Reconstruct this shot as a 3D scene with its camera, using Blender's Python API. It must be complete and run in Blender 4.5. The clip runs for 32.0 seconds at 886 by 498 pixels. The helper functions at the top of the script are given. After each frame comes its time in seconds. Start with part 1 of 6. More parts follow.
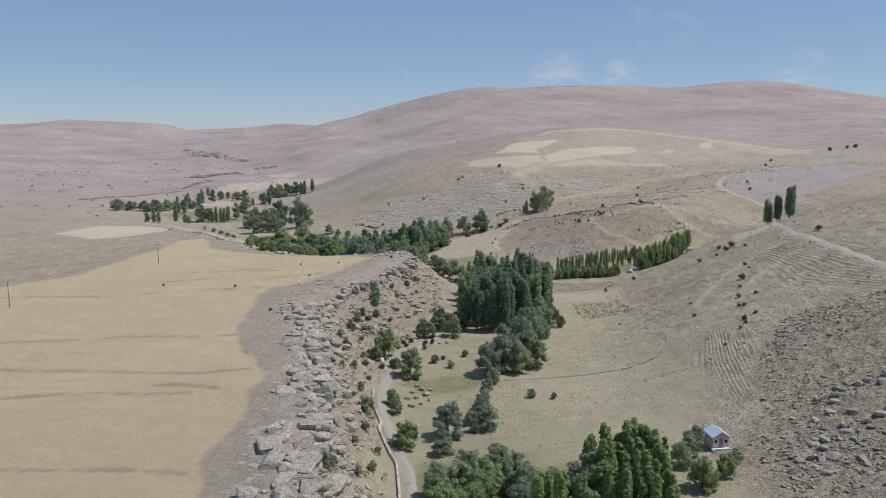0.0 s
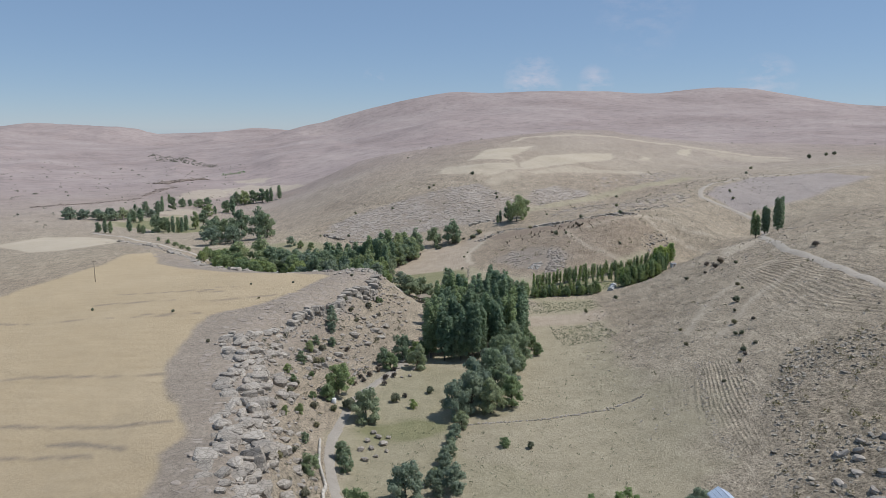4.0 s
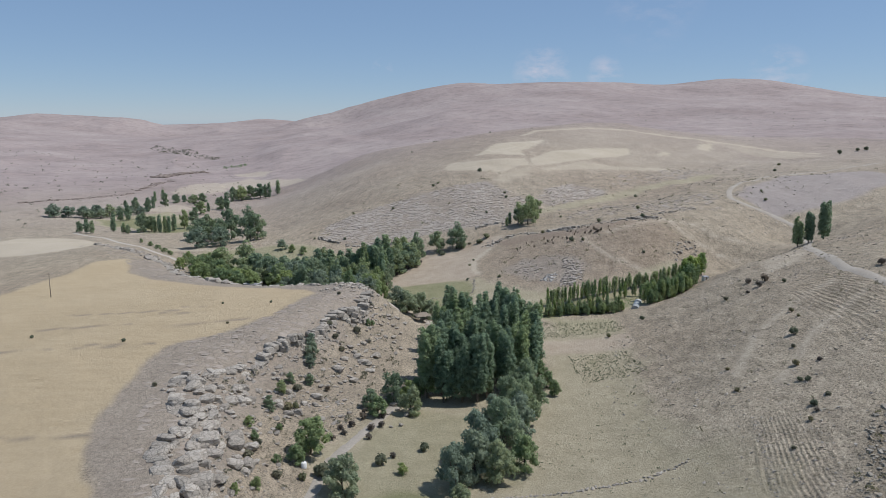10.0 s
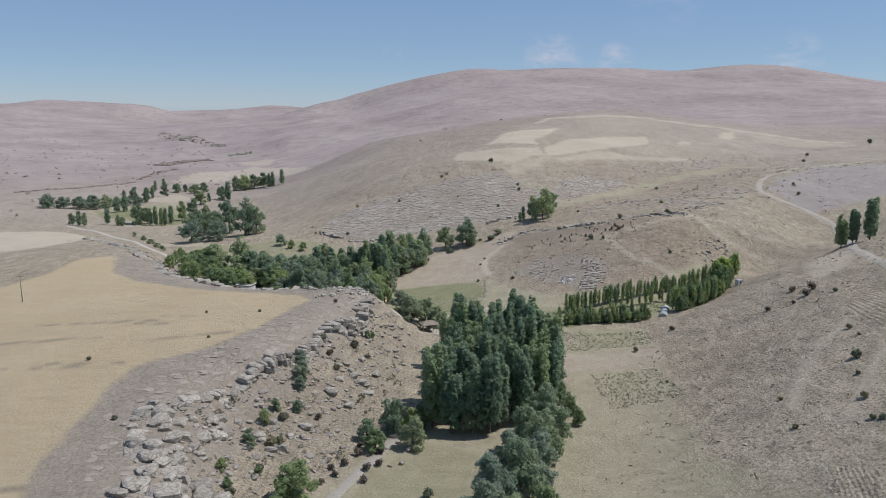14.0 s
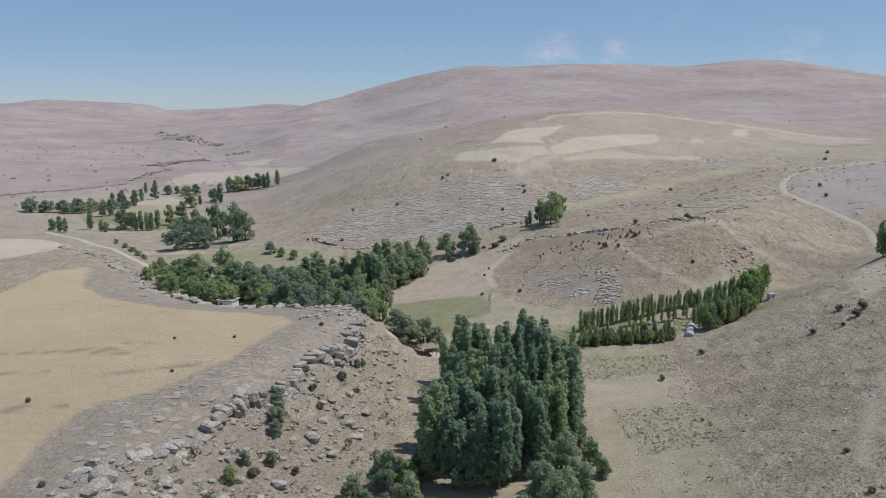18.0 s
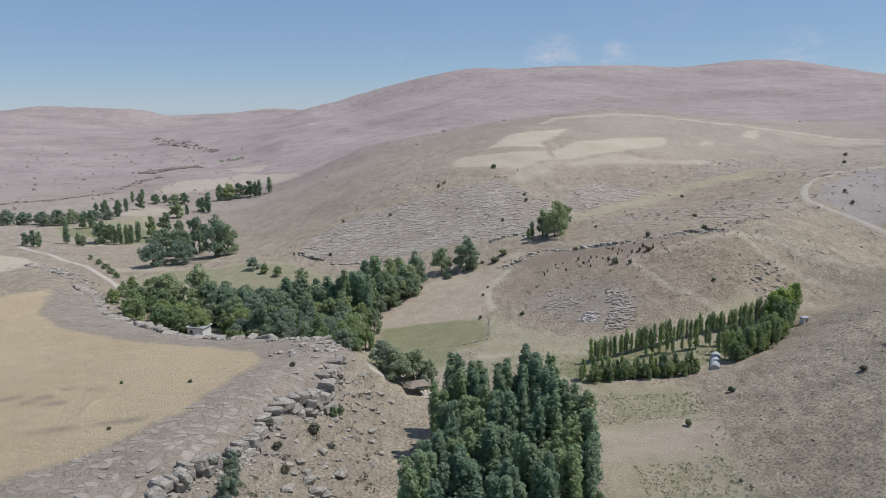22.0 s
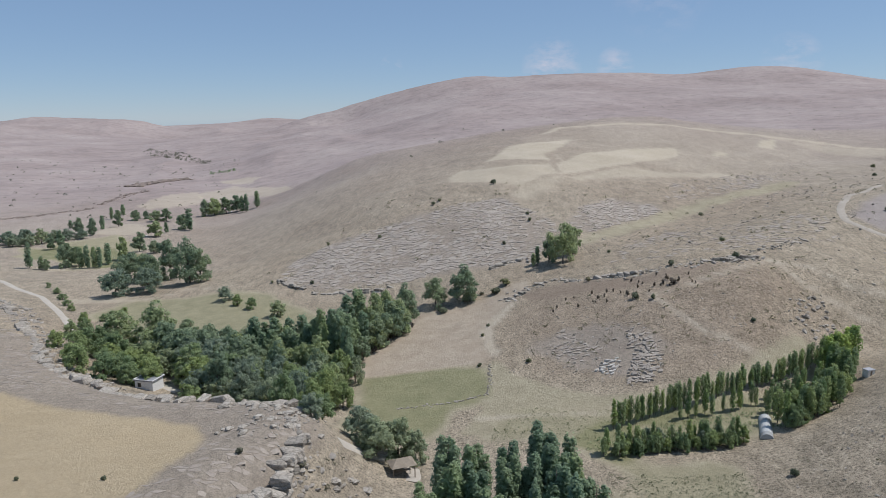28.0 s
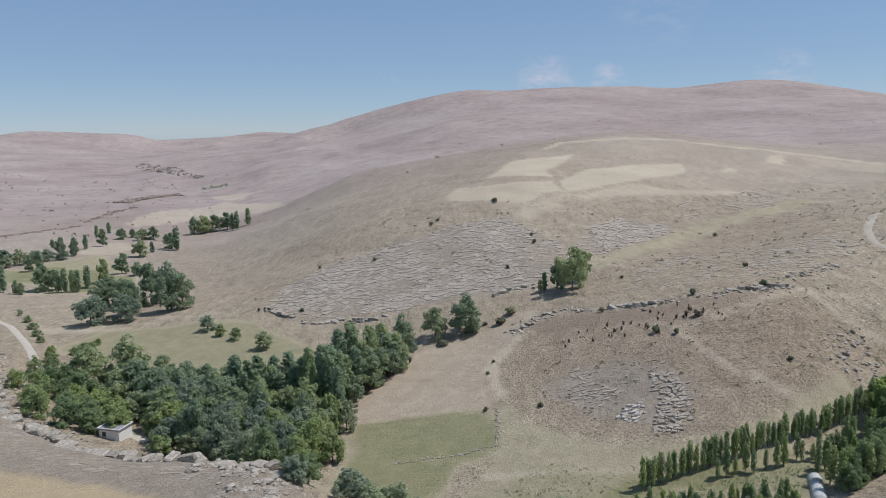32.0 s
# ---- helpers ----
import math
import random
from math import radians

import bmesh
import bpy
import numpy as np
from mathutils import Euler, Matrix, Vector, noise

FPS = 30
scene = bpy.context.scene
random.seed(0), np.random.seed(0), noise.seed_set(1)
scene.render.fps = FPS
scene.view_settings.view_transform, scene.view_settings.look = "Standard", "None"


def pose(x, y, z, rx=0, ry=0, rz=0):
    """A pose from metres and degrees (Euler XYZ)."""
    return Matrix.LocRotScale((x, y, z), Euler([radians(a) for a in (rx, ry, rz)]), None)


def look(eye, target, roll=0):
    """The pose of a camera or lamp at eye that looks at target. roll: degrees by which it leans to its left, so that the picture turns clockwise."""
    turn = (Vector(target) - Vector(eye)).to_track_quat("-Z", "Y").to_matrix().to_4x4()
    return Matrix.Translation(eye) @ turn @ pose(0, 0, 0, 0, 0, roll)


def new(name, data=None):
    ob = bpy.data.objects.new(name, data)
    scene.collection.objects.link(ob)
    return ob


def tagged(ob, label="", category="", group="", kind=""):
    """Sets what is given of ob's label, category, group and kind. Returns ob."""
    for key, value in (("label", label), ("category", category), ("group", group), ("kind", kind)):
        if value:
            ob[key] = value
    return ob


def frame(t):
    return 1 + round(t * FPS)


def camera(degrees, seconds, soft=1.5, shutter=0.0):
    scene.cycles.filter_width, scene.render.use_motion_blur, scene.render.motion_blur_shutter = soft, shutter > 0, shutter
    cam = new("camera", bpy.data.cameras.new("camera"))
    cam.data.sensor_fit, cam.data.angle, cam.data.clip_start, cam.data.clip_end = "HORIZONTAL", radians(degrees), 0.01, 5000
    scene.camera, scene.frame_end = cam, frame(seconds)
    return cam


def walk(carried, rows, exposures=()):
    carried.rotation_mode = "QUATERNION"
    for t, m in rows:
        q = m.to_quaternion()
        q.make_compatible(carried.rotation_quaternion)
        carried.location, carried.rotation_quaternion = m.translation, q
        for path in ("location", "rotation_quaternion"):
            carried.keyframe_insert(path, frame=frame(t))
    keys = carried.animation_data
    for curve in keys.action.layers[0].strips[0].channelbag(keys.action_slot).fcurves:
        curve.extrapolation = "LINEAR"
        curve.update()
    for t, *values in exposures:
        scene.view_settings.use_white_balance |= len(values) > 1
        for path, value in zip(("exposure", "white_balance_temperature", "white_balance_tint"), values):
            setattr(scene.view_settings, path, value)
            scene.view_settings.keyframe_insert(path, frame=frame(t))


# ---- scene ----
# ---- camera ----
cam = camera(64.0, 32.0, soft=0.85)


def aim(x, y, z, yaw, pitch, roll):
    """A pose from a place and the bearing, tilt and lean of the view, in degrees."""
    a, b = radians(yaw), radians(pitch)
    way = Vector((-math.sin(a) * math.cos(b), math.cos(a) * math.cos(b), math.sin(b)))
    return look((x, y, z), Vector((x, y, z)) + way, roll)


PATH = [
    (0, 0.00, 0.00, 80.00, 0.003, -10.001, 0.003),
    (1, 0.84, 5.72, 80.02, 0.034, -9.860, 0.018),
    (1.5, 1.26, 8.57, 80.04, -0.703, -9.669, -0.032),
    (2, 1.67, 11.40, 80.06, -1.427, -9.552, 0.011),
    (3, 2.47, 17.01, 80.14, -1.634, -9.520, 0.144),
    (3.5, 2.85, 19.77, 80.20, -1.838, -9.531, 0.188),
    (5.5, 4.25, 30.50, 80.58, -2.166, -9.863, 0.311),
    (6, 4.55, 33.12, 80.71, -2.171, -9.824, 0.301),
    (7, 5.11, 38.34, 80.96, -2.201, -9.834, 0.328),
    (8, 5.59, 43.59, 81.21, -2.078, -9.886, 0.352),
    (9, 5.97, 48.89, 81.42, -1.731, -10.040, 0.324),
    (10, 6.29, 54.24, 81.59, -1.348, -10.304, 0.345),
    (11, 6.53, 59.62, 81.74, -1.132, -10.543, 0.351),
    (12, 6.73, 64.98, 81.85, -0.887, -10.773, 0.379),
    (13, 6.88, 70.31, 81.93, -0.703, -11.065, 0.403),
    (14, 7.00, 75.65, 81.97, -0.588, -11.363, 0.395),
    (14.5, 7.06, 78.34, 81.98, -0.517, -11.297, 0.434),
    (16.5, 7.35, 89.33, 81.89, -0.423, -11.441, 0.351),
    (17, 7.44, 92.15, 81.84, -0.427, -11.411, 0.297),
    (18, 7.70, 97.84, 81.73, -0.420, -11.549, 0.075),
    (19, 8.08, 103.57, 81.66, -0.441, -11.586, -0.017),
    (20, 8.63, 109.26, 81.65, -0.419, -11.587, -0.168),
    (21, 9.36, 114.86, 81.74, -0.365, -11.518, -0.240),
    (22, 10.19, 120.38, 81.91, -0.305, -11.314, -0.442),
    (23, 11.00, 125.80, 82.10, -0.232, -11.210, -0.527),
    (24, 11.66, 131.13, 82.29, -0.227, -11.124, -0.598),
    (25, 12.09, 136.37, 82.43, -0.180, -10.999, -0.630),
    (25.5, 12.22, 138.95, 82.50, -0.174, -10.873, -0.686),
    (27.5, 12.29, 148.95, 82.73, -0.329, -10.707, -0.742),
    (28, 12.23, 151.35, 82.79, -0.359, -10.656, -0.748),
    (29, 12.02, 156.05, 82.94, -0.432, -10.496, -0.790),
    (30, 11.74, 160.62, 83.10, -0.516, -10.117, -0.831),
    (31, 11.42, 165.10, 83.28, -0.602, -9.761, -0.827),
    (32, 11.07, 169.55, 83.47, -0.741, -9.592, -0.825),
]
walk(cam, [(t, aim(*row)) for t, *row in PATH], [(0, -0.15, 6400, 10), (5, -0.16, 6400, 10), (12, -0.17, 6280, 10), (25, -0.14, 6280, 10), (32, -0.12, 6380, 10)])

# ---- light: a high summer sun from the right and a clear sky ----
SUN_AZ, SUN_EL = radians(86), radians(60)
sun_way = Vector((math.sin(SUN_AZ) * math.cos(SUN_EL), math.cos(SUN_AZ) * math.cos(SUN_EL), math.sin(SUN_EL)))
sun = new("sun", bpy.data.lights.new("sun", "SUN"))
sun.data.energy, sun.data.angle, sun.data.color = 4.05, radians(0.6), (1.0, 0.965, 0.92)
sun.matrix_world = look(sun_way * 500, (0, 0, 0))
world = bpy.data.worlds.new("sky")
scene.world = world
world.use_nodes = True
wn, wl = world.node_tree.nodes, world.node_tree.links
sky = wn.new("ShaderNodeTexSky")
sky.sky_type, sky.sun_disc, sky.sun_elevation, sky.sun_rotation = "NISHITA", False, SUN_EL, SUN_AZ
sky.altitude, sky.air_density, sky.dust_density, sky.ozone_density = 2500, 1.0, 0.2, 2.0
haze = wn.new("ShaderNodeMix")  # thin summer haze over the clear sky
haze.data_type = "RGBA"
haze.inputs[0].default_value, haze.inputs[7].default_value = 0.55, (2.6, 4.0, 6.2, 1)
wl.new(sky.outputs[0], haze.inputs[6])
# faint fair-weather clouds low over the hills
way = wn.new("ShaderNodeTexCoord")
flat = wn.new("ShaderNodeMapping")
flat.inputs["Scale"].default_value = (1.0, 1.0, 2.2)
wl.new(way.outputs["Generated"], flat.inputs["Vector"])
puff = wn.new("ShaderNodeTexNoise")
puff.inputs["Scale"].default_value, puff.inputs["Detail"].default_value, puff.inputs["Roughness"].default_value = 24.0, 7.0, 0.62
wl.new(flat.outputs[0], puff.inputs["Vector"])
wisp = wn.new("ShaderNodeValToRGB")
wisp.color_ramp.elements[0].position, wisp.color_ramp.elements[1].position = 0.44, 0.66
wl.new(puff.outputs[0], wisp.inputs[0])
cover_sum = None
for azimuth, height, size, strength in ((-3.5, 3.9, 0.9, 0.35), (9.0, 3.6, 2.4, 0.6), (13.8, 3.6, 1.5, 0.45), (26.0, 3.4, 2.2, 0.4), (17.0, 9.0, 4.0, 0.15)):
    a, b = radians(azimuth), radians(height)
    dot = wn.new("ShaderNodeVectorMath")
    dot.operation = "DOT_PRODUCT"
    dot.inputs[1].default_value = (math.sin(a) * math.cos(b), math.cos(a) * math.cos(b), math.sin(b))
    wl.new(way.outputs["Generated"], dot.inputs[0])
    near = wn.new("ShaderNodeMapRange")
    near.inputs["From Min"].default_value, near.inputs["From Max"].default_value, near.inputs["To Max"].default_value = math.cos(radians(size)), 1.0, strength
    wl.new(dot.outputs["Value"], near.inputs["Value"])
    total = wn.new("ShaderNodeMath")
    total.operation = "MAXIMUM"
    wl.new(near.outputs[0], total.inputs[0])
    total.inputs[1].default_value = 0.0
    if cover_sum:
        wl.new(cover_sum.outputs[0], total.inputs[1])
    cover_sum = total
amount = wn.new("ShaderNodeMath")
amount.operation = "MULTIPLY"
wl.new(wisp.outputs[0], amount.inputs[0])
wl.new(cover_sum.outputs[0], amount.inputs[1])
cloud = wn.new("ShaderNodeMix")
cloud.data_type = "RGBA"
cloud.inputs[7].default_value = (7.0, 6.6, 7.4, 1)
wl.new(amount.outputs[0], cloud.inputs[0])
wl.new(haze.outputs[2], cloud.inputs[6])
wl.new(cloud.outputs[2], wn["Background"].inputs[0])
wn["Background"].inputs[1].default_value = 0.10

# ---- materials ----
def mat(name):
    m = bpy.data.materials.new(name)
    m.use_nodes = True
    nt = m.node_tree
    return m, nt, nt.nodes["Principled BSDF"]


def node(nt, kind, **sets):
    n = nt.nodes.new("ShaderNode" + kind)
    for key, value in sets.items():
        if key in n.inputs.keys():
            n.inputs[key].default_value = value
    return n


def noise_tex(nt, vec, scale, detail=5.0, rough=0.6, stretch=None):
    if stretch:
        mp = node(nt, "Mapping")
        mp.inputs["Scale"].default_value = stretch
        nt.links.new(vec, mp.inputs["Vector"])
        vec = mp.outputs[0]
    n = node(nt, "TexNoise", Scale=scale, Detail=detail, Roughness=rough)
    nt.links.new(vec, n.inputs["Vector"])
    return n.outputs[0]


def ramp(nt, fac, *stops):
    r = node(nt, "ValToRGB")
    e = r.color_ramp.elements
    while len(e) < len(stops):
        e.new(0.5)
    for item, (at, col) in zip(e, stops):
        item.position, item.color = at, (*col, 1) if len(col) == 3 else col
    nt.links.new(fac, r.inputs[0])
    return r.outputs[0]


def mix(nt, fac, a, b, mode="MIX"):
    m = nt.nodes.new("ShaderNodeMix")
    m.data_type, m.blend_type = "RGBA", mode
    for sock, v in ((m.inputs[0], fac), (m.inputs[6], a), (m.inputs[7], b)):
        if isinstance(v, (int, float)):
            sock.default_value = v
        elif isinstance(v, tuple):
            sock.default_value = (*v, 1)
        else:
            nt.links.new(v, sock)
    return m.outputs[2]


def maths(nt, op, a, b=0.5, clamp=False):
    m = nt.nodes.new("ShaderNodeMath")
    m.operation, m.use_clamp = op, clamp
    for sock, v in zip(m.inputs, (a, b)):
        if isinstance(v, (int, float)):
            sock.default_value = v
        else:
            nt.links.new(v, sock)
    return m.outputs[0]


def bump(nt, bsdf, height, strength, dist):
    b = node(nt, "Bump", Strength=strength, Distance=dist)
    nt.links.new(height, b.inputs["Height"])
    nt.links.new(b.outputs[0], bsdf.inputs["Normal"])


def place_of(nt):
    return nt.nodes.new("ShaderNodeNewGeometry").outputs["Position"]


def fissures(nt, pos, scale):
    """Distance from a net of wandering cracks, closer set upwards than along."""
    far = nt.nodes.new("ShaderNodeVectorMath")
    far.operation = "MULTIPLY_ADD"
    shake = node(nt, "TexNoise", Scale=scale * 1.4, Detail=3.0)
    nt.links.new(pos, shake.inputs["Vector"])
    nt.links.new(shake.outputs["Color"], far.inputs[0])
    far.inputs[1].default_value = (0.7 / scale, 0.7 / scale, 0.4 / scale)
    nt.links.new(pos, far.inputs[2])
    mp = node(nt, "Mapping")
    mp.inputs["Scale"].default_value = (1.0, 1.0, 2.0)
    nt.links.new(far.outputs[0], mp.inputs["Vector"])
    v = node(nt, "TexVoronoi", Scale=scale)
    v.feature = "DISTANCE_TO_EDGE"
    nt.links.new(mp.outputs[0], v.inputs["Vector"])
    return v.outputs["Distance"]


def varied(name, dark, light, scale, rough=0.85, fine=None, bump_by=0.3, bump_at=0.05, per="object", stretch=None, spread=0.45, cracks=0.0):
    """A surface that wanders between two colours, with grain, relief and a tint of its own for each piece."""
    m, nt, b = mat(name)
    pos = place_of(nt)
    big = noise_tex(nt, pos, scale, 4, 0.6, stretch)
    small = noise_tex(nt, pos, fine or scale * 9, 5, 0.7)
    col = ramp(nt, big, (0.3, dark), (0.7, light))
    col = mix(nt, 0.45, col, ramp(nt, small, (0.25, tuple(c * 0.55 for c in dark)), (0.75, tuple(min(1, c * 1.2) for c in light))))
    if per == "object":
        rnd = nt.nodes.new("ShaderNodeObjectInfo").outputs["Random"]
    else:
        rnd = nt.nodes.new("ShaderNodeNewGeometry").outputs["Random Per Island"]
    v = maths(nt, "ADD", maths(nt, "MULTIPLY", rnd, spread), 1.0 - 0.49 * spread)
    comb = nt.nodes.new("ShaderNodeCombineColor")
    for k in range(3):
        nt.links.new(v, comb.inputs[k])
    col = mix(nt, 1.0, col, comb.outputs[0], "MULTIPLY")
    if cracks:
        seam = fissures(nt, pos, cracks)
        col = mix(nt, 1.0, col, ramp(nt, seam, (0.0, (0.58, 0.57, 0.56)), (0.05, (0.88, 0.88, 0.87)), (0.13, (1.04, 1.04, 1.04))), "MULTIPLY")
        small = maths(nt, "ADD", small, maths(nt, "MULTIPLY", maths(nt, "MINIMUM", seam, 0.15), 5.0))
    nt.links.new(col, b.inputs["Base Color"])
    b.inputs["Roughness"].default_value = rough
    b.inputs["Specular IOR Level"].default_value = 0.25
    if bump_by:
        bump(nt, b, small, bump_by, bump_at)
    return m


def leaf_mat(name, dark, light):
    m, nt, b = mat(name)
    geo = nt.nodes.new("ShaderNodeNewGeometry")
    rnd = nt.nodes.new("ShaderNodeObjectInfo").outputs["Random"]
    patch = noise_tex(nt, geo.outputs["Position"], 0.35, 3)
    fac = maths(nt, "ADD", maths(nt, "MULTIPLY", geo.outputs["Random Per Island"], 0.38), maths(nt, "MULTIPLY", patch, 0.62))
    col = ramp(nt, fac, (0.15, dark), (0.85, light))
    tint = ramp(nt, rnd, (0.0, (0.80, 0.86, 0.88)), (0.5, (1.0, 1.0, 1.0)), (1.0, (1.25, 1.18, 0.95)))
    col = mix(nt, 1.0, col, tint, "MULTIPLY")
    nt.links.new(col, b.inputs["Base Color"])
    b.inputs["Roughness"].default_value = 0.65
    b.inputs["Specular IOR Level"].default_value = 0.3
    tr = nt.nodes.new("ShaderNodeBsdfTranslucent")
    nt.links.new(col, tr.inputs["Color"])
    ms = nt.nodes.new("ShaderNodeMixShader")
    ms.inputs[0].default_value = 0.54
    nt.links.new(b.outputs[0], ms.inputs[1])
    nt.links.new(tr.outputs[0], ms.inputs[2])
    nt.links.new(ms.outputs[0], nt.nodes["Material Output"].inputs[0])
    return m


POPLAR = leaf_mat("poplar_leaves", (0.20, 0.268, 0.172), (0.36, 0.45, 0.28))
WILLOW = leaf_mat("willow_leaves", (0.20, 0.25, 0.178), (0.40, 0.46, 0.335))
BROAD = leaf_mat("broad_leaves", (0.215, 0.27, 0.17), (0.385, 0.455, 0.285))
FRESH = leaf_mat("fresh_leaves", (0.205, 0.27, 0.135), (0.375, 0.45, 0.23))
LIME = leaf_mat("lime_leaves", (0.237, 0.332, 0.114), (0.457, 0.552, 0.210))
SCRUB = leaf_mat("scrub_leaves", (0.15, 0.147, 0.10), (0.30, 0.282, 0.195))
THORN = leaf_mat("thorn_twigs", (0.126, 0.105, 0.087), (0.250, 0.210, 0.174))
OLIVE = leaf_mat("olive_leaves", (0.135, 0.15, 0.095), (0.265, 0.28, 0.18))
YOUNG = leaf_mat("young_poplar_leaves", (0.175, 0.245, 0.105), (0.345, 0.44, 0.20))
BARK = varied("bark", (0.10, 0.08, 0.06), (0.22, 0.19, 0.15), 1.5, 0.9)
ROCK = varied("grey_rock", (0.26, 0.228, 0.192), (0.41, 0.366, 0.312), 0.5, 0.9, 4.0, 0.5, 0.12, spread=0.3, cracks=0.9)
DARK_ROCK = varied("dark_rock", (0.13, 0.115, 0.105), (0.28, 0.25, 0.225), 0.7, 0.9, 4.0, 0.5, 0.12)
PALE_ROCK = varied("pale_rock", (0.30, 0.264, 0.222), (0.45, 0.405, 0.348), 0.4, 0.9, 4.0, 0.5, 0.12, spread=0.3, cracks=0.9)
JOINED_ROCK = varied("loose_stone", (0.22, 0.192, 0.162), (0.42, 0.38, 0.33), 0.6, 0.9, 4.0, 0.4, 0.1, per="island")
DIRT = varied("road_dirt", (0.36, 0.318, 0.268), (0.475, 0.428, 0.366), 0.25, 0.95, 3.0, 0.3, 0.04)
HILL_DIRT = varied("hill_road_dirt", (0.33, 0.285, 0.235), (0.42, 0.37, 0.31), 0.12, 0.95, 2.0, 0.3, 0.04)


# ---- land: height lines (x, y, z), lofted into one surface ----
LINES = {}


def height_line(name, *stations):
    LINES[name] = stations


height_line("valley", (-8, -260, 22), (-5, 40, 21), (-6, 110, 20), (-11, 150, 19.3), (0, 200, 19), (8, 240, 19), (2, 275, 19), (-10, 300, 18.3), (-45, 325, 17.5), (-75, 340, 17.2), (-105, 385, 16.5), (-165, 460, 15))
height_line("floor", (15, 50, 20.6), (15, 120, 19.4), (18, 160, 19.2), (22, 200, 19), (26, 250, 19.2))
height_line("floor_east", (20, 268, 19.2), (40, 280, 19.8), (60, 285, 20.5))
height_line("valley_east", (45, -260, 22), (40, 40, 21), (38, 120, 20), (40, 170, 19.4), (47, 215, 19.4), (52, 245, 19.5), (66, 275, 20), (92, 298, 21.5), (125, 325, 24), (165, 345, 29))
height_line("road_foot", (-10, 90, 20.6), (-14, 140, 20.2), (-15, 165, 20), (-8, 192, 19.6))
height_line("cliff_top", (-14, -260, 33), (-18, 40, 31.5), (-19, 95, 30.5), (-22, 130, 30), (-28, 155, 29.6), (-33, 180, 29.3), (-38, 198, 29.3), (-28, 216, 30.4), (-20, 236, 31.2), (-14, 250, 31.4), (-9, 266, 31))
height_line("cliff_foot", (-11.5, -260, 26), (-14.5, 40, 25.8), (-15.5, 95, 25.5), (-18.5, 130, 25), (-23.5, 155, 25), (-28, 178, 25), (-32, 196, 25), (-24, 213, 25), (-15.5, 233, 24.8), (-9.5, 248.8, 23.8), (-4, 264.5, 22.4))
height_line("rim_inner", (-27, -100, 33.5), (-27, 40, 32), (-28, 95, 31), (-31, 130, 30.4), (-37, 155, 30), (-43, 180, 29.6), (-50, 200, 29.7), (-42, 224, 30.5), (-32, 242, 31.4), (-24, 258, 31.2), (-22, 268, 30.4), (-30, 276, 28.6), (-50, 284, 27), (-75, 300, 25.6))
height_line("cliff_back", (-16, 281, 28.5), (-34, 289, 26.3), (-55, 297, 24.6), (-80, 315, 23.5), (-103, 345, 22.5), (-130, 380, 21.5), (-160, 405, 20.3))
height_line("cliff_back_foot", (-11, 287, 20.3), (-32, 298, 18.6), (-52, 306, 17.9), (-74, 324, 17.6), (-95, 354, 17.8), (-124, 392, 17.5), (-158, 420, 17.2))
height_line("plateau", (-60, -260, 36), (-55, 60, 31.5), (-50, 150, 29), (-60, 200, 29.8), (-55, 250, 30.2), (-80, 272, 27), (-108, 308, 24.3))
height_line("plateau_west", (-140, -200, 36), (-130, 120, 30), (-130, 200, 28), (-130, 250, 26), (-150, 320, 24), (-190, 385, 19.5))
height_line("west_plain", (-330, 60, 26), (-320, 250, 24), (-300, 400, 18), (-260, 500, 14.5), (-290, 700, 10), (-380, 1000, 8))
height_line("east_slope_a", (60, 40, 24), (82, 45, 32), (130, 40, 48), (230, 30, 75))
height_line("east_slope_b", (52, 128, 20.6), (66, 130, 25.5), (85, 130, 33), (115, 128, 43), (190, 120, 64))
height_line("east_slope_c", (50, 172, 20.5), (63, 174, 26), (77, 174, 31.2), (100, 174, 39), (135, 176, 50), (220, 180, 70))
height_line("east_slope_d", (53, 205, 20.5), (71, 201, 28.2), (89, 206, 34.5), (110, 210, 42), (150, 215, 53), (230, 225, 68))
height_line("east_slope_e", (60, 228, 20.4), (74, 232, 25), (95, 236, 34), (123, 231, 46), (165, 240, 54), (260, 270, 66))
height_line("spur", (64, 256, 20.6), (73, 262, 22.2), (90, 272, 28), (112, 285, 34.5), (143, 303, 38.7), (185, 330, 44.5), (260, 380, 50))
height_line("spur_back", (88, 287, 22), (116, 308, 26.5), (150, 330, 34))
height_line("dome_foot", (22, 312, 20.3), (34, 302, 20.6), (50, 297, 21), (68, 292, 21.8), (90, 304, 24), (112, 322, 26))
height_line("dome_mid", (36, 322, 23.5), (52, 311, 25), (66, 309, 27.5), (84, 315, 32), (105, 330, 35), (130, 345, 38))
height_line("dome_crest", (30, 366, 25.5), (46, 352, 30), (64, 342, 33.6), (70, 336, 35), (84, 342, 39), (98, 351, 41.2), (125, 368, 43.5), (170, 395, 47))
height_line("gully", (-10, 352, 18.6), (5, 372, 22), (22, 386, 26), (38, 385, 30), (56, 392, 33), (80, 420, 36.5), (120, 445, 40), (170, 480, 45))
height_line("slab_foot", (-50, 399, 19), (-32, 401, 20.5), (-14, 404, 23), (8, 408, 28))
height_line("slab", (-75, 450, 20), (-45, 440, 26), (-25, 441, 31), (0, 450, 38), (30, 445, 42), (60, 450, 44))
height_line("hill_foot", (-82, 470, 16.5), (-112, 580, 14), (-132, 700, 11.5), (-150, 780, 10), (-230, 1000, 7))
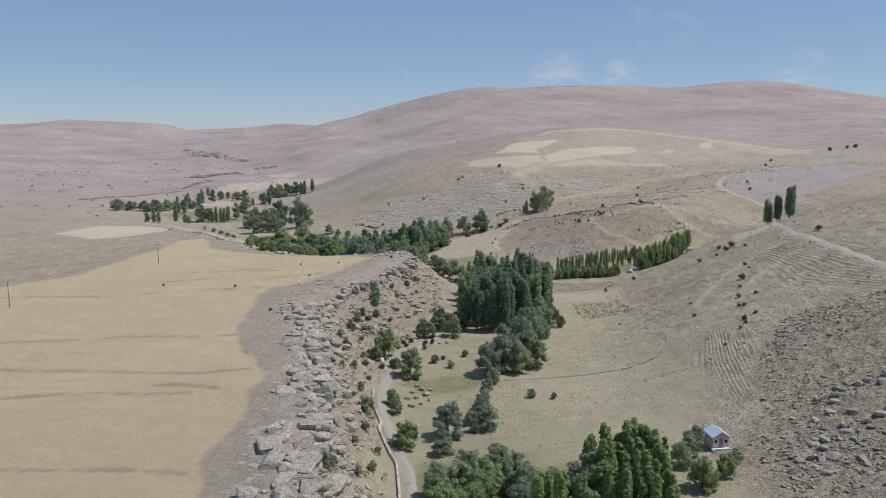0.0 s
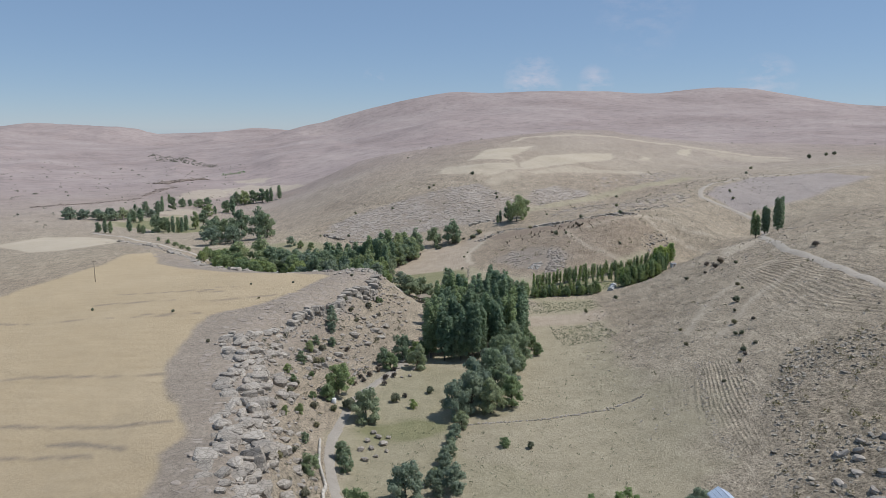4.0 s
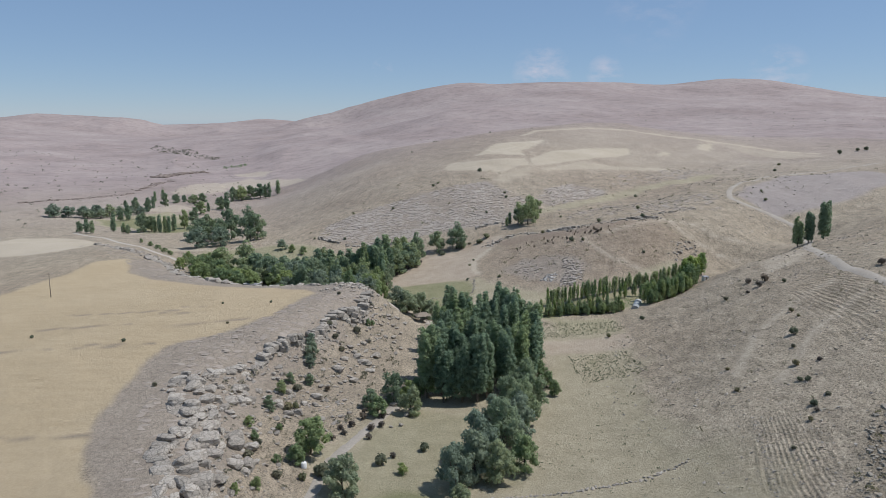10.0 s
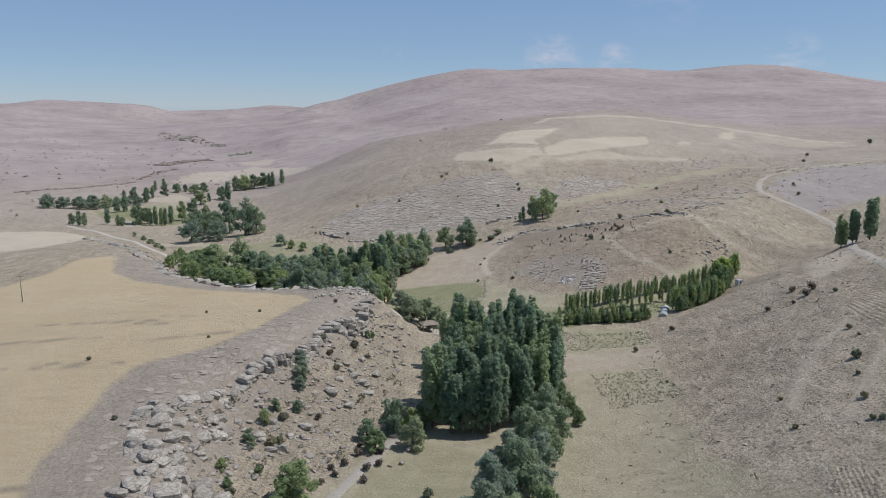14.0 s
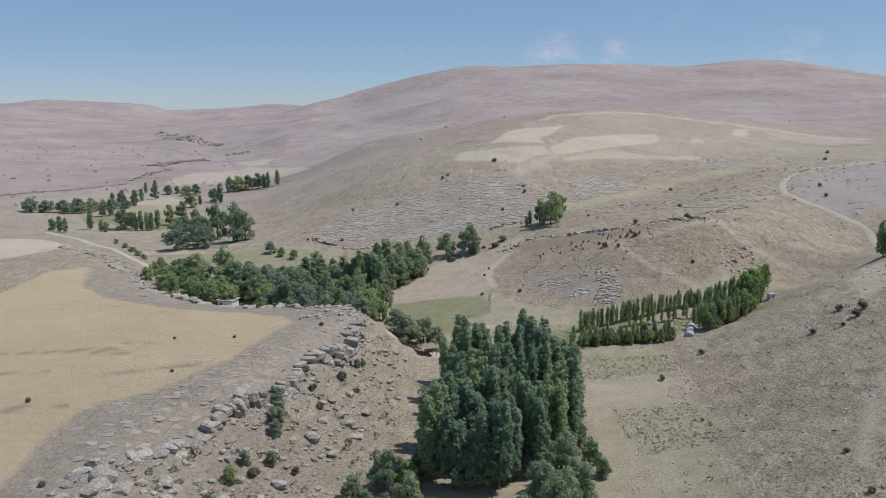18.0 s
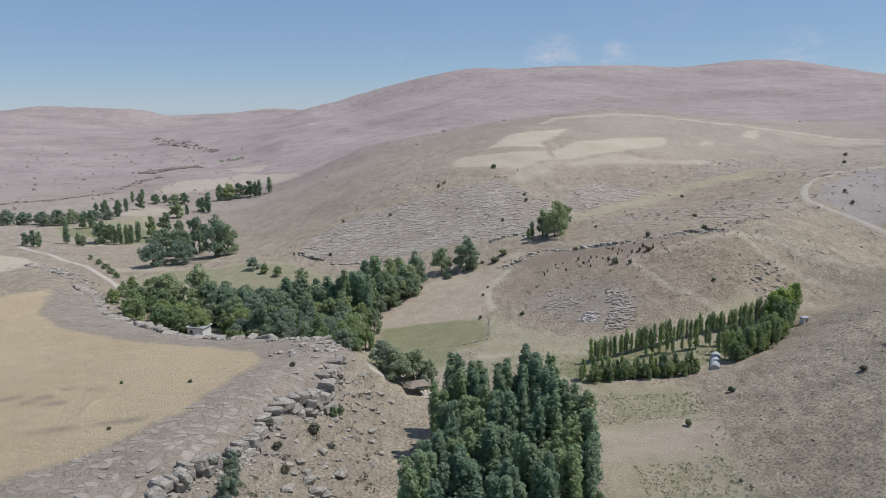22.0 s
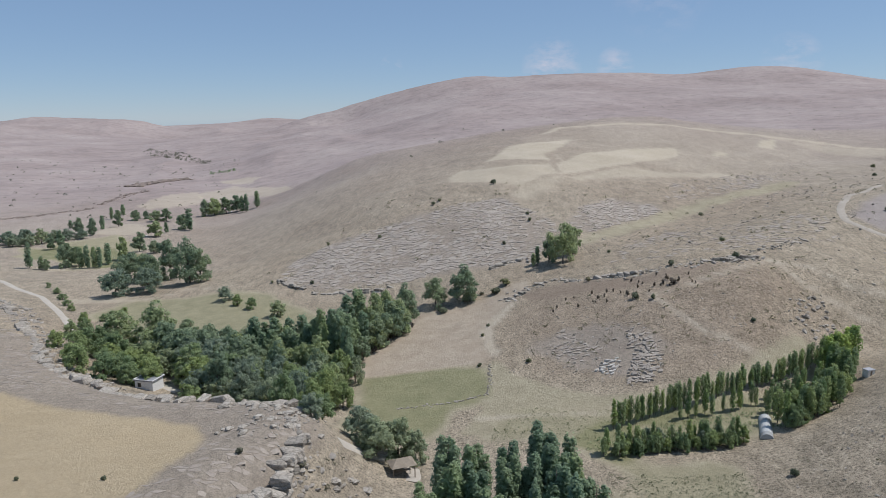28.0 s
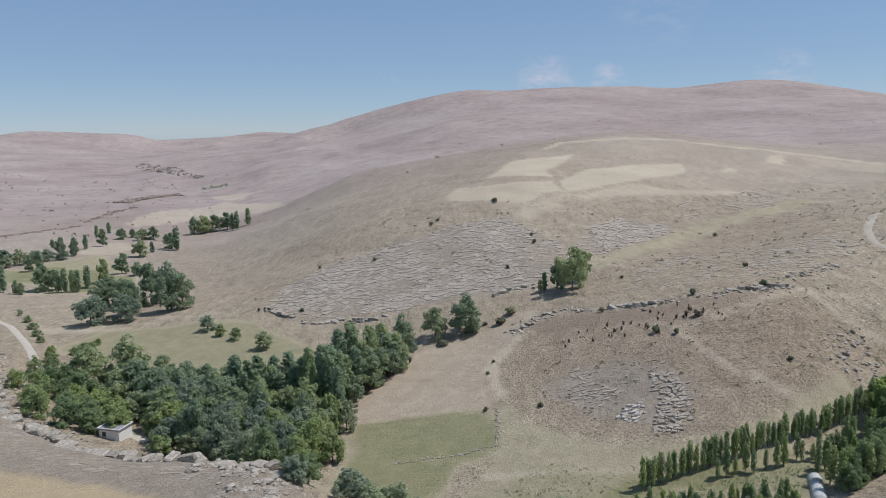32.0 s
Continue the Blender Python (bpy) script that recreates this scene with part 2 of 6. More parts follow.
height_line("fields_foot", (-70, 600, 33), (-30, 520, 39), (5, 484, 45.5), (38, 480, 50.3), (75, 500, 53), (120, 520, 54), (170, 545, 54), (250, 580, 54))
height_line("loop", (150, 410, 49), (171, 421, 50.7), (205, 430, 53), (300, 480, 57))
height_line("fields_top", (-60, 760, 46), (20, 600, 59), (60, 600, 65), (88, 625, 69), (105, 652, 74), (150, 690, 79), (180, 700, 78.5), (207, 693, 75), (240, 665, 70), (265, 635, 64.5), (330, 640, 64), (430, 700, 68))
height_line("fields_behind", (40, 860, 56), (200, 900, 60), (400, 880, 60), (650, 950, 72))
height_line("valley_far", (-200, 560, 12.5), (-240, 760, 9), (-330, 1100, 6), (-500, 1500, 7), (-750, 2000, 18), (-960, 2700, 22), (-1060, 3600, 25))
height_line("flank_low", (-260, 1150, 20), (-400, 1600, 30), (-560, 2100, 34), (-760, 2800, 30))
height_line("flank", (-20, 1150, 52), (-181, 1960, 70), (-420, 2700, 60), (-560, 3100, 36))
height_line("hill_mid", (60, 1450, 100), (400, 1450, 102), (700, 1400, 100), (1150, 1450, 105))
height_line("hill_crest", (-620, 2350, 20), (-478, 2300, 44), (-405, 2300, 71), (-332, 2300, 94), (-259, 2300, 115), (-151, 2300, 143), (-43, 2300, 168), (64, 2300, 189), (136, 2300, 198), (207, 2300, 192), (315, 2300, 198), (422, 2300, 201), (619, 2300, 201), (708, 2300, 194), (762, 2300, 191), (851, 2300, 205), (957, 2300, 215), (1047, 2300, 213), (1174, 2300, 196), (1282, 2300, 180), (1406, 2300, 163), (2400, 2300, 140))
height_line("hill_shoulder", (560, 2020, 160), (690, 2050, 153), (850, 2050, 160), (1050, 2020, 160), (1290, 2050, 140))
height_line("hill_behind", (-300, 3300, 60), (300, 3500, 100), (1500, 3500, 100), (3000, 3300, 90))
height_line("west_rise", (-520, 900, 14), (-700, 1300, 20), (-1000, 1750, 30), (-1500, 1800, 38))
height_line("west_hills", (-2900, 2600, 90), (-2200, 2850, 76), (-1847, 3000, 75), (-1704, 3000, 86), (-1586, 3000, 93), (-1445, 3000, 91), (-1305, 3000, 82), (-1140, 3000, 75), (-976, 3000, 63), (-870, 3020, 46))
height_line("end_ridge", (-2000, 4300, 40), (-1398, 4400, 45), (-1259, 4400, 46), (-1137, 4400, 65), (-1016, 4400, 82), (-878, 4400, 76), (-740, 4400, 64), (-400, 4450, 50))
height_line("south", (-3000, -500, 60), (-1200, -1200, 60), (0, -1400, 50), (1200, -1000, 70), (2500, 200, 90))
height_line("south_rim", (-4500, 0, 90), (-2000, -3500, 80), (2000, -3500, 80), (4500, 500, 110))
CX, CY = 5.0, -100.0


def warp(x, y):
    """Plan position as bearing and logarithm of the distance from the foot of the valley."""
    dx, dy = np.asarray(x, float) - CX, np.asarray(y, float) - CY
    return np.arctan2(dx, dy), np.log(np.hypot(dx, dy) + 20.0)


def loft():
    px, py, pz = [], [], []
    for line in LINES.values():
        for (x0, y0, z0), (x1, y1, z1) in zip(line, line[1:]):
            a0, b0 = warp(x0, y0)
            a1, b1 = warp(x1, y1)
            n = max(1, int(math.hypot(a1 - a0, b1 - b0) / 0.07))
            for i in range(n):
                s = i / n
                px.append(x0 + (x1 - x0) * s), py.append(y0 + (y1 - y0) * s), pz.append(z0 + (z1 - z0) * s)
        px.append(line[-1][0]), py.append(line[-1][1]), pz.append(line[-1][2])
    a, b = warp(px, py)
    d = np.sqrt((a[:, None] - a) ** 2 + (b[:, None] - b) ** 2 + SOFT * SOFT)
    w = np.linalg.solve(-d + 0.004 * np.eye(len(a)), np.array(pz) - 40.0)
    return a, b, w


SOFT = 0.02
LA, LB, LW = loft()


def smooth_height(x, y):
    a, b = warp(x, y)
    z = np.full(a.shape, 40.0)
    for i in range(len(LW)):
        z -= LW[i] * np.sqrt((a - LA[i]) ** 2 + (b - LB[i]) ** 2 + SOFT * SOFT)
    return z


# ---- the sheet of land ----
def lattice(ix, iy, seed):
    h = (ix.astype(np.int64) * 374761393 + iy.astype(np.int64) * 668265263 + seed * 1442695041) & 0x7FFFFFFF
    h = ((h ^ (h >> 13)) * 1274126177) & 0x7FFFFFFF
    return ((h ^ (h >> 16)) & 0xFFFF) / 65535.0


def value_noise(x, y, seed=0):
    """Smooth noise from -1 to 1 with a wavelength of 1."""
    ix, iy = np.floor(x), np.floor(y)
    fx, fy = x - ix, y - iy
    fx, fy = fx * fx * (3 - 2 * fx), fy * fy * (3 - 2 * fy)
    a, b = lattice(ix, iy, seed), lattice(ix + 1, iy, seed)
    c, d = lattice(ix, iy + 1, seed), lattice(ix + 1, iy + 1, seed)
    return 2 * (a + (b - a) * fx + (c - a) * fy + (a - b - c + d) * fx * fy) - 1


def fbm(x, y, wave, octaves=4, seed=0, gain=0.5):
    z, amp = 0 * x, 1.0
    for k in range(octaves):
        z = z + amp * value_noise(x / wave * 2**k + 17.3 * k, y / wave * 2**k - 9.1 * k, seed + k)
        amp *= gain
    return z


def step01(v, lo, hi):
    s = np.clip((v - lo) / (hi - lo), 0, 1)
    return s * s * (3 - 2 * s)


def inside(x, y, poly, soft=1.5, ragged=0.0, wave=10.0, seed=3):
    """How far points lie inside a polygon of the plan: 0 outside, 1 inside, soft over some metres, with a ragged rim."""
    px, py = np.array(poly, float).T
    out = np.zeros(x.shape)
    m = soft + ragged * 2 + 2
    near = (x > px.min() - m) & (x < px.max() + m) & (y > py.min() - m) & (y < py.max() + m)
    if not near.any():
        return out
    u, v = x[near], y[near]
    dist, odd = np.full(u.shape, 1e9), np.zeros(u.shape, bool)
    for i in range(len(px)):
        x0, y0, x1, y1 = px[i - 1], py[i - 1], px[i], py[i]
        ex, ey = x1 - x0, y1 - y0
        s = np.clip(((u - x0) * ex + (v - y0) * ey) / (ex * ex + ey * ey + 1e-9), 0, 1)
        dist = np.minimum(dist, np.hypot(u - x0 - s * ex, v - y0 - s * ey))
        if y0 != y1:
            odd ^= ((y0 > v) != (y1 > v)) & (u < x0 + (v - y0) / (y1 - y0) * ex)
    dist = np.where(odd, dist, -dist)
    if ragged:
        dist = dist + ragged * fbm(u, v, wave, 3, seed)
    out[near] = step01(dist, -soft, soft)
    return out


def along(x, y, line, wide, soft=0.8, ragged=0.0, seed=5):
    """1 within a strip round a line of the plan, 0 away from it."""
    p = np.array(line, float)
    out = np.zeros(x.shape)
    m = wide + soft + ragged * 2 + 2
    near = (x > p[:, 0].min() - m) & (x < p[:, 0].max() + m) & (y > p[:, 1].min() - m) & (y < p[:, 1].max() + m)
    if not near.any():
        return out
    u, v = x[near], y[near]
    dist = np.full(u.shape, 1e9)
    for (x0, y0), (x1, y1) in zip(p[:-1], p[1:]):
        ex, ey = x1 - x0, y1 - y0
        s = np.clip(((u - x0) * ex + (v - y0) * ey) / (ex * ex + ey * ey + 1e-9), 0, 1)
        dist = np.minimum(dist, np.hypot(u - x0 - s * ex, v - y0 - s * ey))
    if ragged:
        dist = dist + ragged * fbm(u, v, 6.0, 3, seed)
    out[near] = 1 - step01(dist, wide - soft, wide + soft)
    return out


def reach(x, y, line):
    """Distance from a line of the plan."""
    dist = np.full(x.shape, 1e9)
    for (x0, y0), (x1, y1) in zip(line[:-1], line[1:]):
        ex, ey = x1 - x0, y1 - y0
        s = np.clip(((x - x0) * ex + (y - y0) * ey) / (ex * ex + ey * ey), 0, 1)
        dist = np.minimum(dist, np.hypot(x - x0 - s * ex, y - y0 - s * ey))
    return dist


# bearings and distances of the sheet's net: close where the flight looks, wide elsewhere
NET_A = np.concatenate([np.linspace(-180, -42, 60)[:-1], np.linspace(-42, 42, 500), np.linspace(42, 180, 60)[1:]])
NET_R = np.concatenate([np.geomspace(2, 150, 40)[:-1], np.geomspace(150, 800, 330)[:-1], np.geomspace(800, 4900, 160)])
GA, GR = np.meshgrid(np.radians(NET_A), NET_R)
GX, GY = CX + GR * np.sin(GA), CY + GR * np.cos(GA)


def land(x, y):
    """The height of the ground, with its small swells and gullies."""
    z = smooth_height(x, y)
    r = np.hypot(x - CX, y - CY)
    steep = step01(z, 24, 40)
    z = z + (0.10 + 0.34 * steep) * fbm(x, y, 14.0, 4, 1) + (0.02 + 0.10 * steep) * fbm(x, y, 3.4, 2, 7) * (1 - step01(r, 380, 600))
    far = step01(r, 600, 1500)
    z = z + far * (1 - step01(r, 3600, 4600) * 0.5) * (1 - 0.85 * np.exp(-(((y - 2300) / 260) ** 2))) * (3.0 * fbm(x, y, 420.0, 3, 21) - 11.0 * np.abs(fbm(x + 0.25 * y, y * 0.38, 260.0, 4, 31)) + 4.5)
    mid = step01(r, 380, 560) * (1 - far)
    z = z + mid * 1.2 * fbm(x, y, 60.0, 4, 41)
    return z


GZ = land(GX, GY)


def ground_z(x, y):
    """The height of the sheet itself under a point of the plan."""
    a = math.degrees(math.atan2(x - CX, y - CY))
    r = math.hypot(x - CX, y - CY)
    i = min(max(int(np.searchsorted(NET_A, a)) - 1, 0), len(NET_A) - 2)
    j = min(max(int(np.searchsorted(NET_R, r)) - 1, 0), len(NET_R) - 2)
    s = (a - NET_A[i]) / (NET_A[i + 1] - NET_A[i])
    t = (r - NET_R[j]) / (NET_R[j + 1] - NET_R[j])
    return float((GZ[j, i] * (1 - s) + GZ[j, i + 1] * s) * (1 - t) + (GZ[j + 1, i] * (1 - s) + GZ[j + 1, i + 1] * s) * t)


# plan of what covers the land
FIELD = [(-33, 40), (-32, 82), (-35, 97), (-35, 119), (-36, 135), (-41, 148), (-48, 160), (-53, 180), (-55, 200), (-54, 211), (-44, 220), (-33, 234), (-26, 256), (-30, 269), (-57, 280), (-91, 300), (-108, 322), (-118, 352), (-127, 340), (-128, 316), (-130, 289), (-132, 254), (-146, 230), (-240, 200), (-300, 100), (-200, 20)]
PALE_FIELD = [(-220, 395), (-212, 436), (-195, 440), (-170, 425), (-154, 405), (-160, 375), (-185, 368)]
ROAD = [(-2, 40), (-4, 90), (-5, 107), (-6, 118), (-10, 130), (-13, 143), (-14, 152), (-13, 163), (-12, 174), (-9, 182), (-5, 192), (-1, 202), (2, 215), (-2, 240), (-2, 262), (-10, 285), (-30, 304), (-52, 316), (-75, 333), (-96, 356), (-108, 373), (-121, 392), (-140, 416), (-164, 436), (-200, 470)]
ROAD_SOUTH, ROAD_NORTH = ROAD[:13], ROAD[17:]
HILL_ROAD = [(125, 120), (114, 177), (116, 210), (117, 221), (118, 237), (125, 260), (135, 288), (150, 314), (166, 342), (171, 362), (165, 374), (156, 384), (152, 391), (157, 404), (172, 425), (197, 445), (228, 462), (263, 478), (301, 495), (400, 520)]
APRON = [(108, 259), (116, 260), (126, 272), (134, 288), (139, 302), (130, 296), (116, 276)]
CROP_A = [(40, 548), (57, 587), (98, 603), (79, 561), (72, 551), (73, 535)]
CROP_B = [(74, 524), (83, 537), (94, 551), (124, 570), (155, 580), (153, 566), (143, 551), (115, 527), (98, 516), (74, 500)]
CROP_C = [(16, 518), (24, 533), (40, 524), (72, 528), (73, 502), (61, 492), (49, 476), (44, 479), (20, 498)]
CROP_D = [(75, 494), (104, 519), (124, 517), (158, 520), (164, 514), (137, 508), (105, 502), (82, 492)]
CROP_E = [(210, 596), (223, 617), (234, 620), (223, 595)]
CROP_F = [(170, 566), (182, 579), (186, 573), (180, 568)]
CROP_G = [(44, 460), (51, 474), (68, 494), (74, 494), (59, 466), (50, 457)]
FALLOW = [(16, 514), (39, 545), (57, 596), (92, 648), (143, 672), (204, 660), (260, 630), (253, 593), (198, 537), (156, 509), (98, 496), (71, 488), (49, 457), (40, 464)]
PINK_FIELD = [(155, 397), (186, 425), (200, 440), (240, 455), (260, 420), (200, 380), (165, 372)]
HAY_TOP = [(238, 622), (283, 600), (300, 570), (275, 572), (253, 593), (246, 605)]
SOIL = [(-13, 344), (-6, 353), (9, 366), (21, 367), (29, 372), (40, 377), (41, 372), (31, 355), (27, 345), (24, 334), (26, 325), (23, 320), (13, 323), (2, 323), (-8, 322), (-10, 329)]
MEADOW = [(-8, 322), (2, 323), (13, 323), (23, 320), (22, 304), (14, 300), (10, 288), (-8, 286), (-10, 311)]
LAWN = [(-12, 165), (-3, 160), (12, 162), (22, 168), (24, 190), (10, 204), (0, 200), (-6, 188)]
LAWN_SOUTH = [(-6, 60), (-6, 118), (-10, 132), (-12, 160), (10, 163), (26, 140), (40, 112), (40, 60)]
LEFT_MEADOW = [(-92, 376), (-112, 386), (-104, 415), (-84, 410), (-57, 406), (-39, 394), (-20, 365), (-28, 358), (-47, 357), (-61, 368), (-80, 358)]
FAR_MEADOW = [(-165, 480), (-190, 520), (-215, 560), (-190, 590), (-160, 560), (-140, 500)]
DOME_FOOT = [(26, 325), (30, 314), (38, 305), (47, 300), (58, 298), (70, 300), (87, 309), (100, 316), (96, 306), (72, 294), (56, 288), (40, 284), (24, 284), (16, 288), (22, 298), (23, 319)]
ROW_GARDEN = [(42, 275), (72, 278), (86, 285), (101, 299), (97, 305), (70, 295), (46, 287)]
NEAR_GRASS = [(-3, 120), (10, 122), (24, 118), (34, 122), (40, 112), (30, 92), (0, 92)]
GULLY = [(65, 408), (78, 420), (100, 440), (126, 461), (158, 480), (185, 496)]
VALLEY_FLOOR = [(-8, 50), (-8, 118), (-12, 145), (-12, 172), (-4, 196), (4, 206), (30, 206), (34, 240), (38, 266), (64, 265), (64, 240), (60, 220), (58, 195), (58, 172), (60, 152), (54, 132), (47, 112), (52, 50)]
PLOT = [(39, 250), (65, 251), (65, 246), (62, 239), (37, 238)]
PLOT_GREEN = [(45, 238), (58, 237), (54, 221), (45, 218), (43, 228)]
PLOT_NORTH = [(45, 272), (68, 272), (64, 253), (40, 252)]
PLOT_EAST = [(20, 285), (30, 296), (62, 291), (64, 286), (40, 281), (24, 279)]
GREEN_PLOT = [(-220, 543), (-200, 551), (-173, 545), (-134, 510), (-148, 493), (-181, 504), (-201, 512)]
FAR_CROPS = [[(-204, 596), (-211, 637), (-204, 655), (-181, 622), (-182, 592)], [(-248, 751), (-253, 836), (-237, 881), (-198, 790), (-211, 763), (-229, 740)], [(-227, 853), (-212, 934), (-130, 833), (-112, 759), (-163, 816), (-188, 781)], [(-256, 1018), (-225, 1028), (-195, 1000), (-196, 943), (-220, 961)], [(-176, 500), (-150, 492), (-150, 484), (-178, 480)], [(-138, 418), (-104, 418), (-104, 408), (-128, 408)]]
SLABS = [(-47, 434), (-35, 443), (-18, 451), (0, 454), (19, 460), (40, 460), (50, 449), (60, 432), (54, 412), (46, 394), (32, 397), (17, 400), (-2, 397), (-21, 400), (-41, 409), (-48, 414)]
SLABS_EAST = [(64, 428), (72, 449), (91, 469), (109, 462), (108, 454), (81, 430), (71, 422)]
RIM = [(-16, 40), (-18, 95), (-20, 130), (-26, 160), (-27, 195), (-19, 221), (-12, 246), (-8, 270), (-16, 282), (-36, 290), (-57, 298), (-82, 316), (-105, 346), (-120, 345), (-100, 310), (-84, 272), (-57, 274), (-30, 266), (-38, 225), (-56, 213), (-57, 188), (-47, 158), (-38, 138), (-36, 90), (-34, 40)]
DOME_CORE = [(37, 322), (44, 334), (56, 328), (63, 324), (66, 313), (61, 302), (52, 303), (44, 308)]
DOME_BROWN = [(30, 330), (36, 350), (42, 362), (58, 356), (74, 350), (95, 350), (106, 348), (104, 336), (98, 322), (88, 310), (74, 302), (58, 300), (46, 303), (36, 310)]
DOME_SHALE = [(76, 332), (90, 338), (107, 346), (112, 336), (106, 322), (92, 312), (80, 318)]
SCARS = [[(34, 358), (29, 350), (25.5, 343), (25, 334), (26, 327)], [(-9, 346), (1, 356), (9, 362)]]
UNDER_BROW = [(38, 364), (50, 365), (60, 355), (74, 349), (90, 348), (90, 344), (72, 343), (58, 347), (44, 352)]
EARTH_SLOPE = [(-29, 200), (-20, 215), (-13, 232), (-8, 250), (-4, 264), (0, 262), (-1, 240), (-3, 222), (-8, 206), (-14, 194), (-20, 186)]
BANKS = [
    [(-92, 141), (-65, 140), (-40, 140)], [(-82, 125), (-63, 128), (-48, 128)], [(-65, 96), (-51, 96), (-37, 94)], [(-104, 160), (-76, 165), (-50, 166)], [(-136, 212), (-100, 209), (-84, 212), (-60, 212)],
    [(-57, 133), (-52, 133), (-44, 130)], [(-66, 242), (-58, 241)], [(-62, 248), (-53, 247)], [(-72, 214), (-57, 214)], [(-70, 232), (-95, 230)], [(-62, 244), (-92, 246)], [(-40, 232), (-60, 228)],
]
# old plough lines on the east hill: each strip lies between two lines of the plan
PLOUGHED = [([(67.5, 176.8), (64.4, 166.9), (61.5, 157.8), (59.7, 146.8), (58.8, 137.2)], [(74.0, 172.6), (71.7, 161.8), (69.9, 152.8), (68.3, 145.0), (66.6, 137.3)], 11), ([(101, 233), (98, 205), (94, 188), (105, 164)], [(114, 240), (118, 215), (122, 190), (130, 165)], 15)]
STONY_GROUND = [(66, 136), (72, 154), (84, 170), (96, 168), (108, 166), (140, 160), (140, 90), (52, 90), (55, 120)]
GOAT_TRACKS = [[(84, 632), (96, 646), (114, 644), (144, 654), (178, 653), (205, 642), (232, 628), (255, 622), (276, 608), (300, 584)], [(72, 498), (76, 512), (80, 530), (78, 548)], [(69, 336), (72, 324), (76, 315), (86, 308), (94, 306)], [(70, 337), (78, 336), (89, 340), (107, 350)], [(107, 350), (118, 348), (126, 340), (140, 338)], [(108, 350), (112, 340), (121, 334), (130, 328)], [(72, 196), (84, 214), (98, 226), (112, 232)], [(76, 186), (92, 204), (112, 218)], [(20, 294), (34, 294), (47, 293), (60, 293), (72, 296)], [(-112, 412), (-100, 410), (-84, 420), (-70, 416)]]

cover = {}
cover["stubble"] = inside(GX, GY, FIELD, 0.8, 1.0, 9)
cover["crop"] = sum(inside(GX, GY, p, 0.9, 1.0, 18) for p in (CROP_A, CROP_B, CROP_E, CROP_F, PALE_FIELD)) + 0.6 * sum(inside(GX, GY, p, 1.5, 2.5, 25) for p in FAR_CROPS) + 0.8 * inside(GX, GY, CROP_C, 1.2, 1.2, 20) + 0.7 * inside(GX, GY, CROP_D, 1.2, 1.6, 20) + 0.5 * inside(GX, GY, CROP_G, 2, 2, 20) + 0.5 * inside(GX, GY, HAY_TOP, 2, 2, 20)
cover["crop"] = np.maximum(cover["crop"], 0.22 * inside(GX, GY, FALLOW, 5, 6, 40)).clip(0, 1)
cover["grass"] = sum(k * inside(GX, GY, p, 3.0, 4.0, 14) for k, p in ((0.80, MEADOW), (0.66, ROW_GARDEN), (0.5, NEAR_GRASS), (0.54, LAWN), (0.50, LAWN_SOUTH), (0.64, LEFT_MEADOW), (0.55, FAR_MEADOW), (0.8, GREEN_PLOT), (0.62, PLOT_GREEN), (0.55, PLOT_NORTH), (0.55, PLOT_EAST)))
cover["grass"] = np.maximum(cover["grass"], np.maximum(0.36 * inside(GX, GY, VALLEY_FLOOR, 4, 6, 16), 0.40 * inside(GX, GY, DOME_FOOT, 1.2, 1.5, 12)))
cover["grass"] = np.maximum(cover["grass"], 0.4 * along(GX, GY, GULLY, 4.5, 3.5, 2.5)).clip(0, 1)
cover["soil"] = np.maximum(inside(GX, GY, SOIL, 0.9, 0.8), 0.9 * inside(GX, GY, PLOT, 0.8, 0.5)).clip(0, 1)
cover["plough"], cover["furrow"] = np.zeros(GX.shape), np.zeros(GX.shape)
for low, high, n in PLOUGHED:
    d0, d1 = reach(GX, GY, low), reach(GX, GY, high)
    on = inside(GX, GY, low + high[::-1], 3.0, 3.0, 10)
    cover["furrow"] = np.where(on > 0, n * d0 / (d0 + d1 + 0.01), cover["furrow"])
    cover["plough"] = np.maximum(cover["plough"], on)
cover["stony"] = np.maximum(inside(GX, GY, STONY_GROUND, 4.0, 4.0, 12), 0.6 * inside(GX, GY, DOME_SHALE, 3.0, 3.0, 9))
cover["pink"] = inside(GX, GY, PINK_FIELD, 2.0, 2.0, 20)
cover["rock"] = (inside(GX, GY, RIM, 1.5, 1.5, 8) * 0.8 + inside(GX, GY, SLABS, 3, 4, 16) + inside(GX, GY, SLABS_EAST, 3, 4, 16) + 0.9 * inside(GX, GY, DOME_CORE, 2, 4, 9)).clip(0, 1)
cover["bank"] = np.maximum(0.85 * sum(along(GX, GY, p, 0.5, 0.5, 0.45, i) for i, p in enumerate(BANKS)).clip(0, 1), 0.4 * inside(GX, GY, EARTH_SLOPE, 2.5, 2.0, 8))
cover["track"] = np.maximum(sum((0.95 if i == 0 else 0.7) * along(GX, GY, p, 3.0 if i == 0 else 0.8, 0.7, 0.3, i) for i, p in enumerate(GOAT_TRACKS)), 0.7 * inside(GX, GY, APRON, 1.5, 1.5, 8)).clip(0, 1)
cover["track"] = np.maximum(cover["track"], 0.95 * sum(along(GX, GY, p, 1.7 - i, 0.6, 0.8, i) for i, p in enumerate(SCARS))).clip(0, 1)
cover["brown"] = 0.6 * inside(GX, GY, DOME_BROWN, 4.0, 5.0, 12)
cover["bare"] = 0.8 * inside(GX, GY, UNDER_BROW, 1.2, 2.5, 7)
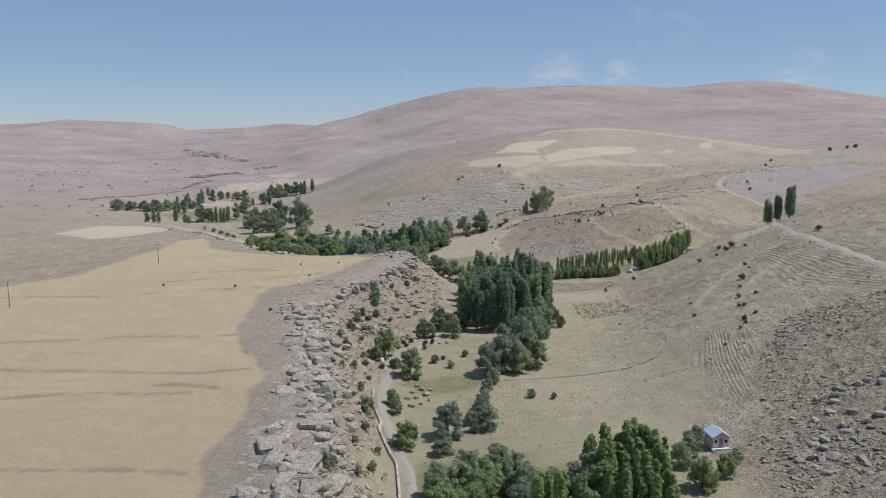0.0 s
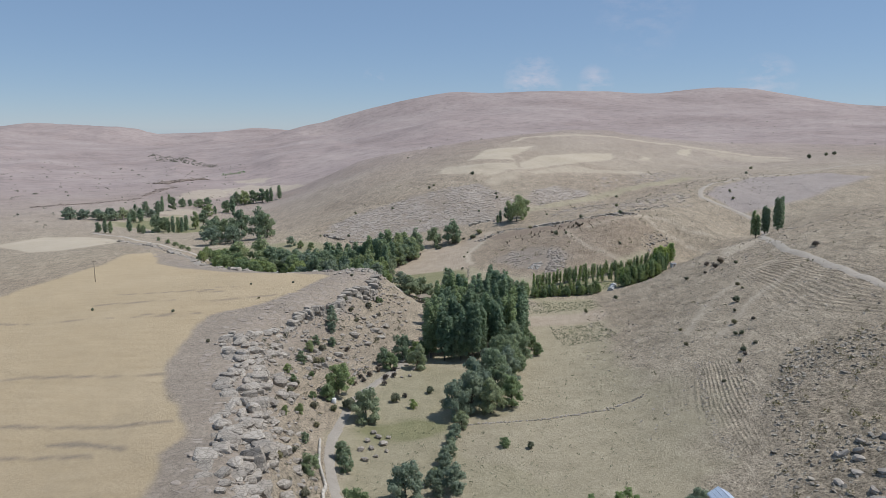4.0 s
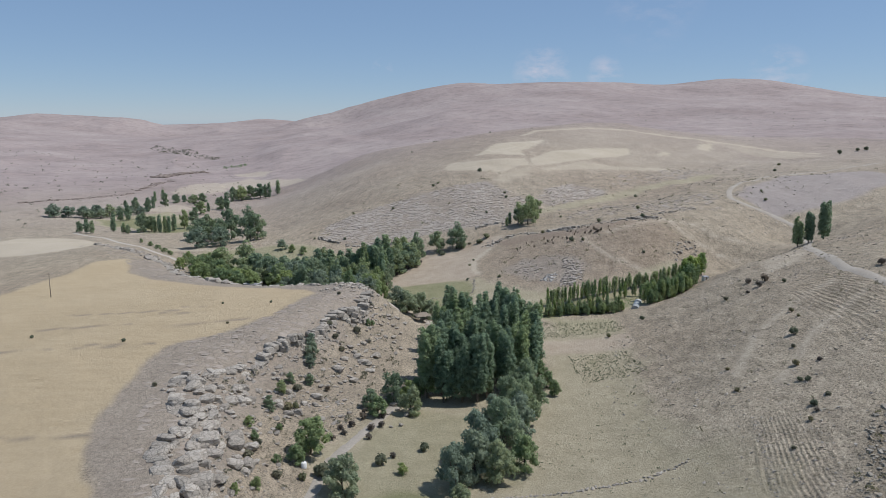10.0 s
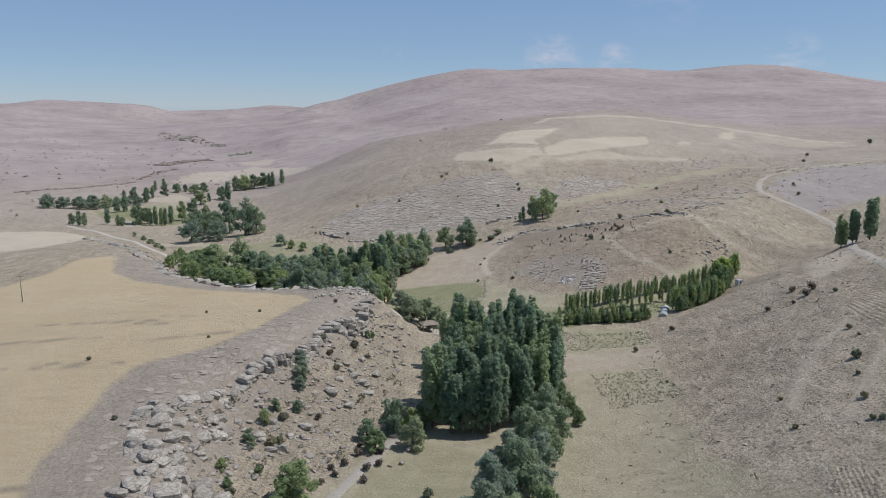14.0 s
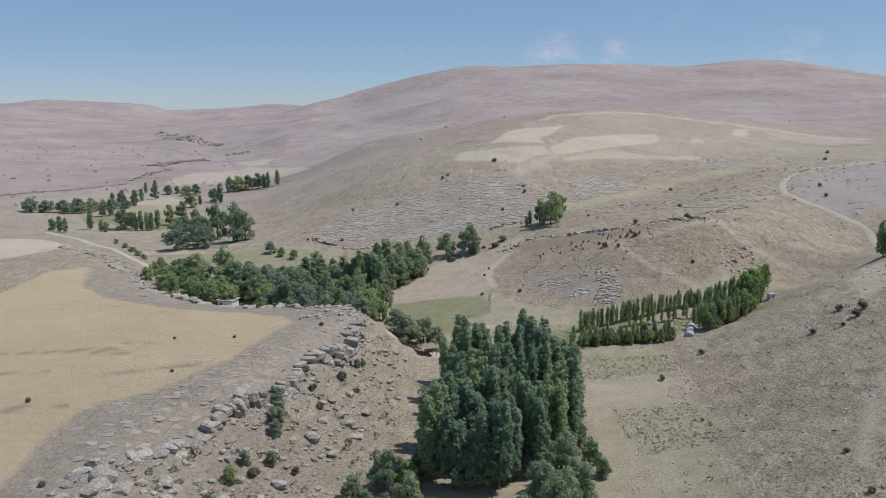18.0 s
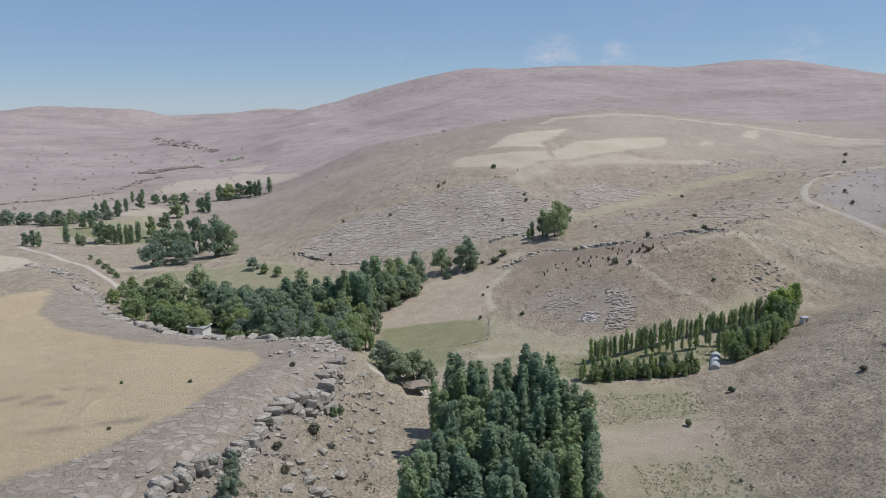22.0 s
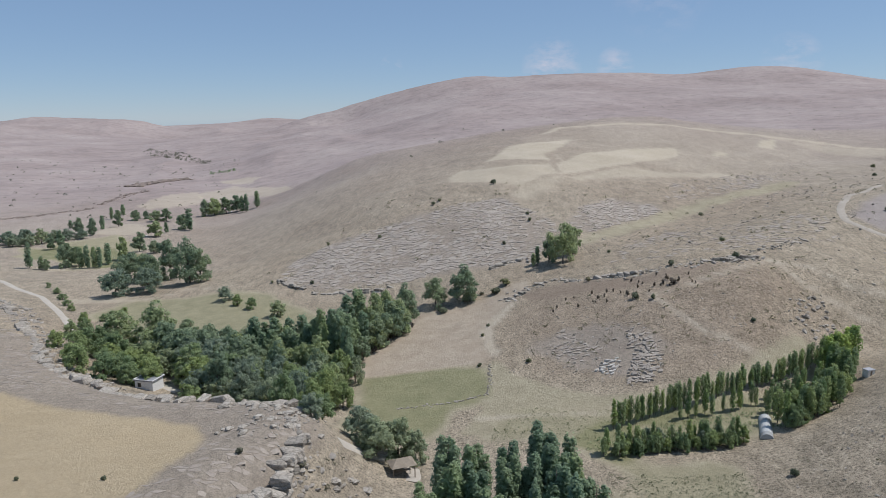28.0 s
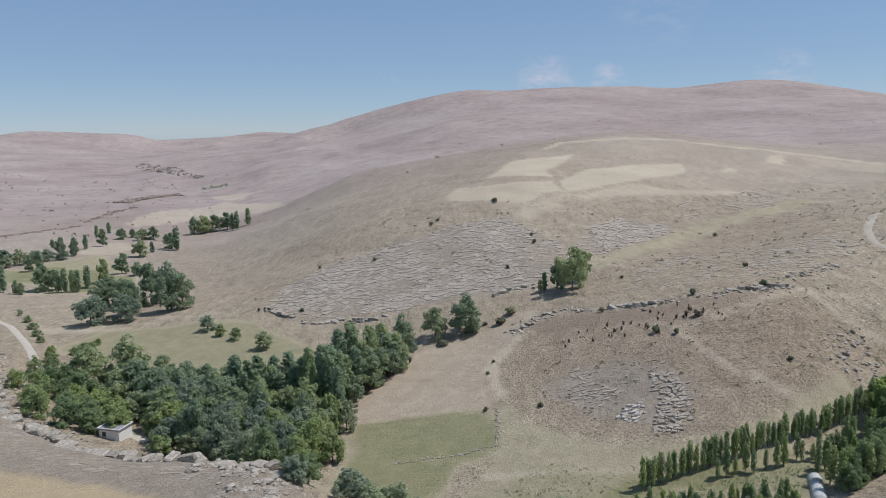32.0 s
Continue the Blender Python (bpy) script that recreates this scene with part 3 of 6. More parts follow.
COVERS = (("stubble", "crop", "grass"), ("soil", "pink", "rock"), ("bank", "track", "far"), ("plough", "furrow", "stony"), ("brown", "bare", "bare"))


def ground_material():
    m, nt, b = mat("dry_land")
    pos = place_of(nt)
    vals = {}
    for k, names in enumerate(COVERS):
        at = nt.nodes.new("ShaderNodeVertexColor")
        at.layer_name = f"cover_{k}"
        sp = nt.nodes.new("ShaderNodeSeparateColor")
        nt.links.new(at.outputs[0], sp.inputs[0])
        for s, n in zip(sp.outputs, names):
            vals[n] = s
    huge = noise_tex(nt, pos, 0.006, 5, 0.55)
    big = noise_tex(nt, pos, 0.035, 5, 0.6)
    mid = noise_tex(nt, pos, 0.22, 5, 0.65)
    fine = noise_tex(nt, pos, 1.9, 6, 0.85)
    # open hill: grey brown earth with dry tufts and stones
    hill = ramp(nt, big, (0.25, (0.312, 0.256, 0.19)), (0.5, (0.39, 0.324, 0.241)), (0.75, (0.455, 0.384, 0.286)))
    hill = mix(nt, 0.5, hill, ramp(nt, huge, (0.32, (0.34, 0.27, 0.205)), (0.52, (0.375, 0.322, 0.255)), (0.7, (0.42, 0.372, 0.30))))
    tuft = ramp(nt, fine, (0.42, (0.42, 0.42, 0.41)), (0.485, (0.96, 0.96, 0.96)), (0.57, (1.05, 1.05, 1.05)), (0.64, (1.65, 1.62, 1.57)))
    furrow = ramp(nt, noise_tex(nt, pos, 0.55, 4, 0.7, (1.0, 0.28, 1.0)), (0.38, (0.70, 0.70, 0.69)), (0.55, (1.08, 1.07, 1.06)))
    hill = mix(nt, 0.6, hill, furrow, "MULTIPLY")
    hill = mix(nt, 1.0, hill, tuft, "MULTIPLY")
    patch = ramp(nt, mid, (0.35, (0.78, 0.78, 0.76)), (0.6, (1.06, 1.05, 1.03)))
    hill = mix(nt, 0.8, hill, patch, "MULTIPLY")
    # far hills: their pinkish grey, with the haze of distance put into the colour
    far_haze_col = ramp(nt, huge, (0.3, (0.285, 0.230, 0.212)), (0.5, (0.338, 0.278, 0.258)), (0.72, (0.385, 0.325, 0.298)))
    far_haze_col = mix(nt, 0.6, far_haze_col, ramp(nt, noise_tex(nt, pos, 0.05, 8, 0.75), (0.36, (0.66, 0.655, 0.66)), (0.5, (0.98, 0.975, 0.98)), (0.64, (1.14, 1.13, 1.11))), "MULTIPLY")
    hill = mix(nt, vals["far"], hill, far_haze_col)
    stub = ramp(nt, noise_tex(nt, pos, 0.5, 4, 0.6, (0.25, 1.0, 1.0)), (0.3, (0.42, 0.322, 0.20)), (0.7, (0.51, 0.402, 0.265)))
    stub = mix(nt, 0.5, stub, ramp(nt, big, (0.35, (0.43, 0.333, 0.205)), (0.7, (0.52, 0.415, 0.275))))
    stub = mix(nt, 0.35, stub, ramp(nt, fine, (0.3, (0.30, 0.235, 0.15)), (0.7, (0.56, 0.46, 0.31))))
    cropc = ramp(nt, big, (0.3, (0.438, 0.372, 0.282)), (0.7, (0.51, 0.44, 0.342)))
    grass = ramp(nt, mid, (0.3, (0.195, 0.195, 0.105)), (0.7, (0.305, 0.285, 0.17)))
    grass = mix(nt, 0.4, grass, ramp(nt, fine, (0.3, (0.10, 0.115, 0.05)), (0.7, (0.31, 0.285, 0.16))))
    soil = ramp(nt, mid, (0.3, (0.365, 0.297, 0.226)), (0.7, (0.44, 0.365, 0.282)))
    pink = ramp(nt, mid, (0.3, (0.31, 0.265, 0.24)), (0.7, (0.36, 0.315, 0.285)))
    rock = ramp(nt, mid, (0.3, (0.285, 0.232, 0.185)), (0.7, (0.385, 0.322, 0.258)))
    rock = mix(nt, 0.5, rock, ramp(nt, fine, (0.3, (0.185, 0.155, 0.125)), (0.7, (0.40, 0.35, 0.295))))
    rock = mix(nt, 0.38, rock, ramp(nt, fissures(nt, pos, 0.5), (0.0, (0.52, 0.51, 0.50)), (0.05, (0.86, 0.86, 0.85)), (0.16, (1.10, 1.09, 1.08))), "MULTIPLY")
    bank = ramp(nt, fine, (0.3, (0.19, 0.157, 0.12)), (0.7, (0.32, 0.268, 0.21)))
    track = ramp(nt, fine, (0.3, (0.41, 0.345, 0.265)), (0.7, (0.52, 0.445, 0.35)))
    tan = ramp(nt, mid, (0.3, (0.305, 0.266, 0.178)), (0.7, (0.44, 0.382, 0.268)))
    tan = mix(nt, 0.4, tan, ramp(nt, fine, (0.35, (0.19, 0.165, 0.105)), (0.65, (0.46, 0.41, 0.31))))
    brown = ramp(nt, mid, (0.3, (0.268, 0.208, 0.155)), (0.7, (0.355, 0.285, 0.215)))
    brown = mix(nt, 0.7, brown, tuft, "MULTIPLY")
    bare = ramp(nt, fine, (0.35, (0.20, 0.152, 0.115)), (0.65, (0.30, 0.238, 0.182)))
    lush = ramp(nt, vals["grass"], (0.42, (0, 0, 0)), (0.85, (1, 1, 1)))
    grass = mix(nt, lush, tan, grass)
    vals["grass"] = ramp(nt, vals["grass"], (0.05, (0, 0, 0)), (0.38, (1, 1, 1)))
    col = hill
    for n, c in (("brown", brown), ("bare", bare), ("rock", rock), ("pink", pink), ("crop", cropc), ("grass", grass), ("soil", soil), ("stubble", stub), ("bank", bank), ("track", track)):
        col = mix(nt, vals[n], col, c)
    # plough lines: worn ridges with stones and dry weeds between bare furrows
    wander = maths(nt, "ADD", vals["furrow"], maths(nt, "MULTIPLY", noise_tex(nt, pos, 0.07, 4, 0.6), 1.1))
    ridge = maths(nt, "SINE", maths(nt, "MULTIPLY", wander, 6.283), 0.0)
    ridge = maths(nt, "MULTIPLY", maths(nt, "MULTIPLY", ridge, vals["plough"]), ramp(nt, noise_tex(nt, pos, 0.33, 4, 0.7), (0.36, (0.1, 0.1, 0.1)), (0.53, (1, 1, 1))))
    col = mix(nt, 1.0, col, ramp(nt, maths(nt, "ADD", maths(nt, "MULTIPLY", ridge, 0.5), 0.5), (0.1, (0.82, 0.82, 0.81)), (0.45, (1.0, 1.0, 1.0)), (0.9, (1.06, 1.05, 1.04))), "MULTIPLY")
    rubble = ramp(nt, noise_tex(nt, pos, 0.9, 5, 0.8), (0.40, (0.50, 0.49, 0.48)), (0.50, (0.84, 0.83, 0.82)), (0.62, (1.15, 1.14, 1.12)))
    col = mix(nt, maths(nt, "MULTIPLY", vals["stony"], 0.85), col, mix(nt, 1.0, col, rubble, "MULTIPLY"))
    nt.links.new(col, b.inputs["Base Color"])
    b.inputs["Roughness"].default_value = 0.95
    b.inputs["Specular IOR Level"].default_value = 0.15
    h = maths(nt, "ADD", maths(nt, "ADD", maths(nt, "ADD", fine, maths(nt, "MULTIPLY", ridge, 0.25)), maths(nt, "MULTIPLY", mid, 1.3)), maths(nt, "MULTIPLY", big, 3.0))
    bump(nt, b, h, 0.8, 0.45)
    return m


def build_ground():
    rows, cols = GX.shape
    co = np.stack([GX, GY, GZ], -1).reshape(-1, 3)
    j, i = np.meshgrid(np.arange(rows - 1), np.arange(cols - 1), indexing="ij")
    a = (j * cols + i).ravel()
    quads = np.stack([a, a + 1, a + cols + 1, a + cols], -1)[:, ::-1]
    me = bpy.data.meshes.new("ground")
    me.vertices.add(len(co))
    me.vertices.foreach_set("co", co.ravel())
    me.loops.add(quads.size)
    me.loops.foreach_set("vertex_index", quads.ravel().astype(np.int32))
    me.polygons.add(len(quads))
    me.polygons.foreach_set("loop_start", np.arange(0, quads.size, 4, dtype=np.int32))
    me.polygons.foreach_set("use_smooth", np.ones(len(quads), bool))
    me.update(calc_edges=True)
    # share of the hazy far tint, rising with distance from the valley foot
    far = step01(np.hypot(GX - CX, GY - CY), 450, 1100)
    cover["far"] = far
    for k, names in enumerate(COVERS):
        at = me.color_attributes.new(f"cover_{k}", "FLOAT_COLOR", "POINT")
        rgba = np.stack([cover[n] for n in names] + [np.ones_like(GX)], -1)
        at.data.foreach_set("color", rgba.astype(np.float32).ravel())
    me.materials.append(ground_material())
    return tagged(new("ground", me), "dry grassy valley, stubble fields and bare grey-brown hills", "ground", kind="structure")


ground = build_ground()


# ---- making things ----
def mesh_of(name, verts, faces, material, smooth=False):
    me = bpy.data.meshes.new(name)
    me.from_pydata([tuple(v) for v in verts], [], faces)
    me.materials.append(material)
    if smooth:
        me.polygons.foreach_set("use_smooth", np.ones(len(me.polygons), bool))
    return me


def bm_mesh(name, bm, material, smooth=False):
    me = bpy.data.meshes.new(name)
    bm.to_mesh(me)
    bm.free()
    me.materials.append(material)
    if smooth:
        me.polygons.foreach_set("use_smooth", np.ones(len(me.polygons), bool))
    return me


def child(name, me, parent, label=""):
    ob = new(name, me)
    ob.parent = parent
    return tagged(ob, label) if label else ob


def part(name, bm, material, parent, label=""):
    return child(name, bm_mesh(name, bm, material), parent, label)


def box(bm, x0, y0, z0, x1, y1, z1, bevel=0.0):
    """A block between two corners, with its edges eased."""
    made = bmesh.ops.create_cube(bm, size=1.0, matrix=Matrix.Translation(((x0 + x1) / 2, (y0 + y1) / 2, (z0 + z1) / 2)) @ Matrix.Diagonal((x1 - x0, y1 - y0, z1 - z0, 1)))
    if bevel:
        edges = list({e for v in made["verts"] for e in v.link_edges})
        bmesh.ops.bevel(bm, geom=edges, offset=bevel, segments=1, affect="EDGES")
    return bm


def tube(verts, faces, points, radii, sides=7):
    """Adds a bent, tapering stem to lists of corners and faces."""
    base = len(verts)
    for k, (p, r) in enumerate(zip(points, radii)):
        p = Vector(p)
        way = (Vector(points[min(k + 1, len(points) - 1)]) - Vector(points[max(k - 1, 0)])).normalized()
        u = way.orthogonal().normalized()
        w = way.cross(u)
        for s in range(sides):
            a = 2 * math.pi * s / sides
            verts.append(p + (u * math.cos(a) + w * math.sin(a)) * r)
    for k in range(len(points) - 1):
        for s in range(sides):
            a, b = base + k * sides + s, base + k * sides + (s + 1) % sides
            faces.append((a, b, b + sides, a + sides))
    faces.append(tuple(base + s for s in reversed(range(sides))))
    faces.append(tuple(base + (len(points) - 1) * sides + s for s in range(sides)))


def crown_mesh(name, lobes, count, size, material, rng, fill=0.55):
    """Many small leaf sprays over and inside a set of rounded lobes (x, y, z, rx, ry, rz)."""
    lobes = np.array(lobes, float)
    area = (lobes[:, 3] * lobes[:, 4] + lobes[:, 4] * lobes[:, 5] + lobes[:, 3] * lobes[:, 5])
    pick = rng.choice(len(lobes), count, p=area / area.sum())
    out = rng.normal(size=(count, 3))
    out /= np.linalg.norm(out, axis=1)[:, None]
    low = out[:, 2] < -0.55
    out[low, 2] *= -0.6
    depth = fill + (1.04 - fill) * rng.random(count) ** 0.45
    lump = 1 + 0.16 * np.sin(5 * out[:, 0] + pick) * np.sin(4 * out[:, 2] + 2.1 * pick) + 0.10 * rng.normal(size=count)
    pos = lobes[pick, :3] + out * lobes[pick, 3:] * (depth * lump)[:, None]
    nor = out * 1.0 + rng.normal(size=(count, 3)) * 0.24 + np.array((0, 0, 0.34))
    nor /= np.linalg.norm(nor, axis=1)[:, None]
    side = np.cross(nor, rng.normal(size=(count, 3)))
    side /= np.linalg.norm(side, axis=1)[:, None] + 1e-9
    up = np.cross(nor, side)
    s = size * rng.uniform(0.55, 1.35, count)[:, None]
    bend = nor * s * 0.15
    v = np.stack([pos - side * s * 0.68 - up * s * 0.36, pos + side * s * 0.68 - up * s * 0.36, pos + up * s * 0.78 + bend], 1).reshape(-1, 3)
    me = bpy.data.meshes.new(name)
    me.vertices.add(len(v))
    me.vertices.foreach_set("co", v.ravel())
    tri = np.arange(count * 3).reshape(-1, 3)
    me.loops.add(tri.size)
    me.loops.foreach_set("vertex_index", tri.ravel().astype(np.int32))
    me.polygons.add(len(tri))
    me.polygons.foreach_set("loop_start", np.arange(0, tri.size, 3, dtype=np.int32))
    me.update(calc_edges=True)
    me.materials.append(material)
    return me


def stem_mesh(name, height, radius, limbs, rng, lean=0.03):
    """A tapered trunk with limbs that reach the lobes of the crown."""
    verts, faces = [], []
    top = Vector((rng.normal() * lean * height, rng.normal() * lean * height, height))
    trunk = [Vector((0, 0, -0.6)), Vector((0, 0, 0.1)), top * 0.35 + Vector((rng.normal() * 0.1, rng.normal() * 0.1, 0)), top * 0.7, top]
    tube(verts, faces, trunk, [radius * 1.5, radius * 1.15, radius * 0.85, radius * 0.5, radius * 0.12], 8)
    for at, tip in limbs:
        start = top * at
        tip = Vector(tip)
        midp = (start + tip) / 2 + Vector((0, 0, 0.12 * (tip - start).length))
        r = radius * (1 - at) * 0.6 + 0.03
        tube(verts, faces, [start, midp, tip], [r, r * 0.6, r * 0.15], 5)
    return mesh_of(name, verts, faces, BARK, True)


RNG = np.random.default_rng(7)


def spire_lobes(x, y, low, top, radius, rng, rows=11, round_about=4):
    """Clumps of foliage set in a rising spiral round one upright stem."""
    lobes = [(x, y, (low + top) / 2, radius * 0.45, radius * 0.45, (top - low) * 0.46)]
    for k in range(rows):
        s = (k + 0.5) / rows
        r = radius * min(1.0, 0.66 + 1.0 * s) * (1 - 0.62 * (max(0.0, s - 0.45) / 0.55) ** 1.8)
        z = low + (top - low) * s
        for q in range(round_about):
            a = 6.283 * (q + 0.5 * (k % 2)) / round_about + rng.normal() * 0.35
            d = r * rng.uniform(0.55, 0.95)
            c = (0.30 * radius + 0.22 * r) * rng.uniform(0.75, 1.25)
            lobes.append((x + math.cos(a) * d, y + math.sin(a) * d, z + rng.normal() * 0.2, c, c, c * rng.uniform(1.2, 1.9)))
    lobes.append((x, y, top - 0.3, radius * 0.22, radius * 0.22, (top - low) * 0.05))
    return lobes


def poplar_kind(height, width, count, size, leaves=POPLAR, bare=0.08):
    """Meshes of an upright poplar: stem and narrow crown in clumps."""
    lobes = spire_lobes(0, 0, height * bare, height, width * 0.42, RNG, 9, 4)
    limbs = [(max(0.1, (q[2] - height * 0.12) / height), q[:3]) for q in lobes[1:-1:5]]
    return stem_mesh("trunk", height * 0.93, 0.009 * height + 0.04, limbs, RNG, 0.008), crown_mesh("crown", lobes, count, size, leaves, RNG, 0.6)


def spire_kind(height, width, count, size, leaves=POPLAR, spires=4, bare=0.06):
    """Meshes of a many-stemmed poplar: upright spires of uneven height packed into one crown."""
    lobes, limbs = [], []
    for k in range(spires):
        a = 6.28 * k / spires + RNG.uniform(-0.4, 0.4)
        d = width * RNG.uniform(0.16, 0.30)
        top, low = height * RNG.uniform(0.74, 1.0), height * RNG.uniform(bare, bare + 0.10)
        lobes += spire_lobes(math.cos(a) * d, math.sin(a) * d, low, top, width * RNG.uniform(0.20, 0.29), RNG)
        limbs.append((0.08, (math.cos(a) * d, math.sin(a) * d, height * 0.6)))
    return stem_mesh("trunk", height * 0.9, 0.010 * height + 0.05, limbs, RNG, 0.008), crown_mesh("crown", lobes, count, size, leaves, RNG, 0.6)


def broad_kind(height, width, count, size, leaves=BROAD, bare=0.16):
    """Meshes of a spreading tree: stem, limbs and a rounded, uneven crown of boughs, each of several clumps."""
    lobes, limbs = [(0, 0, height * 0.50, width * 0.28, width * 0.26, height * 0.26)], []
    n = 12
    for k in range(n):
        a = 6.28 * k / n * 2.4 + RNG.uniform(-0.3, 0.3)
        s = (k + 0.5) / n
        d = width * 0.33 * math.sqrt(max(0.05, 1 - (1.55 * s - 0.5) ** 2)) * RNG.uniform(0.7, 1.15)
        z = height * (bare + 0.07 + 0.75 * s)
        rr = width * RNG.uniform(0.13, 0.20)
        bx, by = math.cos(a) * d, math.sin(a) * d
        lobes.append((bx, by, z, rr * 0.8, rr * 0.8, height * 0.10))
        for _ in range(5):
            o = RNG.normal(size=3)
            o /= np.linalg.norm(o)
            c = rr * RNG.uniform(0.45, 0.70)
            lobes.append((bx + o[0] * rr * 0.85, by + o[1] * rr * 0.85, z + (0.25 + o[2]) * rr * 0.75, c, c, c * RNG.uniform(0.75, 1.1)))
        limbs.append((RNG.uniform(0.25, 0.6), (bx, by, z)))
    return stem_mesh("trunk", height * 0.8, 0.018 * height + 0.06, limbs, RNG), crown_mesh("crown", lobes, count, size, leaves, RNG, 0.6)


def bush_kind(height, width, count, size, leaves=SCRUB):
    lobes, limbs = [], []
    for k in range(6):
        a, d = RNG.uniform(0, 6.28), width * RNG.uniform(0.08, 0.28)
        rr = width * RNG.uniform(0.18, 0.28)
        z = height * RNG.uniform(0.35, 0.62)
        lobes.append((math.cos(a) * d, math.sin(a) * d, z, rr, rr, height * 0.36))
        limbs.append((RNG.uniform(0.05, 0.3), (math.cos(a) * d, math.sin(a) * d, z)))
    return stem_mesh("stem", height * 0.6, 0.03 * height + 0.02, limbs, RNG), crown_mesh("crown", lobes, count, size, leaves, RNG, 0.35)


KINDS = {
    "tall_poplar": [spire_kind(25, RNG.uniform(6.0, 7.0), 11000, 0.40, POPLAR, 4, 0.08) for _ in range(4)],
    "column_poplar": [spire_kind(13, RNG.uniform(3.8, 4.4), 3400, 0.42, POPLAR, 3, 0.06) for _ in range(3)],
    "poplar": [poplar_kind(12, RNG.uniform(3.0, 3.8), 2000, 0.40) for _ in range(4)],
    "row_poplar": [poplar_kind(8, RNG.uniform(2.1, 2.7), 1200, 0.26, YOUNG if k == 1 else FRESH, 0.18) for k in range(3)],
    "lime_poplar": [poplar_kind(9, 3.0, 1200, 0.38, LIME, 0.12)],
    "young_poplar": [spire_kind(9, RNG.uniform(2.6, 3.2), 2000, 0.30, YOUNG, 2, 0.03) for _ in range(3)],
    "near_willow": [broad_kind(9, RNG.uniform(7.5, 9.5), 6000, 0.31, WILLOW, 0.0) for _ in range(3)],
    "near_broad": [broad_kind(11, RNG.uniform(8.5, 10.5), 6000, 0.35, BROAD, 0.0) for _ in range(3)],
    "near_fresh": [broad_kind(7, RNG.uniform(6.0, 7.5), 5200, 0.26, FRESH, 0.0) for _ in range(3)],
    "willow": [broad_kind(9, RNG.uniform(7.5, 9.5), 3600, 0.36, WILLOW, 0.02) for _ in range(4)],
    "broad": [broad_kind(11, RNG.uniform(9.0, 11.5), 4000, 0.41, BROAD, 0.02) for _ in range(4)],
    "fresh": [broad_kind(7, RNG.uniform(6.0, 7.5), 3200, 0.30, FRESH, 0.0) for _ in range(4)],
    "far_broad": [broad_kind(11, RNG.uniform(9.0, 11.5), 1700, 0.72, BROAD, 0.02) for _ in range(4)],
    "far_poplar": [poplar_kind(12, RNG.uniform(3.2, 4.0), 800, 0.62) for _ in range(3)],
    "far_willow": [broad_kind(9, RNG.uniform(7.5, 9.5), 1400, 0.62, WILLOW, 0.02) for _ in range(3)],
    "bush": [bush_kind(1.7, RNG.uniform(1.9, 2.5), 320, 0.30, OLIVE) for _ in range(3)],
    "scrub": [bush_kind(1.1, RNG.uniform(1.4, 1.9), 190, 0.24, SCRUB) for _ in range(3)],
    "thorn": [bush_kind(1.3, 1.6, 170, 0.20, THORN) for _ in range(2)],
}
BREADTH = {"poplar": 0.28, "willow": 0.94, "broad": 0.93, "fresh": 0.96, "bush": 1.3}  # width over height as they grow
NATURAL = {"far_broad": 11, "far_poplar": 12, "far_willow": 9, "young_poplar": 9, "column_poplar": 13, "near_willow": 9, "near_broad": 11, "near_fresh": 7, "tall_poplar": 25, "poplar": 12, "row_poplar": 8, "lime_poplar": 9, "willow": 9, "broad": 11, "fresh": 7, "bush": 1.7, "scrub": 1.1, "thorn": 1.3}
SAYS = {
    "tall_poplar": ("poplar_tree", "tall dark-green poplar in the dense valley grove", "tree", "poplars of the grove"),
    "poplar": ("poplar_tree", "slender dark-green poplar on the valley floor", "tree", "slender poplars"),
    "row_poplar": ("poplar_sapling", "young green poplar in a planted row by the ditch", "tree", "planted poplar rows"),
    "lime_poplar": ("poplar_sapling", "yellow-green young poplar at the end of the row", "tree", "planted poplar rows"),
    "willow": ("willow_tree", "grey-green bushy willow by the stream", "tree", "willows"),
    "broad": ("broadleaf_tree", "dark-green spreading tree on the valley floor", "tree", "broadleaf trees"),
    "fresh": ("fruit_tree", "bright-green rounded tree beside the road", "tree", "rounded green trees"),
    "bush": ("bush", "small dark-green bush on dry ground", "bush", "bushes"),
    "scrub": ("scrub_bush", "low olive scrub bush on the stony slope", "bush", "scrub bushes"),
    "thorn": ("thorn_bush", "leafless brown thorn bush on stony ground", "bush", "thorn bushes"),
}
SAYS["column_poplar"] = SAYS["poplar"]
SAYS["young_poplar"] = ("poplar_sapling", "bright-green young poplar in a thicket by the cabin", "tree", "young poplar thicket")
for k in ("willow", "broad", "poplar"):
    SAYS["far_" + k] = SAYS[k]
for k in ("willow", "broad", "fresh"):
    SAYS["near_" + k] = SAYS[k]


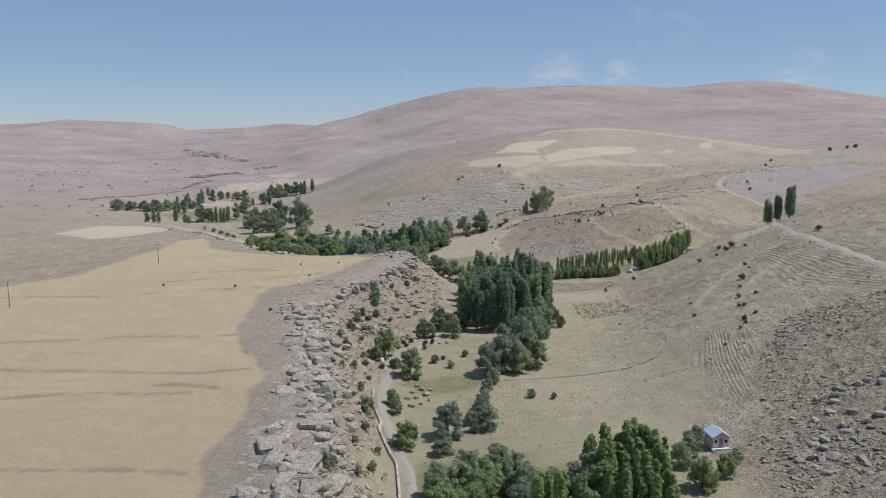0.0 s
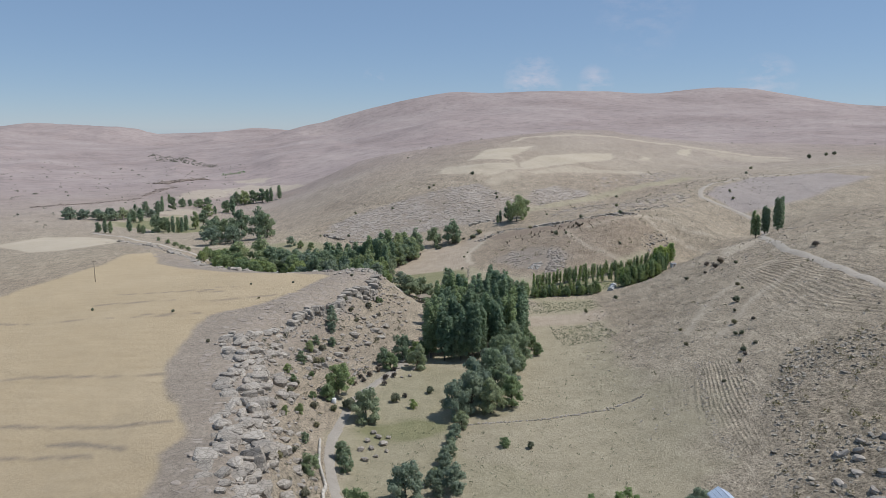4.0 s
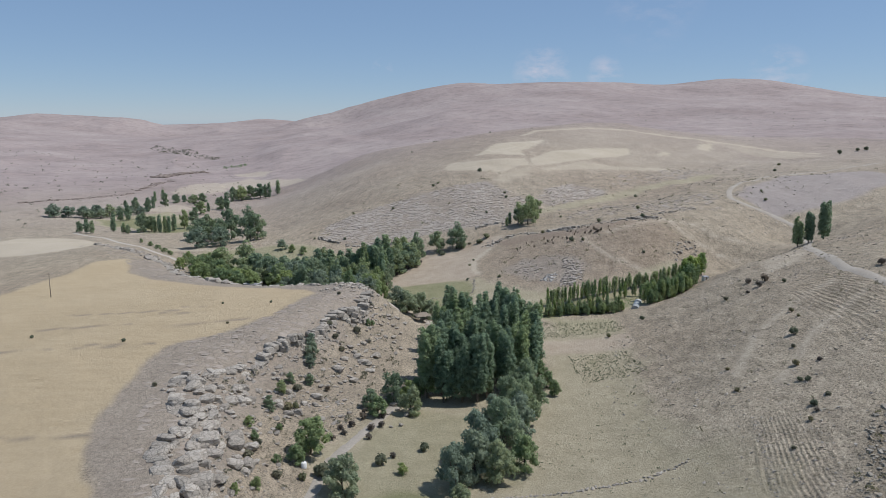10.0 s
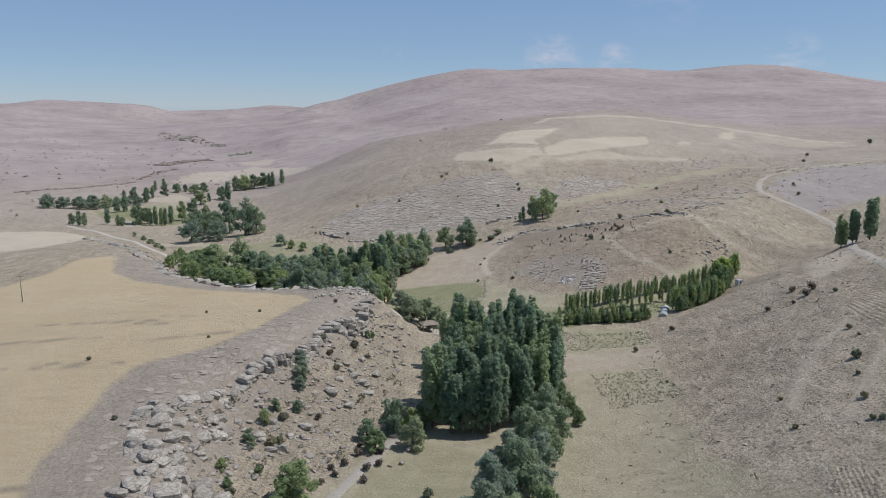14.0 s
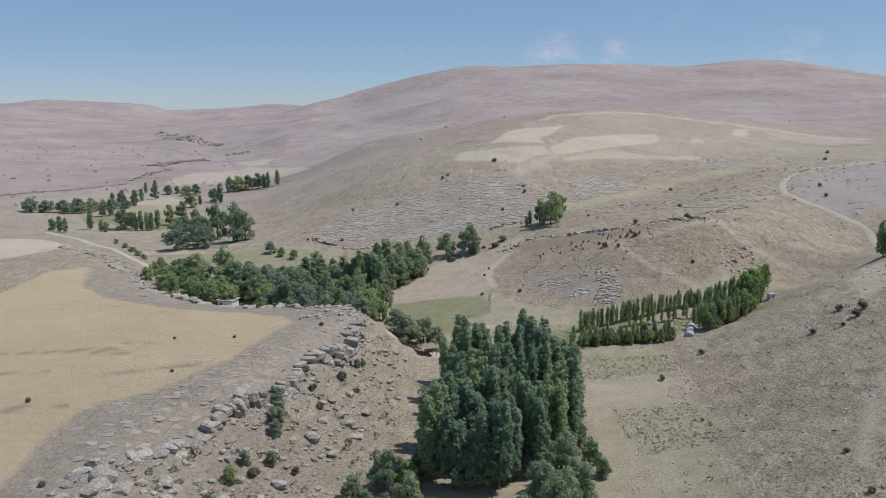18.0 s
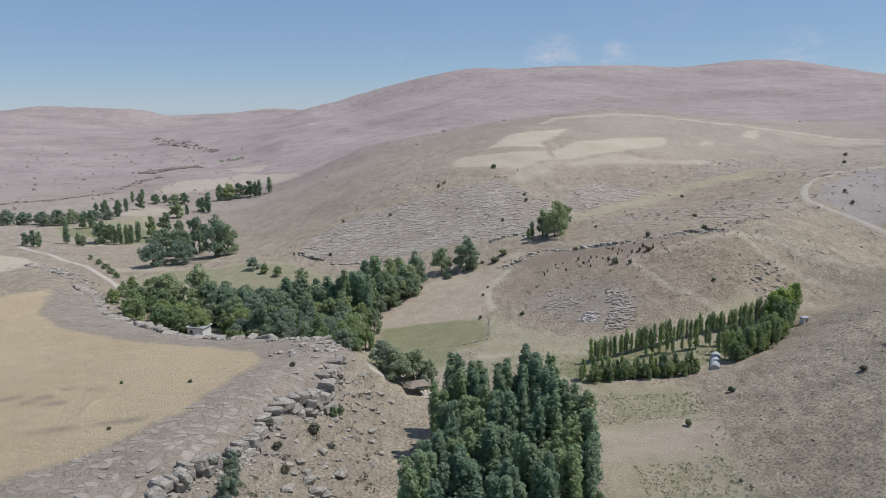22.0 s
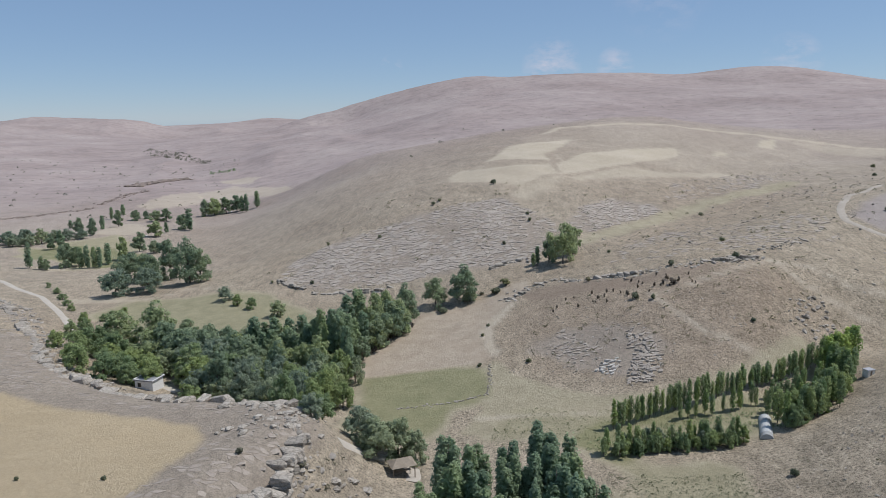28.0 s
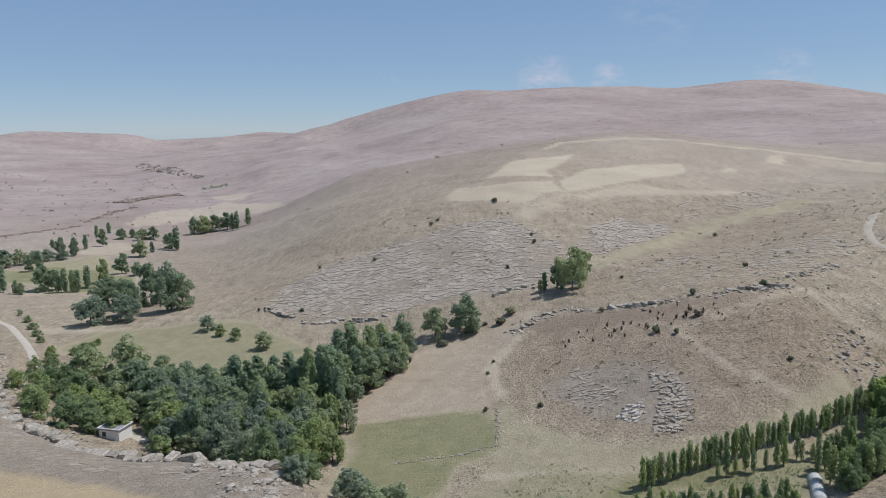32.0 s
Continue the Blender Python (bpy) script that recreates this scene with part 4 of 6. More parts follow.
def plant(kind, x, y, height=None, wide=1.0, sink=0.1, label=""):
    """Stands a tree or bush of a kind on the land; alike ones share their meshes."""
    if y < 285 and "near_" + kind in KINDS and (height or 9) > 3.5:
        kind = "near_" + kind
    if y > 460 and "far_" + kind in KINDS:
        kind = "far_" + kind
    k = int(RNG.integers(len(KINDS[kind])))
    s = (height or NATURAL[kind]) / NATURAL[kind]
    m = pose(x, y, ground_z(x, y) - sink, 0, 0, RNG.uniform(0, 360)) @ Matrix.Diagonal((s * wide, s * wide, s, 1))
    name, says, cat, group = SAYS[kind]
    root = new(name)
    stem, crown = KINDS[kind][k]
    child("trunk", stem, root)
    child("crown", crown, root)
    root.matrix_world = m
    return tagged(root, label or says, cat, group)


def ribbon(name, line, wide, lift, material, label, category, seed=0, ragged=0.15, kind="structure", step=1.5):
    """A strip laid over the land along a line of the plan."""
    p = np.array(line, float)
    seg = np.hypot(*np.diff(p, axis=0).T)
    s = np.concatenate([[0], np.cumsum(seg)])
    n = int(s[-1] / step)
    u = np.linspace(0, s[-1], n)
    # rounded course through the given corners
    q = np.stack([np.interp(u, s, p[:, 0]), np.interp(u, s, p[:, 1])], -1)
    for _ in range(6):
        q[1:-1] = (q[:-2] + 2 * q[1:-1] + q[2:]) / 4
    t = np.gradient(q, axis=0)
    t /= np.hypot(*t.T)[:, None]
    nrm = np.stack([-t[:, 1], t[:, 0]], -1)
    verts, faces, k = [], [], 5
    rg = np.random.default_rng(seed)
    for i in range(n):
        for j in range(k):
            e = (j / (k - 1) - 0.5) * wide
            if j in (0, k - 1):
                e += rg.normal() * ragged
            x, y = q[i] + nrm[i] * e
            verts.append((x, y, ground_z(x, y) + lift - (0.25 if j in (0, k - 1) else 0)))
    for i in range(n - 1):
        for j in range(k - 1):
            a = i * k + j
            faces.append((a, a + k, a + k + 1, a + 1))
    return tagged(new(name, mesh_of(name, verts, faces, material, True)), label, category, kind=kind)


ribbon("road", ROAD_SOUTH, 2.5, 0.12, DIRT, "pale dusty dirt road along the valley foot", "road", 1)
ribbon("road", ROAD_NORTH, 3.2, 0.12, DIRT, "pale dusty dirt road winding on up the valley", "road", 3)
ribbon("yard", [(-6, 270), (-2, 273), (3, 277), (8, 273), (7, 268)], 3.5, 0.12, DIRT, "pale trodden yard under the willows", "yard", 4)
ribbon("road", HILL_ROAD, 3.2, 0.16, HILL_DIRT, "pale dirt road winding over the bare hill", "road", 2)


# ---- trees, grove by grove ----
def scatter(kind, line, n, spread, height, vary=0.2, wide=1.0):
    """n of a kind strewn along a line of the plan."""
    p = np.array(line, float)
    s = np.concatenate([[0], np.cumsum(np.hypot(*np.diff(p, axis=0).T))])
    for k in range(n):
        u = (k + RNG.uniform(0.1, 0.9)) / n * s[-1]
        x = np.interp(u, s, p[:, 0]) + RNG.normal() * spread
        y = np.interp(u, s, p[:, 1]) + RNG.normal() * spread
        plant(kind, float(x), float(y), height * RNG.uniform(1 - vary, 1 + vary), wide * RNG.uniform(0.9, 1.12))


# the tall grove
for x, y in ((7, 208), (10.5, 206), (14, 205.5), (17.5, 206), (21, 208), (24.5, 210), (28, 214), (7.5, 213), (11, 212), (15, 212), (19, 213), (23, 216), (27, 219), (30, 223), (9, 219), (13, 219), (17, 221), (21, 223), (25, 226), (29, 229), (11, 226), (15, 228), (20, 230), (25, 233), (29, 236), (11, 234), (15, 236), (19, 238), (24, 240), (28, 242), (10, 241), (13, 244), (17, 245), (21, 247), (25, 248), (29, 249), (13, 250), (18, 252), (23, 254), (28, 255), (31.5, 218), (33, 225), (33, 232), (33, 239), (32, 246), (32, 252)):
    plant("tall_poplar", x + RNG.normal() * 0.4, y + RNG.normal() * 0.4, RNG.uniform(14.6, 17.8), RNG.uniform(1.0, 1.25))
for x, y, h in ((2.5, 205, 6), (4.5, 209, 5)):
    plant("fresh", x, y, h, 0.9, label="bright-green leafy tree at the grove's edge")
# willows before it
for x, y, h, k in ((11, 168, 9.5, "willow"), (15, 171, 10.5, "willow"), (19, 169, 8.5, "willow"), (24, 173, 8, "fresh"), (16, 177, 11, "willow"), (21, 180, 12, "broad"), (24, 186, 11, "willow"), (26, 193, 11, "broad"), (29, 199, 10, "broad"), (28, 204, 11, "broad"), (20, 189, 9, "willow"), (24, 198, 9.5, "broad"), (35, 214, 5, "fresh"), (36, 209, 4, "fresh"), (34, 220, 5, "fresh"), (3, 199, 7, "willow"), (-1, 205, 8, "broad")):
    plant(k, x, y, h, 0.8)
for x, y, h, k in ((-15, 177, 8.0, "fresh"), (-17, 173, 4.0, "fresh"), (-8, 166, 8.0, "willow"), (-12, 170, 3, "bush"), (-4, 197, 5, "fresh"), (-6, 201, 4.5, "broad"), (1, 133, 8, "willow"), (-7, 127, 5.5, "fresh"), (-11, 147, 4, "broad"), (-10, 143, 3.5, "broad"), (9, 136, 5.5, "willow"), (0, 125, 5, "willow"), (20, 152, 2.4, "fresh"), (25, 151, 1.6, "bush"), (43, 109, 6, "fresh"), (-15.5, 137, 4.0, "broad"), (6, 182, 2.0, "bush"), (2, 173, 2.2, "fresh"), (-2, 176, 2.4, "bush")):
    plant(k, x, y, h)
# the lush trees at the near end of the valley
for x, y, h, k in ((24, 108, 8, "willow"), (42, 117, 5, "broad"), (45, 121, 4.5, "broad"), (46, 124, 4, "willow"), (48.5, 127, 3.5, "willow"), (-1, 107, 7, "willow"), (4, 110, 8, "willow"), (9, 112, 7.5, "broad"), (13, 108, 6, "willow"), (6, 104, 7, "fresh"), (0, 100, 7, "fresh"), (12, 102, 6, "willow"), (18, 103, 5, "willow"), (22, 98, 7, "fresh"), (48, 112, 4.5, "fresh"), (51, 116, 3, "fresh")):
    plant(k, x, y, h)
for j in range(6):
    for k in range(6):
        if RNG.random() < 0.85:
            plant("young_poplar", 25.5 + 2.2 * k + RNG.normal() * 0.4 - 0.4 * j, 115 - 3.0 * j + RNG.normal() * 0.5 - 0.3 * k, RNG.uniform(8.0, 11.0), RNG.uniform(0.9, 1.2))
scatter("fresh", [(-1, 104), (8, 107), (18, 107), (25, 104)], 10, 1.2, 5.5, 0.25)
scatter("willow", [(2, 112), (10, 115), (19, 110)], 5, 1.2, 5.0, 0.25)
scatter("young_poplar", [(14, 101), (25, 101)], 8, 1.5, 7.5, 0.2)
def stand(kind, *rows):
    """Trees of one kind at (x, y, height, width)."""
    for x, y, h, w in rows:
        plant(kind, x, y, h, min(max(w / (BREADTH[kind] * h), 0.6), 1.9))


# the grove round the hut and along the stream
stand("broad", (-70, 350, 14.5, 12.7), (-61, 350, 10, 9), (-53, 344, 9.5, 8), (-47, 343, 9.5, 7), (-40, 311, 13, 8.5), (-50, 321, 8.5, 7), (-34, 322, 11, 8), (-28, 319, 12, 7.5), (-42, 331, 10.5, 8), (-38, 336, 11, 7.5), (-44, 324, 10, 7), (-13, 309, 9, 6), (-18, 316, 10.5, 7), (-22, 320, 11.5, 7), (-30, 328, 11, 8), (-56, 338, 10, 8))
stand("fresh", (-78, 341, 8, 8.6), (-87, 338, 8, 7), (-69, 330, 8, 7.5), (-80, 324, 7, 6.5), (-72, 321, 7.5, 7), (-65, 319, 6.5, 6), (-22, 312, 9, 7), (-14, 302, 9.5, 6.5), (-12, 317, 10.5, 6), (-95, 342, 5, 5), (-84, 330, 6.5, 6.5), (-76, 334, 7, 7), (-20, 291, 9.5, 6.5), (-14, 288, 9, 6.5), (-11, 282, 6, 6), (-29, 298, 3, 4), (-46, 308, 5, 6), (-10, 303, 7, 5.5))
stand("willow", (-42, 342, 9, 6.5), (-33, 307, 11, 7), (-59, 329, 7.5, 7.5), (-50, 333, 9, 7.5), (-27, 311, 8.5, 6.5), (-20, 304, 9, 6.5), (-25, 297, 8, 5.5), (-17, 296, 7.5, 5.5), (-37, 317, 9, 7), (-9, 319, 7.5, 5), (-8, 343, 7.2, 4.3), (-5, 347, 6.7, 4.4), (22, 370, 5, 5), (-64, 340, 8, 7))
stand("poplar", (-34, 330, 10.5, 2.8), (-32, 331, 11, 2.8), (-29, 330, 10.5, 2.8), (-27, 329, 12, 2.8), (-25, 328, 11, 2.9), (-22, 328, 13, 3.2), (-20, 327, 15, 3.2), (-18, 326, 17.5, 3.3), (-15, 325, 16.5, 3.3), (-13, 324, 16, 3.2), (-11, 321, 14, 3.0), (-16, 329, 15, 3.2), (-19, 332, 13, 3.2), (-12, 330, 14.5, 3.2), (-23, 333, 12, 3.0), (-14, 346, 15.2, 4.4), (-11, 348, 16, 4.6), (-9, 340, 12, 3.4), (-15, 338, 14, 3.6))
stand("broad", (-7, 350, 14.5, 6.6), (-3, 354, 13.5, 7.3), (2, 359, 12.8, 8.7), (-1, 350, 10, 6), (11, 371, 10, 7.5), (20, 371, 11.9, 10.8))
stand("bush", (13, 365, 1.9, 5.2), (30, 372, 2.2, 4.5), (34, 377, 2.4, 4.5))
for line, n, sp, h, k in (
    ([(-12, 306), (-24, 312), (-38, 318), (-48, 322)], 12, 2.0, 8.5, "fresh"), ([(-50, 322), (-62, 326), (-76, 334), (-90, 346)], 14, 2.4, 7.0, "fresh"),
    ([(-14, 316), (-28, 322), (-44, 330), (-60, 338), (-74, 346)], 18, 2.6, 10.5, "broad"), ([(-16, 312), (-30, 318), (-44, 326), (-58, 332)], 12, 2.4, 9.0, "willow"),
    ([(-10, 334), (-18, 338), (-28, 336), (-38, 334)], 14, 1.8, 12.0, "poplar"), ([(-13, 336), (-6, 346), (2, 355)], 9, 1.6, 9.5, "broad"),
    ([(-22, 302), (-34, 309), (-46, 314)], 8, 1.4, 6.5, "willow"),
):
    scatter(k, line, n, sp, h)
# the lone tree in the gully, with two small poplars
stand("broad", (54, 385, 14.2, 10), (59, 394, 10.5, 7.4), (50, 389, 10, 6))
stand("poplar", (46, 389, 6.3, 1.8), (44.5, 388, 4.4, 1.6))
# bushes on the green and along the road
stand("willow", (-65, 400, 5.5, 5.7), (-42, 380, 5.7, 6.6), (-12, 276, 5, 5), (0, 274, 8, 8), (4, 277, 9, 8), (-3, 278, 8, 7.5), (7, 276, 7, 6))
stand("fresh", (-59, 394, 4.4, 4.1), (-53, 390, 4.7, 4), (-100, 381, 2.8, 3.5), (-100, 386, 2.7, 3.6), (-99, 390, 2.4, 3.3), (-99, 394, 2.2, 2.9), (-139, 425, 2.5, 3.3), (-131, 414, 2.8, 3.6), (-124, 404, 2.7, 3.5), (-101, 370, 5.3, 4.6), (-97, 362, 5.5, 4.7), (-118, 395, 2.4, 3.2))
stand("broad", (-148, 436, 2.6, 2.6), (-98, 356, 5.5, 5))
# the big trees beyond the green
stand("broad", (-104, 452, 18.5, 12.8), (-88, 430, 18, 13.5), (-84, 431, 14, 10), (-120, 453, 13.1, 12.5), (-123, 449, 11.4, 10), (-104, 432, 14, 10), (-112, 446, 13, 10))
stand("willow", (-113, 419, 10.8, 11.8), (-101, 421, 9.9, 10.3), (-108, 444, 9.1, 7.9))
# trees of the far valley
stand("poplar", (-131, 711, 12.6, 4.2), (-141, 703, 12.8, 3.6), (-137, 701, 13.6, 3.6), (-150, 610, 13.8, 4.4), (-162, 602, 6.9, 2.6), (-232, 699, 8.5, 3.0), (-231, 677, 8.9, 2.6), (-209, 615, 9.3, 2.8), (-235, 625, 5.5, 2.6), (-152, 498, 10.4, 3.2), (-160, 487, 9.8, 2.6), (-157, 487, 10.8, 2.6), (-154, 488, 10.3, 2.6), (-152, 489, 10.1, 2.6), (-185, 487, 12.3, 3.1), (-178, 485, 6.4, 2.3), (-200, 545, 10.6, 3.4), (-190, 470, 7.6, 2.7), (-194, 472, 8.2, 2.8))
stand("broad", (-170, 704, 13.3, 9.4), (-164, 707, 13.8, 11.2), (-156, 712, 13.5, 11.3), (-148, 714, 13.9, 12.2), (-157, 618, 10.5, 8.7), (-164, 588, 10.4, 10.1), (-195, 668, 8.4, 9.6), (-188, 671, 10.1, 8.9), (-211, 672, 8.1, 7.3), (-207, 681, 6.6, 4.5), (-206, 632, 12.2, 5.2), (-203, 589, 11.1, 5.1), (-217, 600, 10.4, 6.2), (-151, 533, 11.4, 8.2), (-149, 508, 12.6, 7.1), (-169, 492, 12, 8.9), (-164, 492, 10.2, 6.3), (-175, 484, 5.6, 3.6), (-204, 542, 9.4, 5.5), (-200, 476, 7.3, 4.7))
stand("willow", (-228, 561, 9.4, 10.1), (-219, 560, 8.5, 8.8), (-215, 567, 6.7, 9), (-211, 574, 6.5, 8.5), (-204, 577, 5.9, 7.9), (-140, 525, 7.5, 6.3), (-236, 556, 8.5, 10), (-244, 552, 8.5, 10), (-252, 548, 9, 10), (-230, 550, 7, 8), (-222, 552, 6.5, 8), (-258, 556, 8, 9))
# three old poplars by the hill road
for x, y, h in ((140.3, 303.5, 11.2), (144.6, 304.5, 12.2), (149.2, 303, 15)):
    plant("column_poplar", x, y, h, 1.0, label="tall dark poplar standing by the hill road")
# planted rows in the east arm of the valley
scatter("row_poplar", [(47, 286), (69, 293.5), (88, 301.5), (104, 308)], 70, 0.35, 5.2, 0.2, 0.8)
scatter("row_poplar", [(60, 286), (80, 292), (96, 300)], 20, 0.6, 4.6, 0.25, 0.8)
scatter("fresh", [(45, 275.5), (58, 276.5), (70, 277)], 24, 0.5, 3.4, 0.25, 0.75)
scatter("willow", [(46, 277), (60, 278.5), (70, 279)], 9, 0.6, 3.4, 0.3, 0.7)
scatter("row_poplar", [(42, 276), (58, 278), (70, 279)], 26, 0.6, 4.6, 0.25, 0.85)
scatter("row_poplar", [(80.5, 280), (88, 286), (102, 298)], 52, 1.1, 6.0, 0.2, 0.9)
scatter("fresh", [(80, 278.5), (88, 285), (101, 297)], 14, 0.6, 4.6, 0.25, 0.75)
scatter("row_poplar", [(78, 288), (92, 296), (102, 303)], 18, 1.0, 6.0, 0.2, 0.85)
scatter("lime_poplar", [(99, 301), (107, 308)], 9, 0.9, 8.0, 0.12)
# the hedge across the near pasture
scatter("willow", [(5.5, 133), (8, 146), (10, 155), (12.5, 163)], 12, 0.5, 3.3, 0.3, 0.9)

# ---- rocks ----
def rock_shape(rng, points=26, boxy=3.5, flat=0.7):
    """Corners and faces of one sharp-edged stone, about 1 across."""
    d = rng.normal(size=(points, 3))
    d /= (np.abs(d) ** boxy).sum(1)[:, None] ** (1 / boxy)
    d *= 0.5 * rng.uniform(0.86, 1.06, (points, 1))
    d[:, 2] *= flat
    bm = bmesh.new()
    for p in d:
        bm.verts.new(p)
    bmesh.ops.convex_hull(bm, input=bm.verts)
    bmesh.ops.delete(bm, geom=[v for v in bm.verts if not v.link_faces], context="VERTS")
    bm.verts.index_update()
    v = np.array([tuple(q.co) for q in bm.verts])
    f = [tuple(q.index for q in g.verts) for g in bm.faces]
    bm.free()
    return v, f


def worn_shape(rng, level=2, boxy=4.0, flat=0.75, strata=0.06, cut_at=0.30):
    """Corners and faces of one weathered block: rounded corners, beds and hollows."""
    bm = bmesh.new()
    bmesh.ops.create_icosphere(bm, subdivisions=level, radius=1.0)
    d = np.array([tuple(q.co) for q in bm.verts])
    f = [tuple(q.index for q in g.verts) for g in bm.faces]
    bm.free()
    spin = np.array(Euler(rng.uniform(0, 6.28, 3)).to_matrix())
    e = d @ spin.T
    r = (np.abs(d) ** boxy).sum(1) ** (-1 / boxy)
    seed = rng.uniform(0, 50)
    lump = np.array([noise.noise(Vector(p * 1.7 + seed)) + 0.5 * noise.noise(Vector(p * 4.1 + seed)) for p in d])
    v = d * (r * (0.5 + 0.07 * lump))[:, None]
    for _ in range(5):
        cut = rng.normal(size=3) * (1, 1, 0.6)
        cut /= np.linalg.norm(cut)
        over = np.maximum(v @ cut - rng.uniform(cut_at, cut_at + 0.14), 0)
        v = v - over[:, None] * cut * 0.92
    v[:, :2] *= (1 + strata * np.sign(np.sin(v[:, 2:3] * 21 + seed)))
    v[:, 2] *= flat
    return v, f


def block_shape(rng, flat=0.6, chip=0.07):
    """Corners and faces of one split block: square faces, chipped edges, a little out of true."""
    bm = bmesh.new()
    bmesh.ops.create_cube(bm, size=1.0)
    bmesh.ops.bevel(bm, geom=list(bm.edges), offset=chip * rng.uniform(0.8, 1.4), segments=1, affect="EDGES")
    v = np.array([tuple(q.co) for q in bm.verts])
    f = [tuple(q.index for q in g.verts) for g in bm.faces]
    bm.free()
    lean = rng.normal(size=(2, 2)) * 0.12
    v[:, :2] *= 1 + v[:, 2:3] * rng.uniform(-0.3, 0.15)
    v[:, :2] += v[:, 2:3] * lean[0] + (v[:, :1] * v[:, 1:2]) * lean[1]
    v[:, 2] *= 1 + 0.3 * rng.normal() * v[:, 0] + 0.3 * rng.normal() * v[:, 1]
    v += rng.normal(size=v.shape) * 0.04
    v[:, 2] *= flat
    return v, f


BIG_SHAPES = [worn_shape(RNG, 2, 6.0, 0.72, 0.045) for _ in range(6)]
CLIFF_SHAPES = [worn_shape(RNG, 2, 12.0, 1.0, 0.02, 0.42) for _ in range(2)] + [block_shape(RNG, 1.0, 0.11) for _ in range(4)]
SHAPES = [worn_shape(RNG, 2, 3.5, 0.75, 0.03) for _ in range(3)] + [worn_shape(RNG, 1, 3.5, 0.7, 0.0) for _ in range(6)]
SLAB_SHAPES = [rock_shape(RNG, 26, 7.0, 0.5) for _ in range(3)] + [block_shape(RNG, 0.4, 0.09) for _ in range(3)]
PEBBLES = [rock_shape(RNG, 10, 2.5, 0.7) for _ in range(5)]
BLOCKS = [[mesh_of("boulder", v, f, m) for v, f in BIG_SHAPES] for m in (ROCK, PALE_ROCK, DARK_ROCK)]
CLIFF_BLOCKS = [[mesh_of("rock_block", v, f, m) for v, f in CLIFF_SHAPES] for m in (ROCK, PALE_ROCK)]
SLAB_BLOCKS = [[mesh_of("slab", v, f, m) for v, f in SLAB_SHAPES] for m in (ROCK, PALE_ROCK, DARK_ROCK)]


def turn(rng, tilt):
    return Euler((rng.normal() * tilt, rng.normal() * tilt, rng.uniform(0, 6.28))).to_matrix()


def boulder(x, y, size, parent=None, tone=0, raise_by=None, tilt=0.15, flat=False, heading=None, squash=1.0, z=None):
    """One block, bedded in the land."""
    me = (SLAB_BLOCKS if flat else BLOCKS)[tone][int(RNG.integers(6))]
    sx, sy, sz = size * RNG.uniform(0.85, 1.25), size * RNG.uniform(0.75, 1.05), size * RNG.uniform(0.8, 1.1) * squash
    ob = new("boulder", me)
    base = ground_z(x, y) if z is None else z
    up = sz * (0.14 if flat else 0.2) if raise_by is None else raise_by
    rz = RNG.uniform(0, 6.28) if heading is None else heading + RNG.normal() * 0.18
    if parent is not None:
        ob.parent = parent
    ob.matrix_basis = Matrix.Translation((x, y, base + up)) @ Euler((RNG.normal() * tilt, RNG.normal() * tilt, rz)).to_matrix().to_4x4() @ Matrix.Diagonal((sx, sy, sz, 1))
    return ob


def strewn(name, label, category, spots, shapes, material, tilt=0.2, bed=0.12):
    """Many loose stones (x, y, sx, sy, sz) joined into one."""
    verts, faces, n = [], [], 0
    rg = np.random.default_rng(len(spots))
    for x, y, sx, sy, sz in spots:
        v, f = shapes[int(rg.integers(len(shapes)))]
        m = np.array(turn(rg, tilt))
        w = (v * (sx, sy, sz)) @ m.T + (x, y, ground_z(x, y) + sz * bed)
        verts.append(w)
        faces += [tuple(i + n for i in g) for g in f]
        n += len(v)
    return tagged(new(name, mesh_of(name, np.concatenate(verts), faces, material)), label, category, kind="stuff")


def resample(line, step):
    p = np.array(line, float)
    s = np.concatenate([[0], np.cumsum(np.hypot(*np.diff(p, axis=0).T))])
    u = np.arange(0, s[-1], step)
    x, y = np.interp(u, s, p[:, 0]), np.interp(u, s, p[:, 1])
    return np.stack([x, y, np.arctan2(np.gradient(y), np.gradient(x))], -1)


LEDGE_NORTH = [(-43, 193), (-38, 198), (-33, 207), (-27, 217), (-22, 227), (-19, 238), (-13, 247), (-12, 256), (-13, 262), (-20, 268)]
LEDGE_SOUTH = [(-18, 76), (-19, 95), (-21, 115), (-24, 135), (-28, 153), (-31, 168), (-35, 184)]
LEDGE_BACK = [(-16, 281), (-34, 289), (-55, 297), (-80, 315), (-103, 345), (-130, 380), (-155, 402)]


